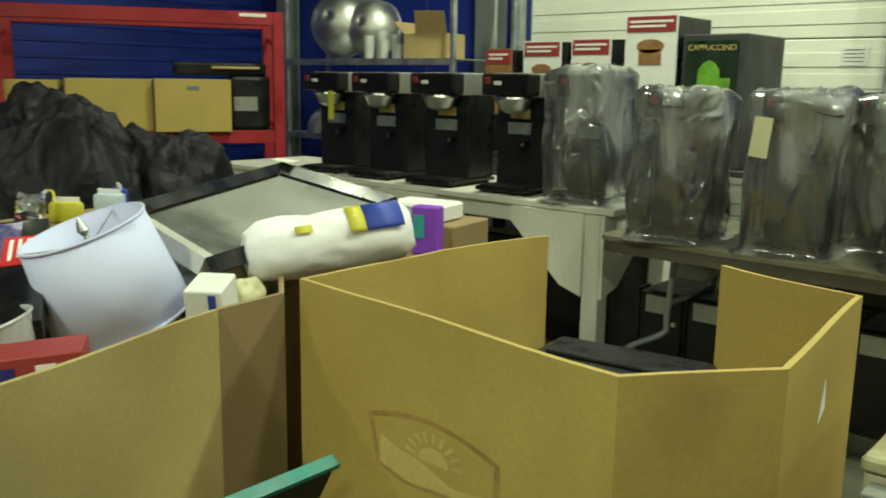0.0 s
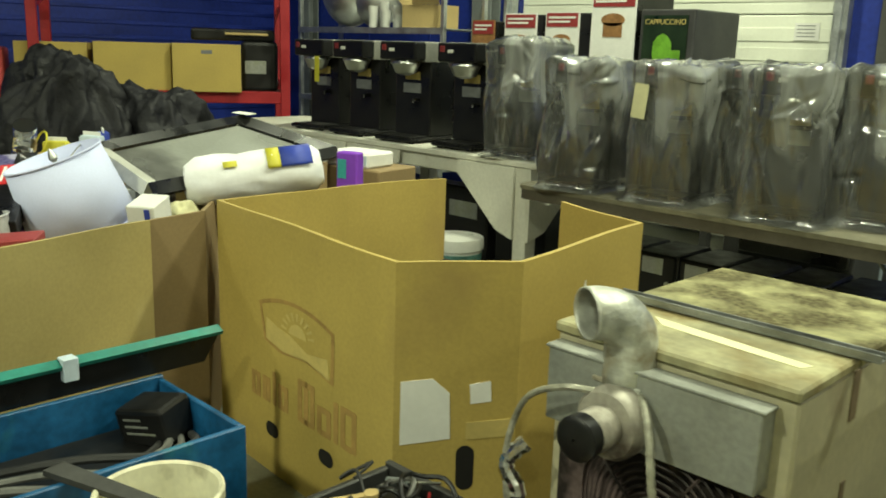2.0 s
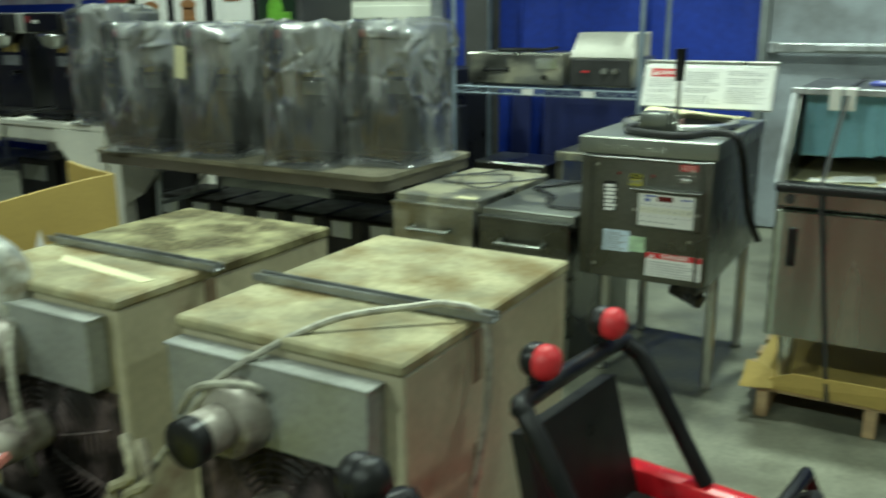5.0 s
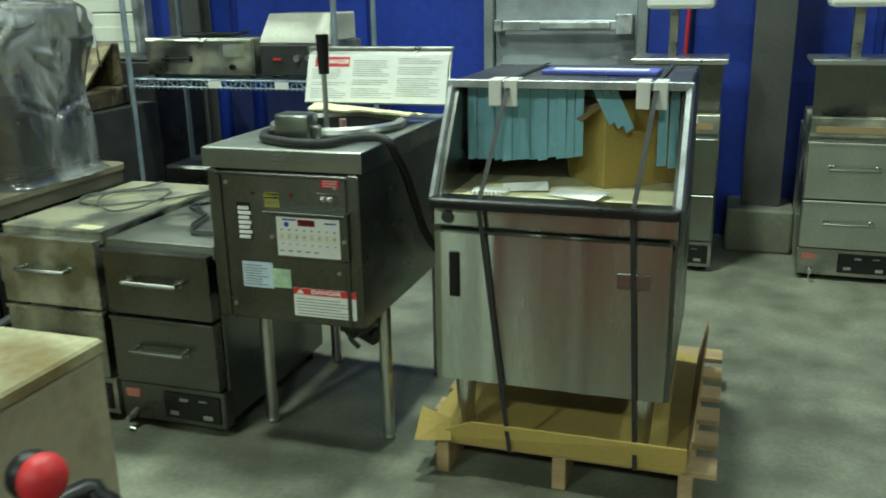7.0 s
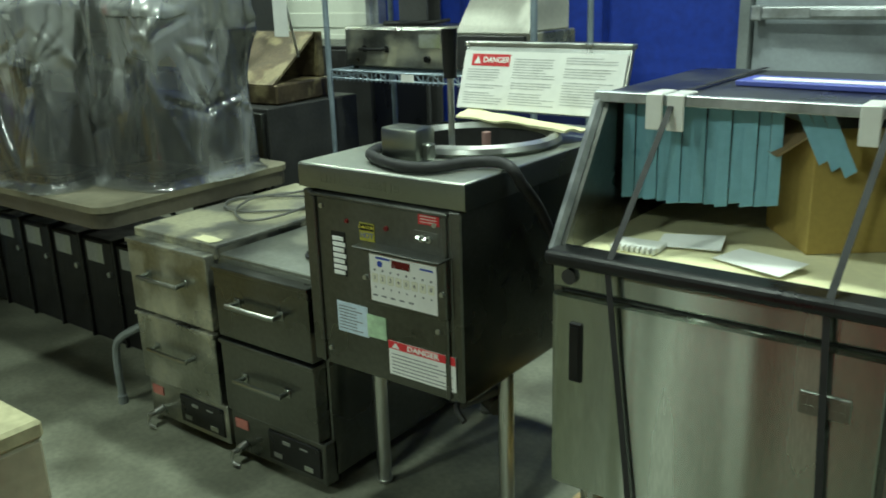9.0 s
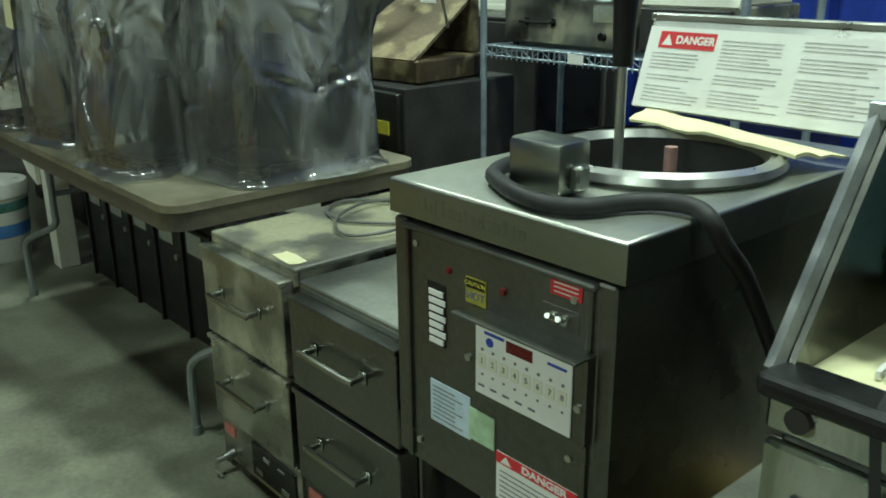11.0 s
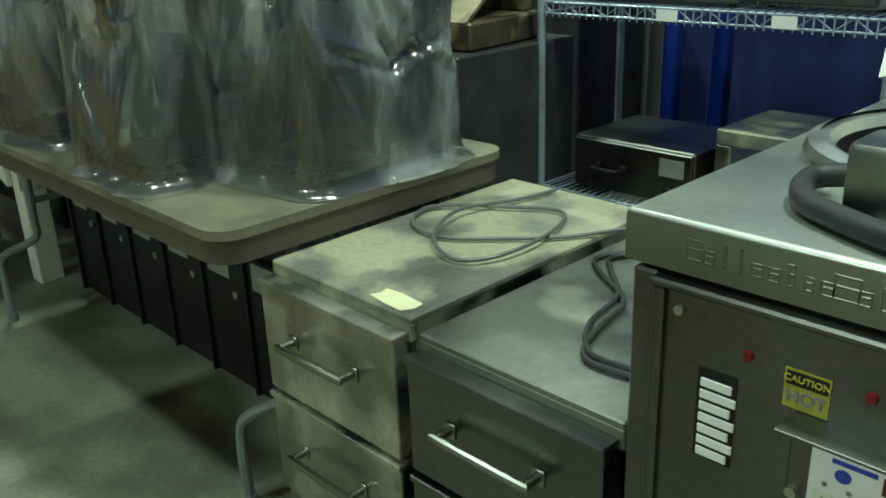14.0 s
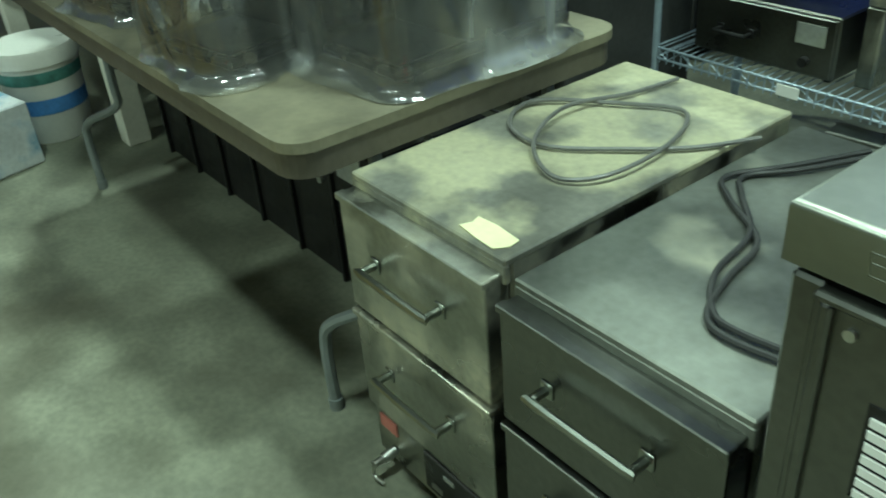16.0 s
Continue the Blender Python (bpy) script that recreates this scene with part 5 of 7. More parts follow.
# grey shelf with bowls and boxes
def post_shelf(name, m, w, d, h, levels, label, material, wire=False):
    o = thing(name, m, label, "shelf")
    for x in (0, w):
        for y in (0, d):
            bm = cyl(B(), (x, y, 0.02), (x, y, h), 0.014, seg=12) if wire else box(B(), x - 0.02, x + 0.02, y - 0.02, y + 0.02, 0, h, 0.003)
            if wire:
                cyl(bm, (x, y, 0), (x, y, 0.022), 0.02, 0.015, 12)
            part("post", bm, material, o, smooth=wire)
    for z in levels:
        if wire:
            bm = B()
            for y in (0, d):
                tube(bm, [(0, y, z), (w, y, z)], 0.004, 5, 1)
                tube(bm, [(0, y, z - 0.035), (w, y, z - 0.035)], 0.004, 5, 1)
                n = int(w / 0.05)
                tube(bm, [(w * i / n, y, z - (0.035 if i % 2 else 0.0)) for i in range(n + 1)], 0.003, 4, 1)
            for x in (0, w):
                tube(bm, [(x, 0, z), (x, d, z)], 0.004, 5, 1)
                tube(bm, [(x, 0, z - 0.035), (x, d, z - 0.035)], 0.004, 5, 1)
            for i in range(1, int(w / 0.027)):
                x = 0.027 * i
                tube(bm, [(x, -0.008, z - 0.045), (x, -0.006, z + 0.003), (x, d, z + 0.003)], 0.0024, 4, 1)
            tagged(part("wire_deck", bm, material, o), kind="stuff")
            for x in (w * 0.4, w * 0.72):
                part("shelf_tag", box(B(), x, x + 0.07, -0.014, -0.011, z - 0.035, z - 0.002), PAPER, o)
        else:
            bm = box(B(), -0.02, w + 0.02, -0.02, d + 0.02, z - 0.012, z, 0.003)
            box(bm, -0.02, w + 0.02, -0.024, -0.018, z - 0.05, z + 0.004, 0.002)
            part("deck", bm, material, o)
    return o


post_shelf("steel_shelf", pose(-5.9, 6.15, 0), 2.0, 0.5, 2.3, (0.35, 0.9, 1.55), "grey steel shelf holding aluminium domes and boxes", GALV)
ALU = mat("spun_aluminium", (0.66, 0.66, 0.62), 0.46, 1.0, var=0.15, scale=4)
def dome(m, r, label):
    bm = lathe(B(), [(r * 1.03, 0), (r, 0.0), (r * 0.97, r * 0.3), (r * 0.85, r * 0.6), (r * 0.6, r * 0.85), (r * 0.3, r * 0.97), (0.003, r)], seg=32)
    o = part("metal_dome", bm, ALU, None, smooth=True)
    o.matrix_basis = m
    mo = o.modifiers.new("wall", "SOLIDIFY")
    mo.thickness = 0.003
    return tagged(o, label, "dome", "aluminium domes")


AX = Vector((0.25, -0.93, 0.25)).to_track_quat("Z", "Y").to_matrix().to_4x4()
dome(Matrix.Translation((-5.5, 6.5, 1.86)) @ AX, 0.3, "round spun-aluminium dome standing on edge on the steel shelf")
dome(Matrix.Translation((-5.2, 6.58, 1.82)) @ AX, 0.26, "round spun-aluminium dome leaning behind another")
dome(pose(-5.5, 6.35, 0.905, 0, 0, 0), 0.24, "aluminium dome resting rim down on the lower shelf")
o = thing("shelf_box", pose(-4.3, 6.38, 1.551, 0, 0, 8), "open tan cardboard box with a raised flap", "box")
part("carton", box(B(), -0.2, 0.2, -0.15, 0.15, 0, 0.2, 0.003), CARD_PALE, o)
part("flap", slab(B(), [(-0.08, -0.16, 0.2), (0.22, -0.16, 0.2), (0.24, -0.24, 0.36), (-0.05, -0.22, 0.37)], 0.005), CARD_PALE, o)
part("flap", slab(B(), [(-0.2, -0.15, 0.2), (-0.2, 0.15, 0.2), (-0.3, 0.14, 0.3), (-0.3, -0.14, 0.3)], 0.005), CARD_PALE, o)
for i, (x, h) in enumerate(((-4.98, 0.2), (-4.88, 0.24), (-4.8, 0.16), (-4.7, 0.2), (-4.62, 0.12))):
    bm = lathe(B(), [(0.035, 0), (0.04, 0.01), (0.048, h - 0.01), (0.05, h), (0.04, h - 0.005)], seg=16)
    ob = part("cup", bm, WHITE_PLASTIC, None, smooth=True)
    ob.location = (x, 6.3 + 0.05 * (i % 2), 1.551)
    tagged(ob, "stack of white plastic parts on the steel shelf", "cup", "white cups on the shelf")

# red rack
RU, RV = Vector((0.5, 0.866, 0)), Vector((-0.866, 0.5, 0))
RM = Matrix(((RU.x, RV.x, 0, -5.9), (RU.y, RV.y, 0, 3.56), (0, 0, 1, 0), (0, 0, 0, 1)))
rack = thing("pallet_rack", RM, "red steel storage rack with cartons on its shelf", "rack")
for x in (-1.9, 0.0, 1.97):
    for y in (0, 0.62):
        bm = box(B(), x - 0.04, x + 0.04, y - 0.03, y + 0.03, 0, 1.87, 0.004)
        for k in range(12):
            box(bm, x - 0.012, x + 0.012, y - 0.032, y - 0.029, 0.2 + 0.14 * k, 0.24 + 0.14 * k, 0.001)
        part("post", bm, RED_PAINT, rack)
for a, b in ((-1.9, 0.0), (0.0, 1.97)):
    for y in (-0.0, 0.62):
        for z in (0.93, 1.82):
            part("beam", box(B(), a + 0.04, b - 0.04, y - 0.028, y + 0.028, z - 0.05, z + 0.05, 0.005), RED_PAINT, rack)
    part("deck", box(B(), a, b, 0.03, 0.59, 0.96, 0.972), DARK_STEEL, rack)
for x in (-1.9, 0.0, 1.97):
    bm = B()
    for z in (0.3, 0.95, 1.6):
        tube(bm, [(x, 0.02, z), (x, 0.6, z + 0.1)], 0.016, 6, 1)
    part("end_brace", bm, RED_PAINT, rack)
part("name_plate", box(B(), 1.68, 1.88, -0.032, -0.029, 1.83, 1.855, 0.001), PAPER, rack)
def carton(name, m, w, d, h, material, label, slot=False, group=""):
    o = thing(name, m, label, "box", group)
    part("carton", box(B(), 0, w, 0, d, 0, h, 0.004), material, o)
    if slot:
        part("hand_hole", box(B(), w * 0.42, w * 0.58, -0.003, 0.001, h - 0.08, h - 0.05, 0.001), INK, o)
    return o


carton("storage_carton", RM @ pose(1.05, -0.09, 0.973), 0.55, 0.5, 0.39, CARD, "tan cardboard carton with a hand hole on the red rack", True, "cartons on the rack")
carton("storage_carton", RM @ pose(0.44, -0.02, 0.973), 0.6, 0.5, 0.385, CARD, "tan cardboard carton on the red rack", False, "cartons on the rack")
carton("storage_carton", RM @ pose(-0.16, 0.05, 0.973), 0.55, 0.5, 0.37, CARD, "tan cardboard carton on the red rack", False, "cartons on the rack")
o = thing("equipment_case", RM @ pose(1.62, 0.12, 0.973), "black equipment with yellow trim on the red rack", "equipment")
part("body", box(B(), 0, 0.3, 0, 0.4, 0.0, 0.42, 0.03, 2), BLACK, o)
part("lid", box(B(), -0.42, 0.28, 0.05, 0.35, 0.42, 0.52, 0.02, 2), BLACK, o)
bm = box(B(), -0.14, 0.22, 0.0, 0.03, 0.47, 0.49, 0.004)
part("trim", bm, CARD_PALE, o)
part("trim", box(B(), 0.02, 0.2, -0.005, 0.0, 0.15, 0.26, 0.002), FURN_GREY, o)
o = thing("red_machine", RM @ pose(-0.72, 0.05, 0.973), "red plastic machine housing on the rack", "machine")
SALMON = mat("faded_red_plastic", (0.55, 0.09, 0.09), 0.5, var=0.2, scale=5)
part("body", box(B(), 0, 0.46, 0, 0.35, 0, 0.32, 0.03, 3), SALMON, o, smooth=True)
bm = box(B(), 0.02, 0.4, 0.02, 0.3, 0.32, 0.58, 0.05, 3)
part("upper_housing", bm, SALMON, o, smooth=True)
part("dial", cyl(B(), (0.28, 0.03, 0.42), (0.28, -0.01, 0.42), 0.05, seg=18), BLACK, o)
part("grip", box(B(), 0.1, 0.25, 0.0, 0.02, 0.5, 0.55, 0.006), BLACK, o)

# black tarpaulin heap
def heap(name, c, rx, ry, h, material, label, seed, bumps=0.3, nu=150, nv=80):
    bm = B()
    rings = []
    for j in range(nv + 1):
        u = j / nv
        ring = []
        for i in range(nu):
            a = 2 * math.pi * i / nu
            e = u * math.pi / 2
            p = Vector((math.cos(a) * math.cos(e) ** 0.6, math.sin(a) * math.cos(e) ** 0.6, math.sin(e) ** 0.8))
            sd = Vector((seed, 0.3 * seed, 0))
            q = 1 + bumps * noise.noise(p * 1.8 + sd) + 0.1 * noise.noise(p * 4.5 + sd) + 0.26 * (0.4 - abs(noise.noise(p * 3.2 + sd))) + 0.1 * (0.4 - abs(noise.noise(Vector((p.x * 7, p.y * 7, p.z * 3.5)) + sd))) + 0.02 * (0.5 - abs(noise.noise(p * 15 + sd)))
            ring.append(bm.verts.new((c[0] + rx * p.x * q, c[1] + ry * p.y * q, c[2] + max(0, h * p.z * (0.75 + 0.25 * q)))))
        rings.append(ring)
    for p, q in zip(rings, rings[1:]):
        for i in range(nu):
            bm.faces.new((p[i], p[(i + 1) % nu], q[(i + 1) % nu], q[i]))
    bm.faces.new(rings[-1])
    bm.faces.new(rings[0][::-1])
    ob = part(name, bm, material, None, smooth=False)
    for p in ob.data.polygons:
        p.use_smooth = True
    return tagged(ob, label, "heap")


TARP = mat("black_fabric", (0.008, 0.008, 0.011), 0.65, var=0.5, scale=8, fine=16, bump=0.5, depth=0.03, spec=0.35)
heap("black_tarpaulin", (-3.14, 2.66, 0), 0.36, 0.36, 1.27, TARP, "crumpled black tarpaulin over a tall heap", 2)
heap("black_tarpaulin", (-3.0, 3.06, 0), 0.36, 0.36, 1.1, TARP, "crumpled black fabric sagging beside the tall heap", 7)

# ---- bin of clutter ----
G2 = [(-0.87, 1.3), (-1.215, 2.15), (-1.18, 2.33), (-1.55, 2.62), (-2.25, 2.6), (-2.55, 2.05), (-2.3, 1.2), (-1.5, 0.85)]
# panels 1 and 2 use darker board: shade on the turned sides in colour
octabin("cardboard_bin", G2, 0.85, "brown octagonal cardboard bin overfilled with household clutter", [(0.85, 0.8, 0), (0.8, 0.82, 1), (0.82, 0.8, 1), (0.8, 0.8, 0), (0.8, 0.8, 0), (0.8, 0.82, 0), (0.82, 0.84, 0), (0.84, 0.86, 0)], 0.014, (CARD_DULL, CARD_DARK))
bm = prism(B(), [(x * 0.975 - 0.04, y * 0.97 + 0.05) for x, y in G2], 0.62, 0.68)
tagged(part("packed_clutter", bm, CARD_DARK), "flattened brown cardboard packed inside the bin", "cardboard", kind="stuff")
o = thing("lampshade", look((-1.53, 2.07, 0.735), (-1.42, 2.41, -0.265)) @ pose(0, 0, 0, 0, 0, 20), "white fabric drum lampshade with a wire spider, tipped on the clutter", "lampshade")
LINEN = mat("white_linen", (0.64, 0.68, 0.95), 0.8, var=0.06, scale=6, fine=150, bump=0.1)
sh = part("shade", lathe(B(), [(0.185, 0.0), (0.16, 0.27)], seg=48), LINEN, o, smooth=True)
mo = sh.modifiers.new("wall", "SOLIDIFY")
mo.thickness = 0.003
for r, z in ((0.186, 0.0), (0.161, 0.27)):
    bm = tube(B(), [(r * math.cos(2 * math.pi * k / 40), r * math.sin(2 * math.pi * k / 40), z) for k in range(41)], 0.004, 6, 1)
    part("rim", bm, LINEN, o, smooth=True)
for k in range(3):
    a = 2 * math.pi * k / 3
    part("spider_wire", tube(B(), [(0.02 * math.cos(a), 0.02 * math.sin(a), 0.225), (0.16 * math.cos(a), 0.16 * math.sin(a), 0.262)], 0.0025, 6, 1), STEEL, o)
part("spider_ring", tube(B(), [(0.02 * math.cos(2 * math.pi * k / 14), 0.02 * math.sin(2 * math.pi * k / 14), 0.225) for k in range(15)], 0.003, 6, 1), STEEL, o)
bm = lathe(B(), [(0.012, 0.225), (0.006, 0.25), (0.016, 0.265), (0.01, 0.285), (0.002, 0.3)], seg=12)
part("finial", bm, STEEL, o, smooth=True)

# framed tray lying on the heap
FQ = [Vector(p) for p in ((-1.4, 2.24, 0.9), (-1.78, 3.36, 0.93), (-2.1, 3.06, 1.06), (-1.8, 2.22, 1.0))]
o = thing("framed_screen", pose(0, 0, 0), "large dark-framed grey panel lying tilted on the clutter", "screen")
cen = sum(FQ, Vector()) / 4
# the dark patch in the grey is a reflection put in the colour
GREY_SCREEN = mat("grey_panel_with_reflection", (0.3, 0.31, 0.28), 0.35, var=0.15, scale=2, stain=(0.09, 0.09, 0.085), stain_scale=1.2, stain_edge=(0.5, 0.56))
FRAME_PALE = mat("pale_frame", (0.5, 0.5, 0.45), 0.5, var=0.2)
inner = [p + (cen - p) * 0.14 - Vector((0, 0, 0.035)) for p in FQ]
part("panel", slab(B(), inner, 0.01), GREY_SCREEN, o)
for i in range(4):
    a, b, ia, ib = FQ[i], FQ[(i + 1) % 4], inner[i] + Vector((0, 0, 0.012)), inner[(i + 1) % 4] + Vector((0, 0, 0.012))
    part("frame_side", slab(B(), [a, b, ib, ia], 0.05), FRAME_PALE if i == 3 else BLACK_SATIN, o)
carton("screen_support", pose(-2.0, 2.62, 0, 0, 0, 18), 0.45, 0.55, 0.86, CARD_DARK, "tall brown carton under the framed panel")

# white roll in plastic
a, b = Vector((-1.465, 2.44, 0.875)), Vector((-1.25, 2.83, 0.925))
RM2 = Matrix.Translation(a) @ (b - a).to_track_quat("Z", "Y").to_matrix().to_4x4()
o = thing("wrapped_roll", RM2, "white wrapped padding roll with a yellow and blue label", "roll")
L = (b - a).length
bm = B()
prof = [(0.02, -0.03), (0.065, -0.02), (0.086, 0.02), *[(0.092, 0.05 + (L - 0.1) * k / 14) for k in range(15)], (0.087, L), (0.065, L + 0.03), (0.02, L + 0.04), (0.001, L + 0.04)]
lathe(bm, prof, seg=64)
for v in bm.verts:
    v.co += noise.noise_vector(v.co * 9) * 0.009 + noise.noise_vector(v.co * 26) * 0.005
part("padding", bm, mat("white_padding", (0.88, 0.88, 0.9), 0.5, var=0.06, scale=8, bump=0.25), o, smooth=True)
def wrap_label(z0, z1, a0, a1, material):
    bm = B()
    n = 8
    r = 0.101
    va = [bm.verts.new((r * math.cos(a0 + (a1 - a0) * k / n), r * math.sin(a0 + (a1 - a0) * k / n), z0)) for k in range(n + 1)]
    vb = [bm.verts.new((r * math.cos(a0 + (a1 - a0) * k / n), r * math.sin(a0 + (a1 - a0) * k / n), z1)) for k in range(n + 1)]
    for k in range(n):
        bm.faces.new((va[k], va[k + 1], vb[k + 1], vb[k]))
    ob = part("label", bm, material, o, smooth=True)
    mo = ob.modifiers.new("wall", "SOLIDIFY")
    mo.thickness = 0.001


facing = RM2.to_3x3().inverted() @ Vector((0.5, -0.4, 0.77))
LA = math.atan2(facing.y, facing.x)
wrap_label(L - 0.12, L - 0.005, LA - 0.45, LA + 0.55, BLUE_INK)
wrap_label(L - 0.17, L - 0.121, LA - 0.45, LA + 0.55, YELLOW_LABEL)
wrap_label(0.12, 0.17, LA + 0.1, LA + 0.35, YELLOW_LABEL)

o = thing("tissue_box", pose(-1.33, 2.22, 0.69, 12, 0, 35), "white box with a blue stripe wedged in the clutter", "box")
part("carton", box(B(), -0.05, 0.05, -0.06, 0.06, 0, 0.17, 0.004), PAPER, o)
part("stripe", box(B(), 0.015, 0.035, -0.0615, -0.059, 0.02, 0.16), BLUE_INK, o)
o = thing("toy_box", pose(-1.43, 3.16, 0.0, 0, 0, 20), "purple and blue packaged toy on a stack behind the bin", "box")
PURPLE = mat("purple_card", (0.25, 0.06, 0.6), 0.45, var=0.1)
part("pack", box(B(), -0.05, 0.05, -0.03, 0.03, 0.78, 0.95, 0.006), PURPLE, o)
part("pack_window", box(B(), -0.04, 0.0, -0.034, -0.029, 0.84, 0.92), mat("teal_print", (0.05, 0.4, 0.4), 0.4), o)
part("carton", box(B(), -0.12, 0.12, -0.08, 0.12, 0, 0.78, 0.006), CARD_DARK, o)
o = thing("tissue_pack", pose(-1.72, 3.45, 0, 0, 0, 10), "white and blue packet on top of stacked cartons", "box")
part("carton", box(B(), -0.2, 0.2, -0.1, 0.18, 0, 0.84, 0.006), CARD_DARK, o)
part("pack", box(B(), -0.13, 0.13, -0.09, 0.1, 0.84, 0.91, 0.01), PAPER, o)
part("pack_band", box(B(), -0.02, 0.12, -0.0925, -0.088, 0.855, 0.9), BLUE_LABEL, o)
random.seed(21)
tone = [CARD_PALE, PAPER, BLUE_LABEL, RED_PAINT, DARK_STEEL, CREAM, BLUE_LABEL, CARD_DARK]
for i in range(16):
    x, y = -1.55 - 0.85 * random.random(), 1.15 + 1.25 * random.random()
    if (x + 1.45) ** 2 + (y - 1.95) ** 2 < 0.09:
        continue
    carton("small_package", pose(x, y, 0.681 + 0.03 * random.random(), random.uniform(-8, 8), random.uniform(-8, 8), random.uniform(0, 90)), 0.16 + 0.1 * random.random(), 0.1 + 0.1 * random.random(), 0.05 + 0.1 * random.random(), tone[i % 8], "small household package lying in the clutter bin", False, "packages in the clutter bin")

PURPLE_PRINT = mat("purple_white_print", (0.45, 0.43, 0.6), 0.5, var=0.3, scale=14, stain=(0.03, 0.02, 0.14), stain_scale=9, stain_edge=(0.42, 0.48))
NAVY = mat("dark_blue_card", (0.02, 0.02, 0.16), 0.45, var=0.2)
carton("prop_carton", pose(-2.2, 1.75, 0.68, 0, 0, -25), 0.3, 0.42, 0.2, CARD_DARK, "brown carton propping up the clutter in the bin")
gb = thing("game_box", pose(-1.78, 1.8, 0.845, 4, 12, -27), "flat dark box with purple print, tilted on the clutter", "box")
part("carton", box(B(), -0.34, 0.34, -0.17, 0.17, -0.03, 0.03, 0.003), BLACK_SATIN, gb)
part("print", box(B(), -0.32, -0.02, -0.12, 0.1, 0.03, 0.0315), PURPLE_PRINT, gb, "purple and white printed panel")
part("red_panel", box(B(), -0.2, 0.0, 0.06, 0.15, 0.0316, 0.033), RED_LABEL, gb)
for k in range(3):
    part("text_bar", box(B(), -0.18, -0.03 - 0.02 * k, 0.075 + 0.022 * k, 0.085 + 0.022 * k, 0.0331, 0.034), PAPER, gb)
for k in range(4):
    part("edge_bar", box(B(), -0.3 + 0.12 * k, -0.22 + 0.12 * k, -0.1715, -0.169, -0.014, 0.012), INK, gb)
o = thing("blue_box", pose(-1.72, 1.93, 0.682, 0, -6, 20), "dark blue cardboard box among the clutter", "box")
part("carton", box(B(), -0.13, 0.13, -0.09, 0.09, 0, 0.13, 0.004), NAVY, o)
part("flap", slab(B(), [(-0.12, -0.09, 0.132), (0.06, -0.09, 0.132), (0.05, 0.04, 0.165), (-0.1, 0.04, 0.165)], 0.003), CREAM, o)
o = thing("plastic_tub", pose(-1.45, 1.72, 0.69, 14, -10, 0), "frosted white plastic tub tipped in the clutter", "tub")
part("shell", lathe(B(), [(0.001, 0.0), (0.075, 0.0), (0.085, 0.02), (0.108, 0.12), (0.114, 0.122), (0.112, 0.128), (0.104, 0.122), (0.08, 0.02), (0.001, 0.012)], seg=36), mat("frosted_plastic", (0.6, 0.6, 0.6), 0.35, var=0.3, scale=9, stain=(0.3, 0.27, 0.25), stain_scale=9), o, smooth=True)
o = thing("red_game_box", pose(-1.27, 1.57, 0.715, 0, -4, 57), "red printed box with a white round mark", "box")
part("carton", box(B(), -0.2, 0.24, -0.04, 0.09, 0, 0.085, 0.003), POSTER_RED, o)
part("side_mark", cyl(B(), (-0.02, -0.0395, 0.05), (-0.02, -0.042, 0.05), 0.022, seg=18), PAPER, o)
for k in range(5):
    part("side_print", box(B(), -0.17 + 0.08 * k, -0.13 + 0.08 * k, -0.0425, -0.039, 0.035, 0.065), (BLUE_LABEL, CARD_INK_PALE, PAPER, NAVY, PAPER)[k], o)
tagged(part("rope_loop", tube(B(), [(-2.24 + 0.05 * math.cos(a), 2.2 + 0.02 * math.sin(a), 0.955 + 0.05 * math.sin(a)) for a in [0.6 * k for k in range(12)]], 0.004, 6, 3), YELLOW_LABEL, None, smooth=True), "loop of thin yellow rope on the clutter", "rope")
carton("prop_carton", pose(-2.4, 2.1, 0.68, 0, 0, 8), 0.32, 0.5, 0.22, CARD_DARK, "brown carton under the small packages in the bin")
for x, y, a, w, h, mt, lab in ((-2.16, 2.38, 25, 0.1, 0.09, BLUE_LABEL, "pale blue foil packet standing on a carton"), (-2.28, 2.48, -20, 0.09, 0.09, BLUE_INK, "small blue packet standing on a carton"), (-2.2, 2.25, 40, 0.1, 0.07, YELLOW_LABEL, "small yellow packet standing on a carton")):
    pk = thing("packet", pose(x, y, 0.901, 0, 0, a), lab, "packet", "packets on the clutter")
    bm = box(B(), -w / 2, w / 2, -0.025, 0.025, 0, h, 0.012, 2)
    for v in bm.verts:
        v.co += noise.noise_vector(v.co * 25) * 0.006
    part("wrapper", bm, mt, pk, smooth=True)
    part("seal", box(B(), -w / 2 + 0.006, w / 2 - 0.006, -0.003, 0.003, h - 0.012, h + 0.014, 0.001), PAPER, pk)
tagged(part("plastic_scrap", turned(tube(B(), [(0, 0, 0), (0.02, 0.01, 0.05), (-0.01, 0.03, 0.1), (0.02, 0.02, 0.15)], 0.035, 12, 7, ribs=0.25), pose(-2.08, 2.06, 0.9)), BAG, None), "crumpled scrap of clear plastic on the clutter", "plastic film")
heap("crumpled_paper", (-1.395, 2.36, 0.68), 0.05, 0.06, 0.14, CREAM, "crumpled cream paper between the lampshade and the roll", 12, 0.4, 40, 16)
tagged(part("paper_scrap", slab(B(), [(-2.12, 3.02, 1.068), (-2.04, 3.06, 1.062), (-2.07, 3.12, 1.064), (-2.15, 3.08, 1.07)], 0.002), PAPER), "white paper scrap on the corner of the framed panel", "paper")

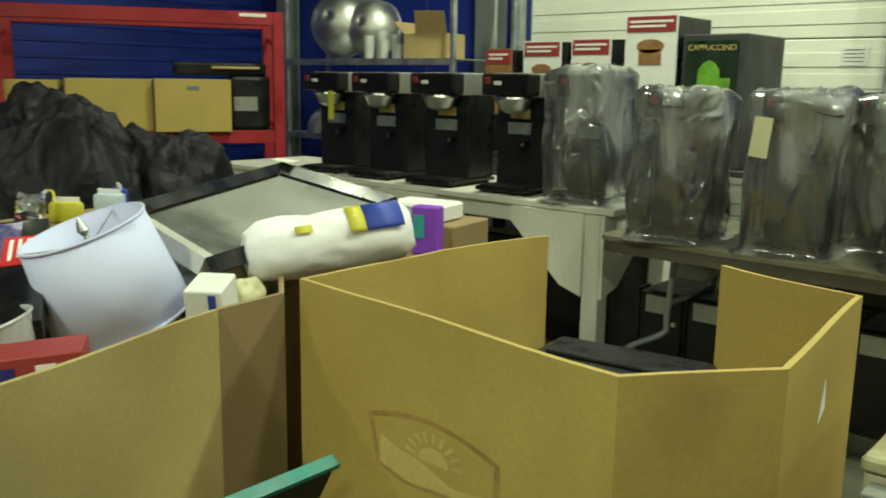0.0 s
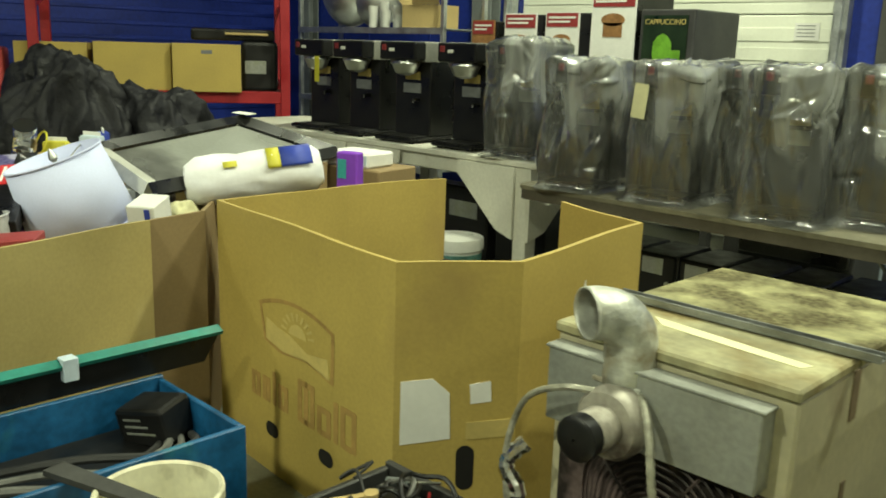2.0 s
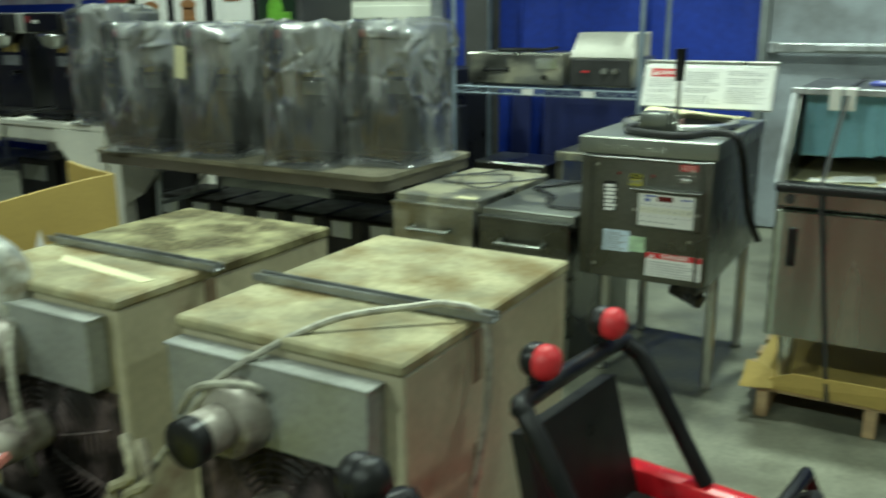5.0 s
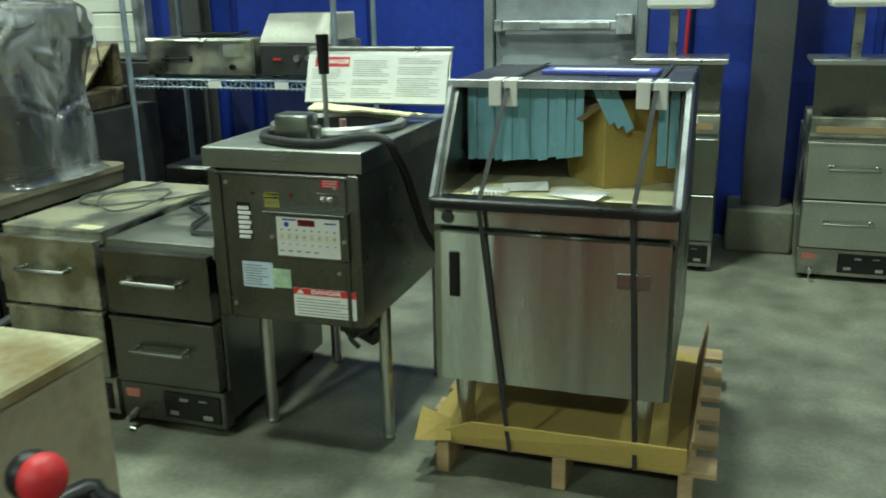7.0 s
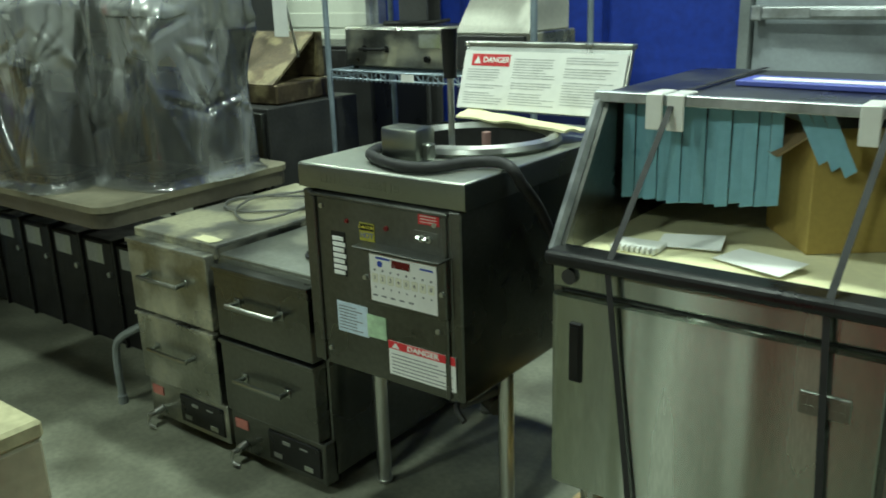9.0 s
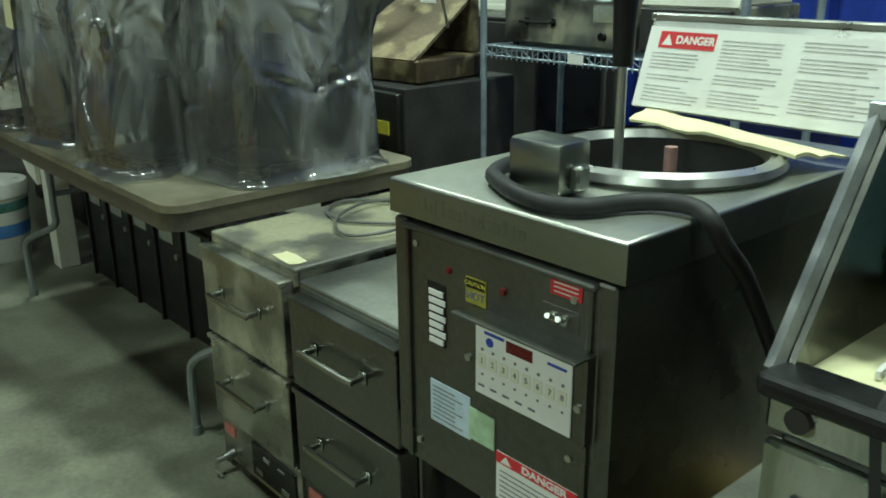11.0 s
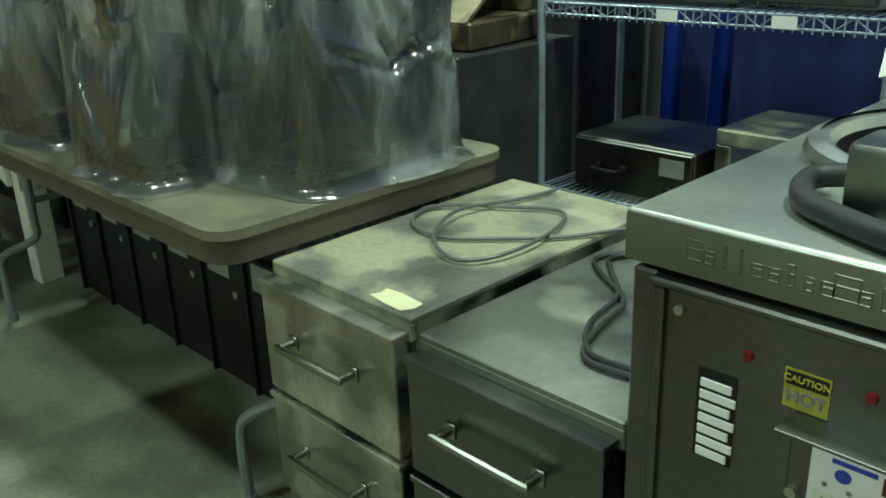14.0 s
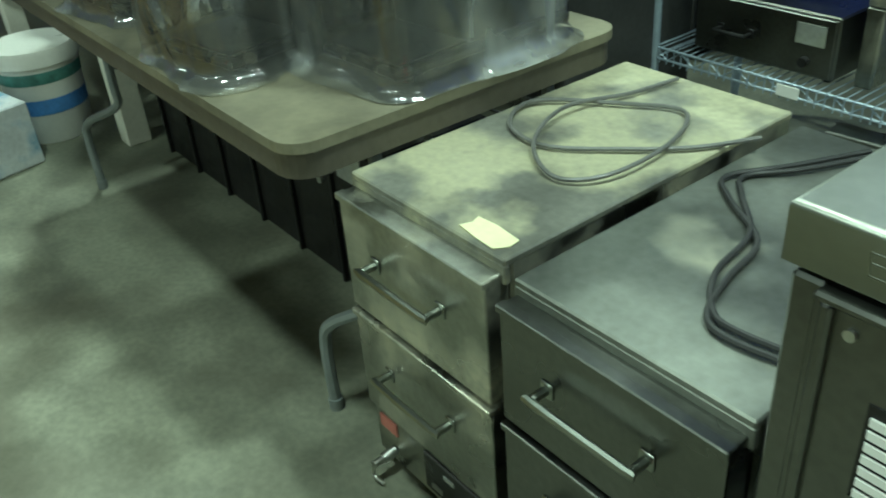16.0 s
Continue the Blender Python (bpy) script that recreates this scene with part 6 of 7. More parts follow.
# ---- printing and fittings on the large bin ----
def on_face(a, b, u, v, off=0.004):
    """A pose on the upright face from a to b: u along it, v up, facing out."""
    a, b = Vector((*a, 0)), Vector((*b, 0))
    d = (b - a).normalized()
    nrm = Vector((d.y, -d.x, 0))
    p = a + d * u + nrm * off + Vector((0, 0, v))
    return Matrix(((d.x, 0, nrm.x, p.x), (d.y, 0, nrm.y, p.y), (0, 1, 0, p.z), (0, 0, 0, 1)))


GA, GB, GC = (-1.16, 2.365), (-0.167, 2.29), (0.052, 2.535)
def decal(name, bm, m, material, label=""):
    return part(name, turned(bm, m), material, gay, label)


LG = (0.5, 0.575)
FM = on_face(GA, GB, 0, -0.062, 0.0006) @ Matrix.Translation((LG[0], LG[1], 0)) @ Matrix.Diagonal((1.4, 1.05, 1, 1)) @ Matrix.Translation((-LG[0], -LG[1], 0))
def shield(w, h):
    pts = []
    for k in range(13):
        t = -1 + 2 * k / 12
        pts.append((LG[0] + w * t, LG[1] + h * (0.62 + 0.38 * (1 - t * t))))
    pts += [(LG[0] + w * 0.98, LG[1] - h * 0.9), (LG[0] + w * 0.3, LG[1] - h * 0.62), (LG[0] - w * 0.4, LG[1] - h * 0.75), (LG[0] - w * 0.86, LG[1] - h * 0.55)]
    return pts[::-1]
def plate(pts, z=0.0006):
    return prism(B(), pts, 0, z)
outer, inn = shield(0.155, 0.1), shield(0.143, 0.088)
bm = B()
lo = [[bm.verts.new((x, y, 0.0006)) for x, y in q] for q in (outer, inn)]
for i in range(len(outer)):
    j = (i + 1) % len(outer)
    bm.faces.new((lo[0][i], lo[0][j], lo[1][j], lo[1][i]))
bmesh.ops.recalc_face_normals(bm, faces=bm.faces)
decal("printed_border", bm, FM, CARD_INK)
hill = [(LG[0] - 0.125, LG[1] - 0.048), (LG[0] - 0.05, LG[1] - 0.066), (LG[0] + 0.05, LG[1] - 0.06), (LG[0] + 0.135, LG[1] - 0.082), (LG[0] + 0.13, LG[1] - 0.02), (LG[0] + 0.05, LG[1] - 0.035), (LG[0] - 0.02, LG[1] - 0.005), (LG[0] - 0.07, LG[1] + 0.002), (LG[0] - 0.122, LG[1] + 0.02)]
decal("printed_hill", plate(hill), FM, CARD_INK_PALE)
sun = [(LG[0] + 0.01 + 0.036 * math.cos(a), LG[1] + 0.002 + 0.036 * math.sin(a)) for a in [math.pi * k / 10 for k in range(11)]]
decal("printed_sun", plate(sun), FM, CARD_INK_PALE)
bm = B()
for k in range(9):
    a = math.pi * (k + 0.5) / 9
    c, s = math.cos(a), math.sin(a)
    x, y = LG[0] + 0.01, LG[1] + 0.004
    q = [(x + 0.044 * c - 0.003 * s, y + 0.044 * s + 0.003 * c), (x + 0.044 * c + 0.003 * s, y + 0.044 * s - 0.003 * c), (x + 0.068 * c + 0.005 * s, y + 0.068 * s - 0.005 * c), (x + 0.068 * c - 0.005 * s, y + 0.068 * s + 0.005 * c)]
    vs = [bm.verts.new((*p, 0.0006)) for p in q]
    bm.faces.new(vs)
bmesh.ops.recalc_face_normals(bm, faces=bm.faces)
decal("printed_rays", bm, FM, CARD_INK_PALE)
# plain upright bars in place of the printed trade name
NM = on_face(GA, GB, 0, 0, 0.0006)
x = 0.225
for w, h, n in ((0.058, 0.085, 2), (0.05, 0.085, 2), (0.02, 0.115, 1), (0.062, 0.085, 2), (0.03, 0, 0), (0.095, 0.14, 3), (0.075, 0.09, 2), (0.022, 0.13, 1), (0.08, 0.13, 2)):
    for k in range(n):
        bx = x + (w - 0.024) * (k / max(1, n - 1))
        decal("printed_bar", plate([(bx, 0.247), (bx + 0.02, 0.243), (bx + 0.024, 0.25), (bx + 0.024, 0.24 + h), (bx + 0.019, 0.245 + h), (bx, 0.243 + h)]), NM, CARD_INK)
    if n > 1:
        for y in (0.243, 0.226 + h):
            decal("printed_bar", plate([(x + 0.024, y), (x + w - 0.024, y), (x + w - 0.024, y + 0.019), (x + 0.024, y + 0.019)]), NM, CARD_INK)
    x += w + 0.014
HOLE = mat("dark_hole", (0.008, 0.007, 0.005), 0.9, var=0.2)
def oval(w, h, n=22):
    r = min(w, h) / 2
    out = []
    for k in range(n):
        a = 2 * math.pi * k / n
        out.append((r * math.cos(a) + math.copysign((w - 2 * r) / 2, math.cos(a)), r * math.sin(a) + math.copysign((h - 2 * r) / 2, math.sin(a))))
    return out
for u, v in ((0.355, 0.155), (0.672, 0.178)):
    decal("hand_hole", plate(oval(0.078, 0.05)), on_face(GA, GB, u, v, 0.001), HOLE)
decal("hand_hole", plate(oval(0.05, 0.13)), on_face(GB, GC, 0.195, 0.28, 0.001), HOLE)
decal("white_sheet", plate([(0, 0), (0.135, 0.02), (0.13, 0.15), (0.085, 0.19), (0, 0.18)], 0.002), on_face(GB, GC, 0.018, 0.345, 0.0006), PAPER, "white paper sheet taped on the bin")
decal("white_sticker", plate([(0, 0), (0.055, 0.008), (0.052, 0.065), (-0.004, 0.055)], 0.002), on_face(GB, GC, 0.205, 0.465, 0.0006), PAPER)
decal("cream_sticker", plate([(0, 0), (0.12, 0.012), (0.12, 0.062), (0, 0.05)], 0.002), on_face(GB, GC, 0.195, 0.362, 0.0006), CARD_INK_PALE)
decal("paper_tag", plate([(0, 0), (0.05, 0.02), (0.035, 0.09)], 0.002), on_face(GC, (-0.005, 3.18), 0.28, 0.66, 0.0006), PAPER)
# things inside the large bin
o = thing("black_case", pose(-0.6, 3.02, 0.05, 0, 0, 8), "black plastic equipment case inside the cardboard bin", "case")
part("lower", box(B(), -0.25, 0.25, -0.2, 0.2, 0, 0.38, 0.02), BLACK, o)
part("lid", box(B(), -0.255, 0.255, -0.205, 0.205, 0.382, 0.55, 0.03, 2), BLACK_SATIN, o)
for x in (-0.14, 0.14):
    part("latch", box(B(), x - 0.03, x + 0.03, -0.218, -0.2, 0.34, 0.43, 0.005), DARK_STEEL, o)
part("lid_rib", box(B(), -0.2, 0.2, -0.02, 0.02, 0.55, 0.562, 0.004), BLACK, o)
o = thing("grey_tote", pose(-0.9, 2.62, 0.05, 0, 0, -8), "grey plastic tote inside the cardboard bin", "tote")
part("shell", box(B(), -0.2, 0.2, -0.12, 0.2, 0, 0.53, 0.015), GREY_PAINT, o)
part("lid", box(B(), -0.21, 0.21, -0.13, 0.21, 0.53, 0.55, 0.006), FURN_GREY, o)
part("bin_floor", prism(B(), [(-1.14, 2.4), (-0.18, 2.32), (0.03, 2.54), (-0.02, 3.16), (-0.43, 3.29), (-1.07, 3.35), (-1.15, 2.92)], 0.004, 0.05), CARD, gay)

# ---- foreground clutter ----
TEAL = mat("teal_painted_steel", (0.008, 0.1, 0.25), 0.45, var=0.5, scale=5, fine=40, stain=(0.05, 0.26, 0.28), stain_scale=4, stain_edge=(0.55, 0.7))
TEAL_EDGE = mat("green_painted_edge", (0.012, 0.2, 0.16), 0.5, var=0.3, scale=8)
ch = thing("tool_chest", pose(-0.33, 1.94, 0, 0, 0, 90), "worn teal steel tool chest, open, full of cables", "chest")
# local x runs along the front, local y to the back
part("front", box(B(), -0.9, 0.0, -0.004, 0.012, 0.0, 0.45, 0.003), TEAL, ch)
part("back", box(B(), -0.9, 0.0, 0.42, 0.436, 0.0, 0.46, 0.003), TEAL, ch)
part("side", box(B(), -0.016, 0.0, 0.012, 0.42, 0.0, 0.45, 0.003), TEAL, ch)
part("side", box(B(), -0.9, -0.884, 0.012, 0.42, 0.0, 0.45, 0.003), TEAL, ch)
part("bottom", box(B(), -0.884, -0.016, 0.012, 0.42, 0.0, 0.02), DARK_STEEL, ch)
lid = part("lid", slab(B(), [(-0.9, 0.44, 0.462), (0.14, 0.44, 0.462), (0.19, 0.425, 0.555), (-0.9, 0.425, 0.555)], 0.012), BLACK_SATIN, ch, "dark underside of the open lid")
part("lid_edge", slab(B(), [(-0.9, 0.413, 0.553), (0.19, 0.413, 0.553), (0.19, 0.443, 0.566), (-0.9, 0.443, 0.566)], 0.012), TEAL_EDGE, lid)
part("tape", box(B(), -0.28, -0.24, 0.408, 0.448, 0.51, 0.572, 0.002), BLUE_LABEL, lid, "scrap of pale blue tape")
# solid black block: shade inside the chest put in as colour
part("dark_fill", box(B(), -0.88, -0.02, 0.02, 0.415, 0.02, 0.34), BLACK, ch)
o = thing("battery_charger", pose(-0.62, 1.86, 0.34, 8, -10, 20), "black charger lying in the tool chest", "charger")
part("body", box(B(), -0.08, 0.08, -0.06, 0.06, 0, 0.11, 0.012, 2), BLACK, o)
bm = B()
for k in range(3):
    box(bm, -0.05, 0.05 - 0.02 * k, -0.0615, -0.059, 0.04 + 0.02 * k, 0.046 + 0.02 * k)
part("label_lines", bm, FURN_GREY, o)
random.seed(5)
for i in range(4):
    y0 = 1.2 + 0.08 * i
    pts = [(-0.68 + 0.05 * math.sin(i), y0, 0.35), (-0.5, y0 + 0.15, 0.37 + 0.012 * i), (-0.4, y0 + 0.3, 0.37 + 0.012 * i), (-0.42, y0 + 0.5 - 0.03 * i, 0.4), (-0.55, y0 + 0.62 - 0.05 * i, 0.36)]
    tagged(part("cable", tube(B(), pts, 0.009 + 0.002 * (i % 2), 7, 6), CABLE_GREY if i % 3 else RUBBER, None, smooth=True), "loop of grey cable in the tool chest", "cable", "cables in the chest")
o = thing("plastic_bucket", pose(-0.178, 1.63, 0) @ Matrix.Diagonal((1, 1, 1.2, 1)), "white plastic bucket with a ribbed rim and dark tools", "bucket")
bm = lathe(B(), [(0.11, 0.0), (0.113, 0.005), (0.128, 0.3), (0.134, 0.302), (0.134, 0.318), (0.129, 0.32), (0.13, 0.345), (0.137, 0.347), (0.137, 0.372), (0.131, 0.375), (0.125, 0.37), (0.108, 0.01), (0.001, 0.008)], seg=36)
part("shell", bm, mat("aged_white_plastic", (0.74, 0.71, 0.52), 0.45, var=0.15, scale=6, stain=(0.4, 0.37, 0.25), stain_scale=9, stain_edge=(0.58, 0.7)), o, smooth=True)
part("saw", slab(B(), [(-0.2, -0.12, 0.385), (0.1, 0.05, 0.33), (0.11, 0.02, 0.33), (-0.19, -0.17, 0.385)], 0.012), DARK_STEEL, o, "rusty tool laid across the rim")
part("bail", tube(B(), [(-0.137, 0, 0.35), (-0.18, -0.08, 0.3), (-0.16, -0.15, 0.25)], 0.003, 6, 5), STEEL, o)
part("scrap", ball(B(), (0.04, 0.02, 0.3), 0.06, (1, 1, 0.6)), ALU, o)

tbn = thing("tool_bin", pose(0.0, 0.0, 0), "grey bin with a worn red rim, heaped with hand tools", "bin")
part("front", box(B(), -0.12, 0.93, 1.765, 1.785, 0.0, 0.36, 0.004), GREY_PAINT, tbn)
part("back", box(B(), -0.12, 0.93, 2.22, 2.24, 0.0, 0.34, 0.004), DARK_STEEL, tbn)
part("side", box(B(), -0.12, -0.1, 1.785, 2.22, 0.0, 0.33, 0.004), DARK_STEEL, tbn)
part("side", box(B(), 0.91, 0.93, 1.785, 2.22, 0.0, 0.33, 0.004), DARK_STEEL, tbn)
part("rim", box(B(), 0.06, 0.95, 1.75, 1.795, 0.36, 0.4, 0.008, 2), mat("scuffed_red_rim", (0.3, 0.06, 0.03), 0.6, var=0.4, scale=9, stain=(0.2, 0.15, 0.08), stain_scale=8), tbn, "worn red rim bar")
# solid black block fills the bin up to the tools
part("dark_fill", box(B(), -0.1, 0.91, 1.785, 2.22, 0.0, 0.3), BLACK, tbn)
part("bar", tube(B(), [(0.1, 1.83, 0.4), (0.75, 1.86, 0.4)], 0.03, 10, 1), mat("old_brown_tube", (0.22, 0.17, 0.09), 0.6, var=0.4), tbn)
tagged(part("dark_crate", turned(box(B(), -0.04, 0.34, -0.09, 0.09, 0, 0.3, 0.01), pose(0.05, 1.45, 0, 0, 0, 75)), BLACK), "black plastic crate under the tool box", "crate")
o = thing("tool_box", pose(0.05, 1.45, 0.302, 0, 0, 75), "black plastic tool box with yellow latches", "tool box")
part("body", box(B(), -0.02, 0.34, -0.08, 0.08, 0, 0.11, 0.012, 2), BLACK, o)
for x in (0.03, 0.22):
    part("latch", box(B(), x, x + 0.045, -0.088, -0.076, 0.05, 0.112, 0.006), YELLOW_PLASTIC, o)
part("lid_stripe", box(B(), 0.06, 0.22, 0.0, 0.03, 0.11, 0.116, 0.002), YELLOW_PLASTIC, o)
random.seed(31)
METALS = [STEEL_WORN, DARK_STEEL, BLACK, CARD_DARK, STEEL_WORN, GREY_PAINT, RED_PAINT, CARD_PALE]
for i in range(34):
    x, y = random.uniform(-0.05, 0.86), random.uniform(1.85, 2.18)
    a, tilt, L = random.uniform(0, 180), random.uniform(-18, 18), random.uniform(0.1, 0.24)
    z = 0.315 + random.uniform(0, 0.06)
    m = pose(x, y, z, 0, tilt, a)
    o = thing("hand_tool", m, "worn hand tool in the heaped bin", "tool", "hand tools in the bin")
    k = i % 3
    if k == 0:
        bm = tube(B(), [(-L / 2, 0, 0), (-L * 0.1, 0.004, 0), (0, 0, 0)], 0.007, 7, 2)
        box(bm, -0.005, L / 2, -0.004, 0.004, -0.003, 0.003, 0.001)
        part("shaft", bm, METALS[i % 8], o)
        part("grip", cyl(B(), (-L / 2, 0, 0), (-L * 0.1, 0, 0), 0.012, 0.01, 8), METALS[(i * 3 + 1) % 8], o)
    elif k == 1:
        bm = box(B(), -L / 2, L / 2, -0.009, 0.009, -0.004, 0.004, 0.002)
        cyl(bm, (L / 2, 0, -0.006), (L / 2, 0, 0.006), 0.018, seg=10)
        cyl(bm, (-L / 2, 0, -0.006), (-L / 2, 0, 0.006), 0.015, seg=10)
        part("wrench", bm, METALS[i % 8], o)
    else:
        bm = B()
        r = random.uniform(0.05, 0.09)
        tube(bm, [(r * math.cos(t), r * math.sin(t) * 0.8, 0.02 + 0.012 * math.sin(3 * t)) for t in [0.7 * q for q in range(15)]], 0.006, 6, 3)
        part("coil", bm, (RUBBER, BLACK, CARD_DARK)[i % 3 - 1], o, smooth=True)
random.seed(77)
for i in range(14):
    x, y, z = random.uniform(-0.05, 0.85), random.uniform(1.86, 2.17), 0.34 + random.uniform(0, 0.05)
    pts = [(x, y, z)]
    for k in range(6):
        x, y, z = x + random.uniform(-0.11, 0.11), min(2.2, max(1.83, y + random.uniform(-0.09, 0.09))), 0.345 + random.uniform(0, 0.085)
        pts.append((min(0.88, max(-0.07, x)), y, z))
    tagged(part("tangled_cable", tube(B(), pts, random.uniform(0.004, 0.008), 6, 6), (RUBBER, BLACK, CARD_DARK, CABLE_GREY)[i % 4], None, smooth=True), "loose tangled cable lying over the tools", "cable", "cables in the tool bin")
o = thing("magazine", pose(0.62, 2.12, 0.4, 10, -6, 15), "glossy printed magazine lying on the tools", "magazine")
part("cover", slab(B(), [(-0.12, -0.07, 0), (0.13, -0.05, 0.01), (0.13, 0.08, 0.02), (-0.1, 0.07, 0.005)], 0.004), BLUE_LABEL, o)
part("edge", box(B(), 0.115, 0.132, -0.05, 0.08, 0.008, 0.024), FADED_RED, o)
o = thing("yellow_sponge", pose(0.5, 2.17, 0.38, 0, 10, 30), "yellow block among the tools", "sponge")
part("block", box(B(), -0.05, 0.05, -0.03, 0.03, 0, 0.05, 0.006), CARD_PALE, o)
yc = thing("yellow_case", pose(1.0, 1.93, 0.0, 0, 0, 6), "bright yellow and black plastic power tool case standing on the floor", "case")
part("shell", box(B(), -0.19, 0.24, -0.06, 0.06, 0.02, 0.45, 0.03, 3), YELLOW_PLASTIC, yc, smooth=True)
part("inset", box(B(), -0.15, -0.04, -0.066, 0.064, 0.16, 0.4, 0.015, 2), BLACK, yc)
part("latch", box(B(), -0.1, -0.03, -0.03, 0.03, 0.45, 0.475, 0.01, 2), STEEL, yc)
part("stud", cyl(B(), (0.08, 0.0, 0.45), (0.08, 0.0, 0.457), 0.02, seg=14), YELLOW_PLASTIC, yc)
part("foot", box(B(), -0.15, 0.2, -0.05, 0.05, 0, 0.021), BLACK, yc)
# clear plastic scrap by the furnace
o = tagged(part("plastic_wrap", tube(B(), [(0.2, 2.4, 0.45), (0.17, 2.36, 0.4), (0.21, 2.36, 0.34), (0.22, 2.35, 0.27), (0.27, 2.34, 0.19)], 0.02, 10, 6, ribs=0.12), BAG, None), "twisted scrap of clear plastic film", "plastic film")
o.data.polygons[0].use_smooth = True

# toy cars
def toy_car(m, body_mat, lamp_mat, label, lamps=(-0.13, 0.13)):
    o = thing("toy_car", m, label, "toy car", "ride-on toy cars")
    # local +x is ahead
    bm = box(B(), -0.14, 0.72, -0.24, 0.24, 0.14, 0.34, 0.04, 3)
    part("body", bm, body_mat, o, smooth=True)
    for y in (-0.215, 0.215):
        part("side_panel", box(B(), -0.1, 0.34, y - 0.03, y + 0.03, 0.33, 0.44, 0.02, 2), body_mat, o, smooth=True)
    part("bonnet", box(B(), 0.36, 0.72, -0.22, 0.22, 0.33, 0.43, 0.03, 3), body_mat, o, smooth=True)
    part("seat", box(B(), 0.0, 0.3, -0.18, 0.18, 0.34, 0.4, 0.02, 2), BLACK, o, smooth=True)
    part("backrest", slab(B(), [(0.07, -0.185, 0.37), (0.07, 0.185, 0.37), (0.0, 0.175, 0.65), (0.0, -0.175, 0.65)], 0.035), BLACK, o)
    bm = tube(B(), [(0.2, -0.215, 0.44), (0.06, -0.215, 0.66), (0.02, -0.205, 0.705), (0.0, -0.17, 0.72), (0.0, 0.17, 0.72), (0.02, 0.205, 0.705), (0.06, 0.215, 0.66), (0.2, 0.215, 0.44)], 0.019, 10, 4)
    part("roll_bar", bm, BLACK, o, "black plastic roll bar", smooth=True)
    for y in lamps:
        bm = ball(B(), (-0.012, y, 0.78), 0.034, (0.8, 1, 1))
        cyl(bm, (-0.01, y, 0.73), (-0.01, y, 0.76), 0.014, seg=8)
        lp = part("spot_lamp", bm, BLACK_SATIN, o, smooth=True)
        part("lens", ball(B(), (0.012, y, 0.78), 0.035, (0.85, 1, 1)), lamp_mat, lp, smooth=True)
    bm = tube(B(), [(0.52, 0.0, 0.43), (0.42, 0.0, 0.52)], 0.014, 8, 1)
    st = part("steering_column", bm, BLACK, o)
    c, ax = Vector((0.41, 0, 0.53)), Vector((-0.74, 0, 0.67))
    s = Vector((0, 1, 0))
    u = ax.cross(s)
    part("steering_wheel", tube(B(), [c + 0.085 * (s * math.cos(t) + u * math.sin(t)) for t in [2 * math.pi * k / 24 for k in range(25)]], 0.012, 8, 1), BLACK, st, smooth=True)
    part("wheel_hub", ball(B(), c, 0.04, (0.7, 1, 0.7)), BLACK_SATIN, st, smooth=True)
    bm = tube(B(), [(0.44, -0.22, 0.43), (0.4, -0.2, 0.54), (0.4, 0.2, 0.54), (0.44, 0.22, 0.43)], 0.014, 8, 1)
    part("windscreen_frame", bm, BLACK, o)
    for x in (0.0, 0.56):
        for y in (-0.25, 0.25):
            bm = lathe(B(), [(0.03, -0.045), (0.1, -0.045), (0.118, -0.03), (0.118, 0.03), (0.1, 0.045), (0.03, 0.045)], seg=24, m=pose(x, y, 0.119, 90))
            w = part("wheel", bm, BLACK, o, smooth=True)
            part("rim", cyl(B(), (x, y - 0.047, 0.119), (x, y + 0.047, 0.119), 0.06, seg=18), GREY_PAINT, w)
    bm = slab(B(), [(-0.02, -0.2475, 0.36), (0.18, -0.2475, 0.36), (0.18, -0.2475, 0.4), (-0.02, -0.2475, 0.4)], 0.003)
    part("side_decal", bm, PAPER, o)
    return o


toy_car(pose(1.885, 2.69, 0, 0, 0, -8), RED_PLASTIC, RED_LABEL, "red ride-on toy car with black roll bar and red lamps")
toy_car(pose(1.8, 1.93, 0, 0, 0, -12), BLACK_SATIN, BLACK_SATIN, "black ride-on toy car with a roll bar", (0.13,))

# ---- wire shelf and equipment on it ----
POSTGREY = mat("blue_grey_coated_wire", (0.3, 0.36, 0.42), 0.4, 0.4, var=0.2, scale=10)
post_shelf("wire_shelf", pose(-0.1, 5.72, 0), 1.12, 0.46, 2.0, (0.36, 0.99, 1.56), "blue-grey wire shelving unit loaded with kitchen equipment", POSTGREY, True)
def counter_unit(name, m, w, d, h, label, material=STEEL_WORN, handle=True, knobs=0):
    o = thing(name, m, label, "kitchen appliance", "appliances on the wire shelf")
    part("body", box(B(), 0, w, 0.01, d, 0.012, h, 0.005), material, o)
    part("front", box(B(), 0.006, w - 0.006, 0.0, 0.011, 0.018, h - 0.008, 0.003), material, o)
    if handle:
        hd = handle_bar(w * 0.22, o, BLACK)
        hd.location = (w * 0.32, 0, h * 0.5)
    for k in range(knobs):
        part("knob", cyl(B(), (w * 0.82, 0, h * (0.3 + 0.35 * k)), (w * 0.82, -0.018, h * (0.3 + 0.35 * k)), 0.014, seg=12), BLACK, o)
    part("label", box(B(), w * 0.74, w * 0.93, -0.003, 0.0, h * 0.55, h * 0.85), FURN_GREY, o)
    for x in (0.03, w - 0.03):
        for y in (0.04, d - 0.04):
            part("foot", cyl(B(), (x, y, 0), (x, y, 0.013), 0.012, seg=8), RUBBER, o)
    return o


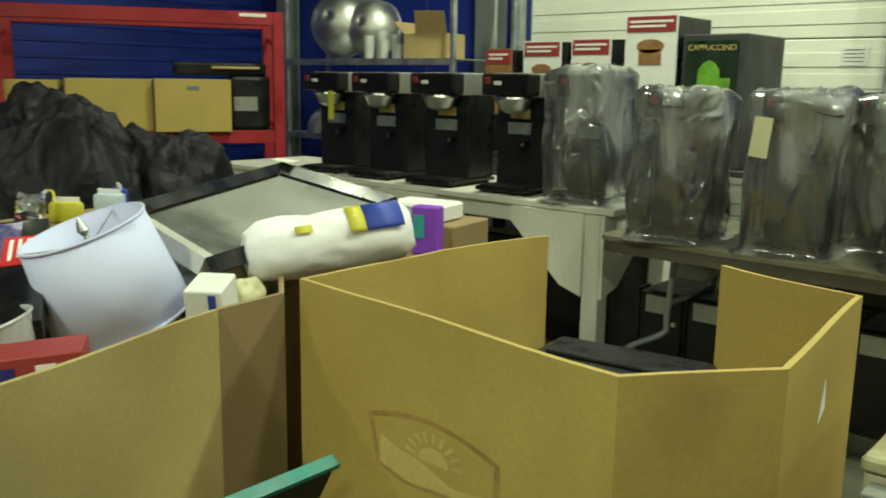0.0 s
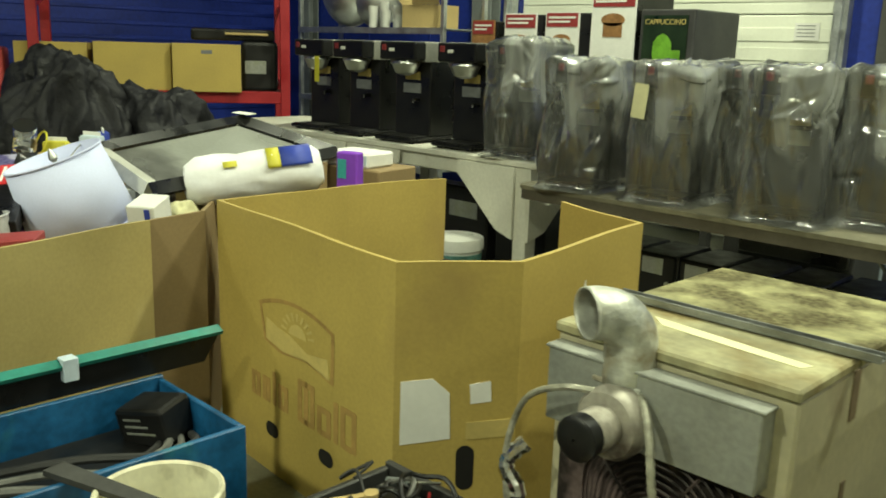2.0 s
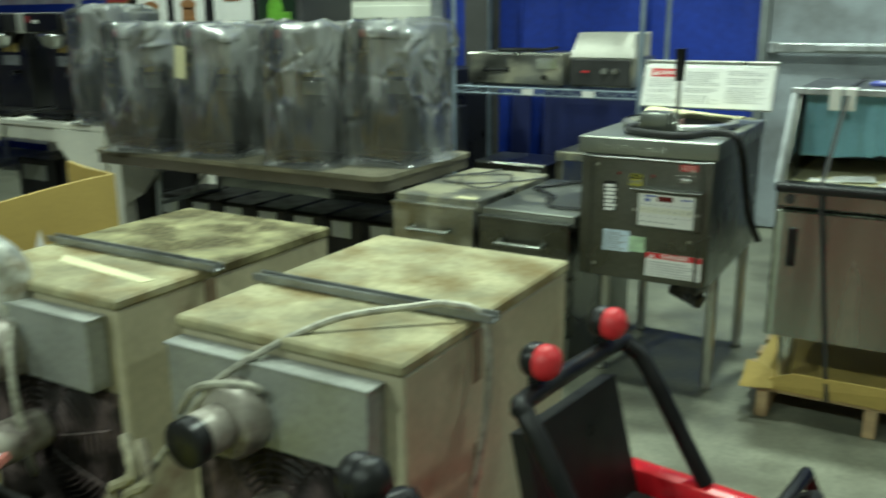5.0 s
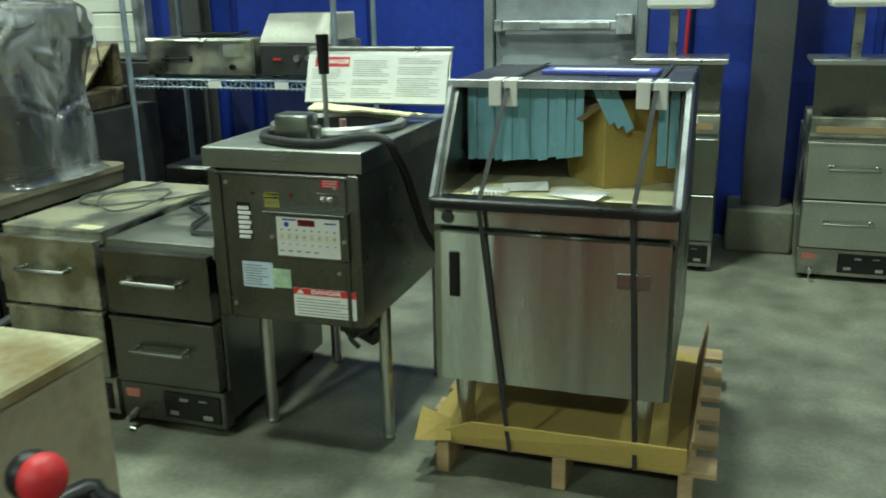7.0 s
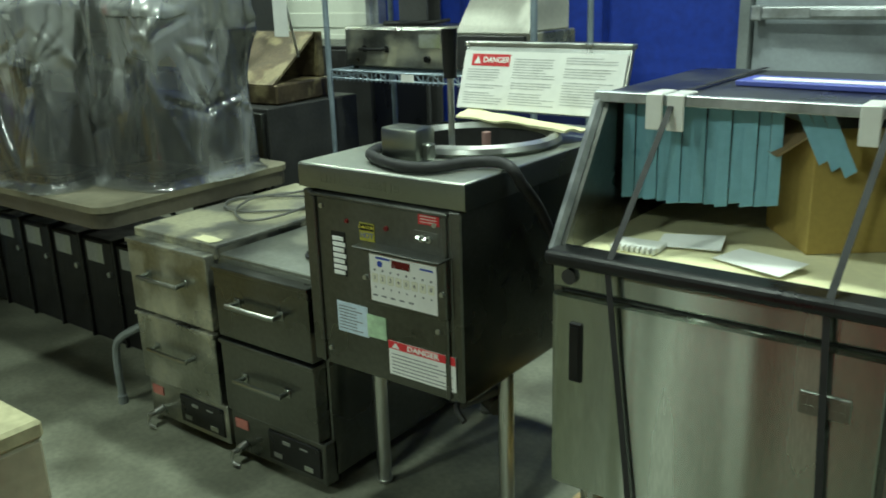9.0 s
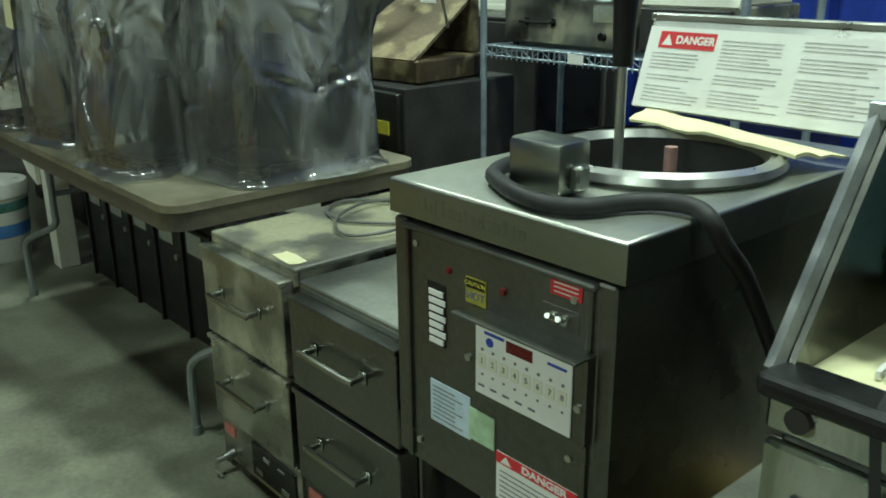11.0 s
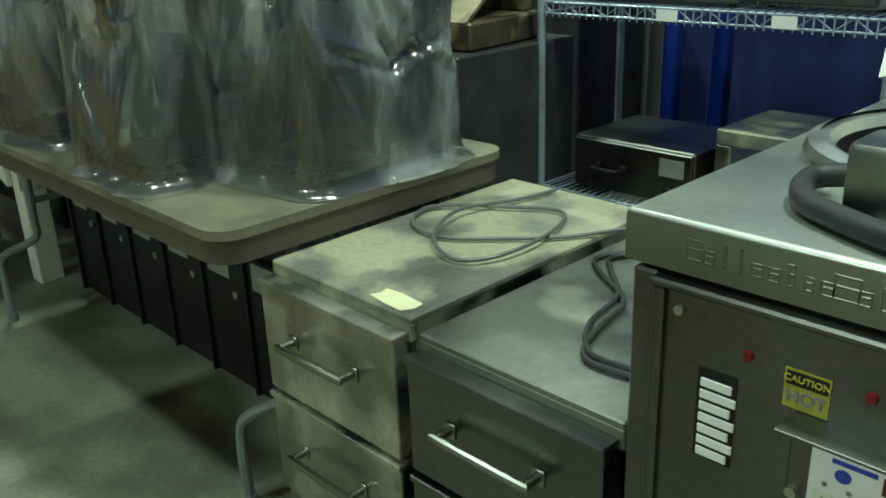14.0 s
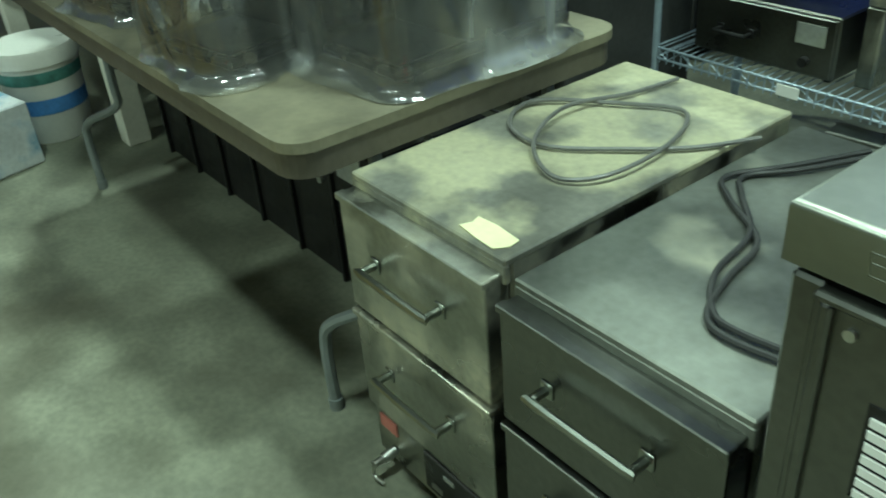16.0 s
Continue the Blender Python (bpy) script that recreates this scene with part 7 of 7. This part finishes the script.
counter_unit("drawer_warmer", pose(-0.03, 5.76, 0.994), 0.6, 0.38, 0.19, "dull stainless drawer warmer on the wire shelf", STEEL_WORN, True, 1)
bm = tube(B(), [(0.1, 5.9, 1.19), (0.2, 5.84, 1.195), (0.34, 5.88, 1.194), (0.3, 6.0, 1.195), (0.15, 5.98, 1.195), (0.12, 5.88, 1.196), (0.4, 5.85, 1.2), (0.48, 5.9, 1.21)], 0.008, 7, 6)
tagged(part("power_cord", bm, RUBBER, None, smooth=True), "black power cord coiled on the drawer warmer", "cord")
o = thing("conveyor_toaster", pose(0.6, 5.76, 0.994), "pale steel countertop toaster with a slanted hood", "kitchen appliance", "appliances on the wire shelf")
part("body", box(B(), 0, 0.36, 0.02, 0.4, 0.012, 0.17, 0.006), STEEL_WORN, o)
part("control_face", box(B(), 0.01, 0.35, 0.0, 0.021, 0.02, 0.16, 0.004), DARK_STEEL, o)
bm = B()
slab(bm, [(0, 0.02, 0.17), (0.36, 0.02, 0.17), (0.34, 0.1, 0.3), (0.02, 0.1, 0.3)], 0.02)
box(bm, 0.02, 0.34, 0.1, 0.38, 0.17, 0.3, 0.006)
part("hood", bm, WHITE_WOOD, o, "pale slanted hood")
part("slot", slab(B(), [(0.05, 0.045, 0.205), (0.31, 0.045, 0.205), (0.305, 0.068, 0.245), (0.055, 0.068, 0.245)], 0.006), INK, o)
for x in (0.21, 0.27):
    part("knob", cyl(B(), (x, 0, 0.1), (x, -0.02, 0.1), 0.016, seg=14), STEEL, o)
part("pilot_light", box(B(), 0.08, 0.12, -0.004, 0.0, 0.09, 0.1), RED_LABEL, o)
for x in (0.03, 0.33):
    part("foot", cyl(B(), (x, 0.1, 0), (x, 0.1, 0.013), 0.012, seg=8), RUBBER, o)
    part("foot", cyl(B(), (x, 0.36, 0), (x, 0.36, 0.013), 0.012, seg=8), RUBBER, o)
counter_unit("drawer_warmer", pose(0.02, 5.75, 0.366), 0.46, 0.38, 0.19, "old stainless drawer warmer on the lower wire shelf", STEEL_DARK, True, 1)
o = thing("steel_stand", pose(0.52, 5.8, 0.366), "dusty steel equipment stand on the lower wire shelf", "stand")
part("top", box(B(), 0, 0.42, 0, 0.34, 0.22, 0.27, 0.005), STEEL_DUST, o)
part("side", box(B(), 0, 0.05, 0, 0.34, 0, 0.22, 0.004), STEEL_WORN, o)
part("side", box(B(), 0.37, 0.42, 0, 0.34, 0, 0.22, 0.004), STEEL_WORN, o)
o = thing("small_unit", pose(0.35, 5.62, 0.0, 0, 0, 4), "dusty grey appliance beside the wire shelf", "kitchen appliance")
part("body", box(B(), 0.2, 0.62, 0, 0.08, 0, 0.3, 0.004), STEEL_DARK, o)
for x, w in ((-0.02, 0.5), (0.52, 0.46)):
    o = thing("box_oven", pose(x, 5.76, 1.565), "dark-windowed countertop oven on the top wire shelf", "kitchen appliance", "appliances on the wire shelf")
    part("body", box(B(), 0, w, 0.015, 0.4, 0, 0.3, 0.006), STEEL_WORN, o)
    part("window", box(B(), 0.05, w - 0.06, 0.008, 0.016, 0.04, 0.25, 0.004), BLACK_SATIN, o)
    part("door_stile", box(B(), 0.0, 0.05, 0.0, 0.014, 0, 0.3, 0.003), STEEL, o)
    part("door_stile", box(B(), w - 0.06, w, 0.0, 0.014, 0, 0.3, 0.003), STEEL, o)

# stacked dark units between the table and the wire shelf
o = thing("stacked_oven", pose(-0.72, 5.3, 0), "tall dark stainless cabinet behind the folding table", "cabinet")
part("body", box(B(), 0, 0.62, 0.02, 0.6, 0.03, 0.86, 0.006), DARK_STEEL, o)
for z in (0.06, 0.36, 0.62):
    dr = part("drawer", box(B(), 0.012, 0.6, -0.004, 0.021, z, z + 0.22, 0.004), STEEL_DARK, o)
    hd = handle_bar(0.28, dr, BLACK)
    hd.location = (0.3, -0.004, z + 0.15)
part("label", box(B(), 0.47, 0.55, -0.008, -0.003, 0.68, 0.73), YELLOW_LABEL, o)
part("foot", box(B(), 0.05, 0.57, 0.05, 0.55, 0, 0.031), BLACK, o)
o = thing("old_fryer_pan", pose(-0.62, 5.35, 0.862, 0, 0, 6), "greasy brown metal pan with a sloping lid on the cabinet", "pan")
RUSTY = mat("greasy_brown_metal", (0.13, 0.1, 0.06), 0.45, 0.6, var=0.4, scale=6, stain=(0.3, 0.25, 0.13), stain_scale=8)
part("tray", box(B(), 0, 0.5, 0, 0.4, 0, 0.09, 0.008), RUSTY, o)
part("lid", slab(B(), [(0.02, 0.0, 0.09), (0.48, 0.0, 0.09), (0.45, 0.35, 0.3), (0.05, 0.35, 0.3)], 0.012), RUSTY, o)
part("back", box(B(), 0.04, 0.46, 0.35, 0.4, 0.09, 0.3, 0.006), RUSTY, o)
part("tag", slab(B(), [(0.5, 0.02, 0.3), (0.58, 0.02, 0.3), (0.58, 0.02, 0.46), (0.5, 0.02, 0.46)], 0.001), PAPER, o)
part("tag_rod", cyl(B(), (0.47, 0.2, 0.2), (0.56, 0.03, 0.46), 0.006, seg=6), STEEL, o)

# steel cabinets near the exit door
for i, (x, y, w, lab) in enumerate(((2.29, 6.4, 0.41, "stainless cabinet with a warming hood near the exit door"), (3.1, 6.42, 0.44, "bright stainless two-drawer cabinet with a hood"))):
    o = drawer_oven("drawer_cabinet", pose(x, y, 0), w, 0.55, 0.7, STEEL_WORN, STEEL_TOP if i else STEEL_H, STEEL_WORN, lab)
    hw = thing("heat_hood", pose(x, y, 0.701), "stainless heat-lamp hood standing on a cabinet", "hood", "heat hoods")
    part("tray", box(B(), 0.0, w, -0.02, 0.4, 0, 0.09, 0.004), STEEL_WORN, hw)
    part("tray_slot", box(B(), 0.03, w - 0.03, -0.023, -0.02, 0.02, 0.05), CARD_DARK, hw)
    bm = slab(B(), [(0.01, 0.05, 0.09), (w - 0.01, 0.05, 0.09), (w, -0.03, 0.33), (0.0, -0.03, 0.33)], 0.012)
    part("sloped_glass", bm, STEEL_DARK, hw)
    part("hood_top", box(B(), -0.02, w + 0.02, -0.05, 0.3, 0.33, 0.355, 0.005), STEEL, hw)
    part("stem", box(B(), w * 0.35, w * 0.45, 0.1, 0.16, 0.355, 0.75), STEEL_WORN, hw)
    part("upper_hood", box(B(), 0.04, w - 0.06, 0.0, 0.24, 0.58, 0.68, 0.02, 2), WHITE_PLASTIC, hw)
    if i == 0:
        part("sticker", box(B(), w * 0.5, w * 0.75, -0.025, -0.0225, 0.05, 0.085), PAPER, hw)
tagged(part("broom_handle", cyl(B(), (2.45, 7.02, 0.0), (2.5, 7.1, 1.5), 0.012, seg=10), RED_PAINT), "thin red and white pole leaning on the blue wall", "pole")

# dark sheets added for the shade on the wall behind the wire shelf
WALL_SHADE = mat("wall_shade_navy", (0.007, 0.013, 0.085), 0.6, var=0.45, scale=4)
for x, w, h in ((-0.375, 0.15, 0.98), (-0.12, 0.85, 1.02)):
    lb = thing("wall_shade_sheet", pose(x, 7.06, 0.0, -2), "dark navy sheet added for the shade on the blue wall", "sheet", "sheets behind the wire shelf")
    part("sheet", box(B(), 0, w, 0, 0.015, 0, h, 0.004), WALL_SHADE, lb)
    part("top_edge", box(B(), -0.002, w + 0.002, -0.003, 0.018, h, h + 0.012, 0.003), WALL_SHADE, lb)

# ---- under the tables ----
for i in range(-2, 5):
    o = thing("battery_crate", pose(-0.86 + 0.235 * i, 4.53, 0), "black plastic crate with a pale label under the folding table", "crate", "black crates under the table")
    part("body", box(B(), 0, 0.215, 0, 0.36, 0, 0.44, 0.01), BLACK, o)
    part("label", box(B(), 0.035, 0.15, -0.003, 0.001, 0.34, 0.42), FURN_GREY, o)
    part("latch", cyl(B(), (0.18, 0, 0.3), (0.18, -0.01, 0.3), 0.012, seg=8), STEEL, o)
    part("ridge", box(B(), -0.006, 0.006, -0.012, 0.1, 0, 0.45, 0.003), BLACK_SATIN, o)
for i in range(3):
    o = thing("dark_machine", pose(-2.9 + 0.45 * i, 4.75, 0), "dark stored machine under the white work table", "machine", "machines under the work table")
    part("body", box(B(), 0, 0.38, 0, 0.4, 0, 0.5 + 0.05 * (i % 2), 0.012), BLACK, o)
    part("plate", box(B(), 0.06, 0.3, -0.003, 0.001, 0.36, 0.46), FURN_GREY, o)
o = thing("paint_bucket", pose(-1.88, 4.28, 0), "white plastic pail with a blue wave label under the white table", "bucket")
bm = lathe(B(), [(0.13, 0), (0.135, 0.01), (0.155, 0.3), (0.163, 0.305), (0.163, 0.35), (0.158, 0.365), (0.001, 0.365)], seg=32)
part("shell", bm, WHITE_PLASTIC, o, smooth=True)
bm = lathe(B(), [(0.1445, 0.12), (0.1485, 0.18)], seg=32)
part("label_band", bm, mat("blue_wave_label", (0.1, 0.25, 0.6), 0.5, var=0.3, scale=7), o, smooth=True)
bm = lathe(B(), [(0.152, 0.24), (0.1555, 0.285)], seg=32)
part("label_band", bm, mat("green_label_band", (0.1, 0.25, 0.22), 0.5, var=0.4, scale=25), o, smooth=True)
tagged(part("white_carton", turned(box(B(), -0.16, 0.16, -0.12, 0.12, 0, 0.24, 0.006), pose(-1.75, 4.0, 0.0, 0, 0, 12)), mat("white_blue_carton", (0.72, 0.75, 0.78), 0.6, stain=(0.2, 0.35, 0.5), stain_scale=5), None), "white carton with pale blue print on the floor", "box")

# cords on the drawer cabinets
bm = tube(B(), [(0.88, 4.8, 0.673), (0.823, 4.696, 0.673), (0.739, 4.608, 0.673), (0.63, 4.527, 0.673), (0.52, 4.55, 0.674), (0.48, 4.65, 0.675), (0.61, 4.752, 0.674), (0.718, 4.8, 0.674), (0.79, 4.674, 0.68), (0.794, 4.52, 0.678), (0.729, 4.457, 0.674), (0.622, 4.514, 0.682), (0.559, 4.653, 0.684), (0.589, 4.8, 0.674), (0.607, 4.92, 0.673)], 0.0042, 7, 8)
tagged(part("power_cord", bm, CABLE_GREY, None, smooth=True), "grey power cord looped on the dusty cabinet", "cord")
for dx in (0.0, 0.02):
    bm = tube(B(), [(1.014 + dx, 4.914, 0.652), (0.953 + dx, 4.779, 0.653), (0.9 + dx, 4.68 + dx, 0.652), (0.945 + 0.5 * dx, 4.625 + dx, 0.652), (1.053 - dx, 4.544 + 0.5 * dx, 0.655), (1.077 - dx, 4.445, 0.652), (1.107, 4.36 + 0.5 * dx, 0.652), (1.154, 4.333 + dx, 0.653), (1.26, 4.35 + dx, 0.652)], 0.0048, 7, 6)
    tagged(part("power_cord", bm, RUBBER, None, smooth=True), "black power cord lying on the grey cabinet", "cord")

o = thing("storage_cabinet", pose(-1.38, 6.45, 0), "low black storage cabinet in front of the overhead door", "cabinet")
part("body", box(B(), 0, 0.88, 0.02, 0.5, 0.03, 1.03, 0.006), BLACK_SATIN, o)
part("plinth", box(B(), 0.03, 0.85, 0.05, 0.48, 0, 0.031), BLACK, o)
for x in (0.006, 0.443):
    dr = part("door", box(B(), x, x + 0.431, 0.0, 0.021, 0.05, 1.01, 0.004), DARK_STEEL, o)
    part("handle", box(B(), x + (0.39 if x < 0.1 else 0.02), x + (0.41 if x < 0.1 else 0.04), -0.02, 0.0, 0.55, 0.67, 0.004), BLACK, dr)
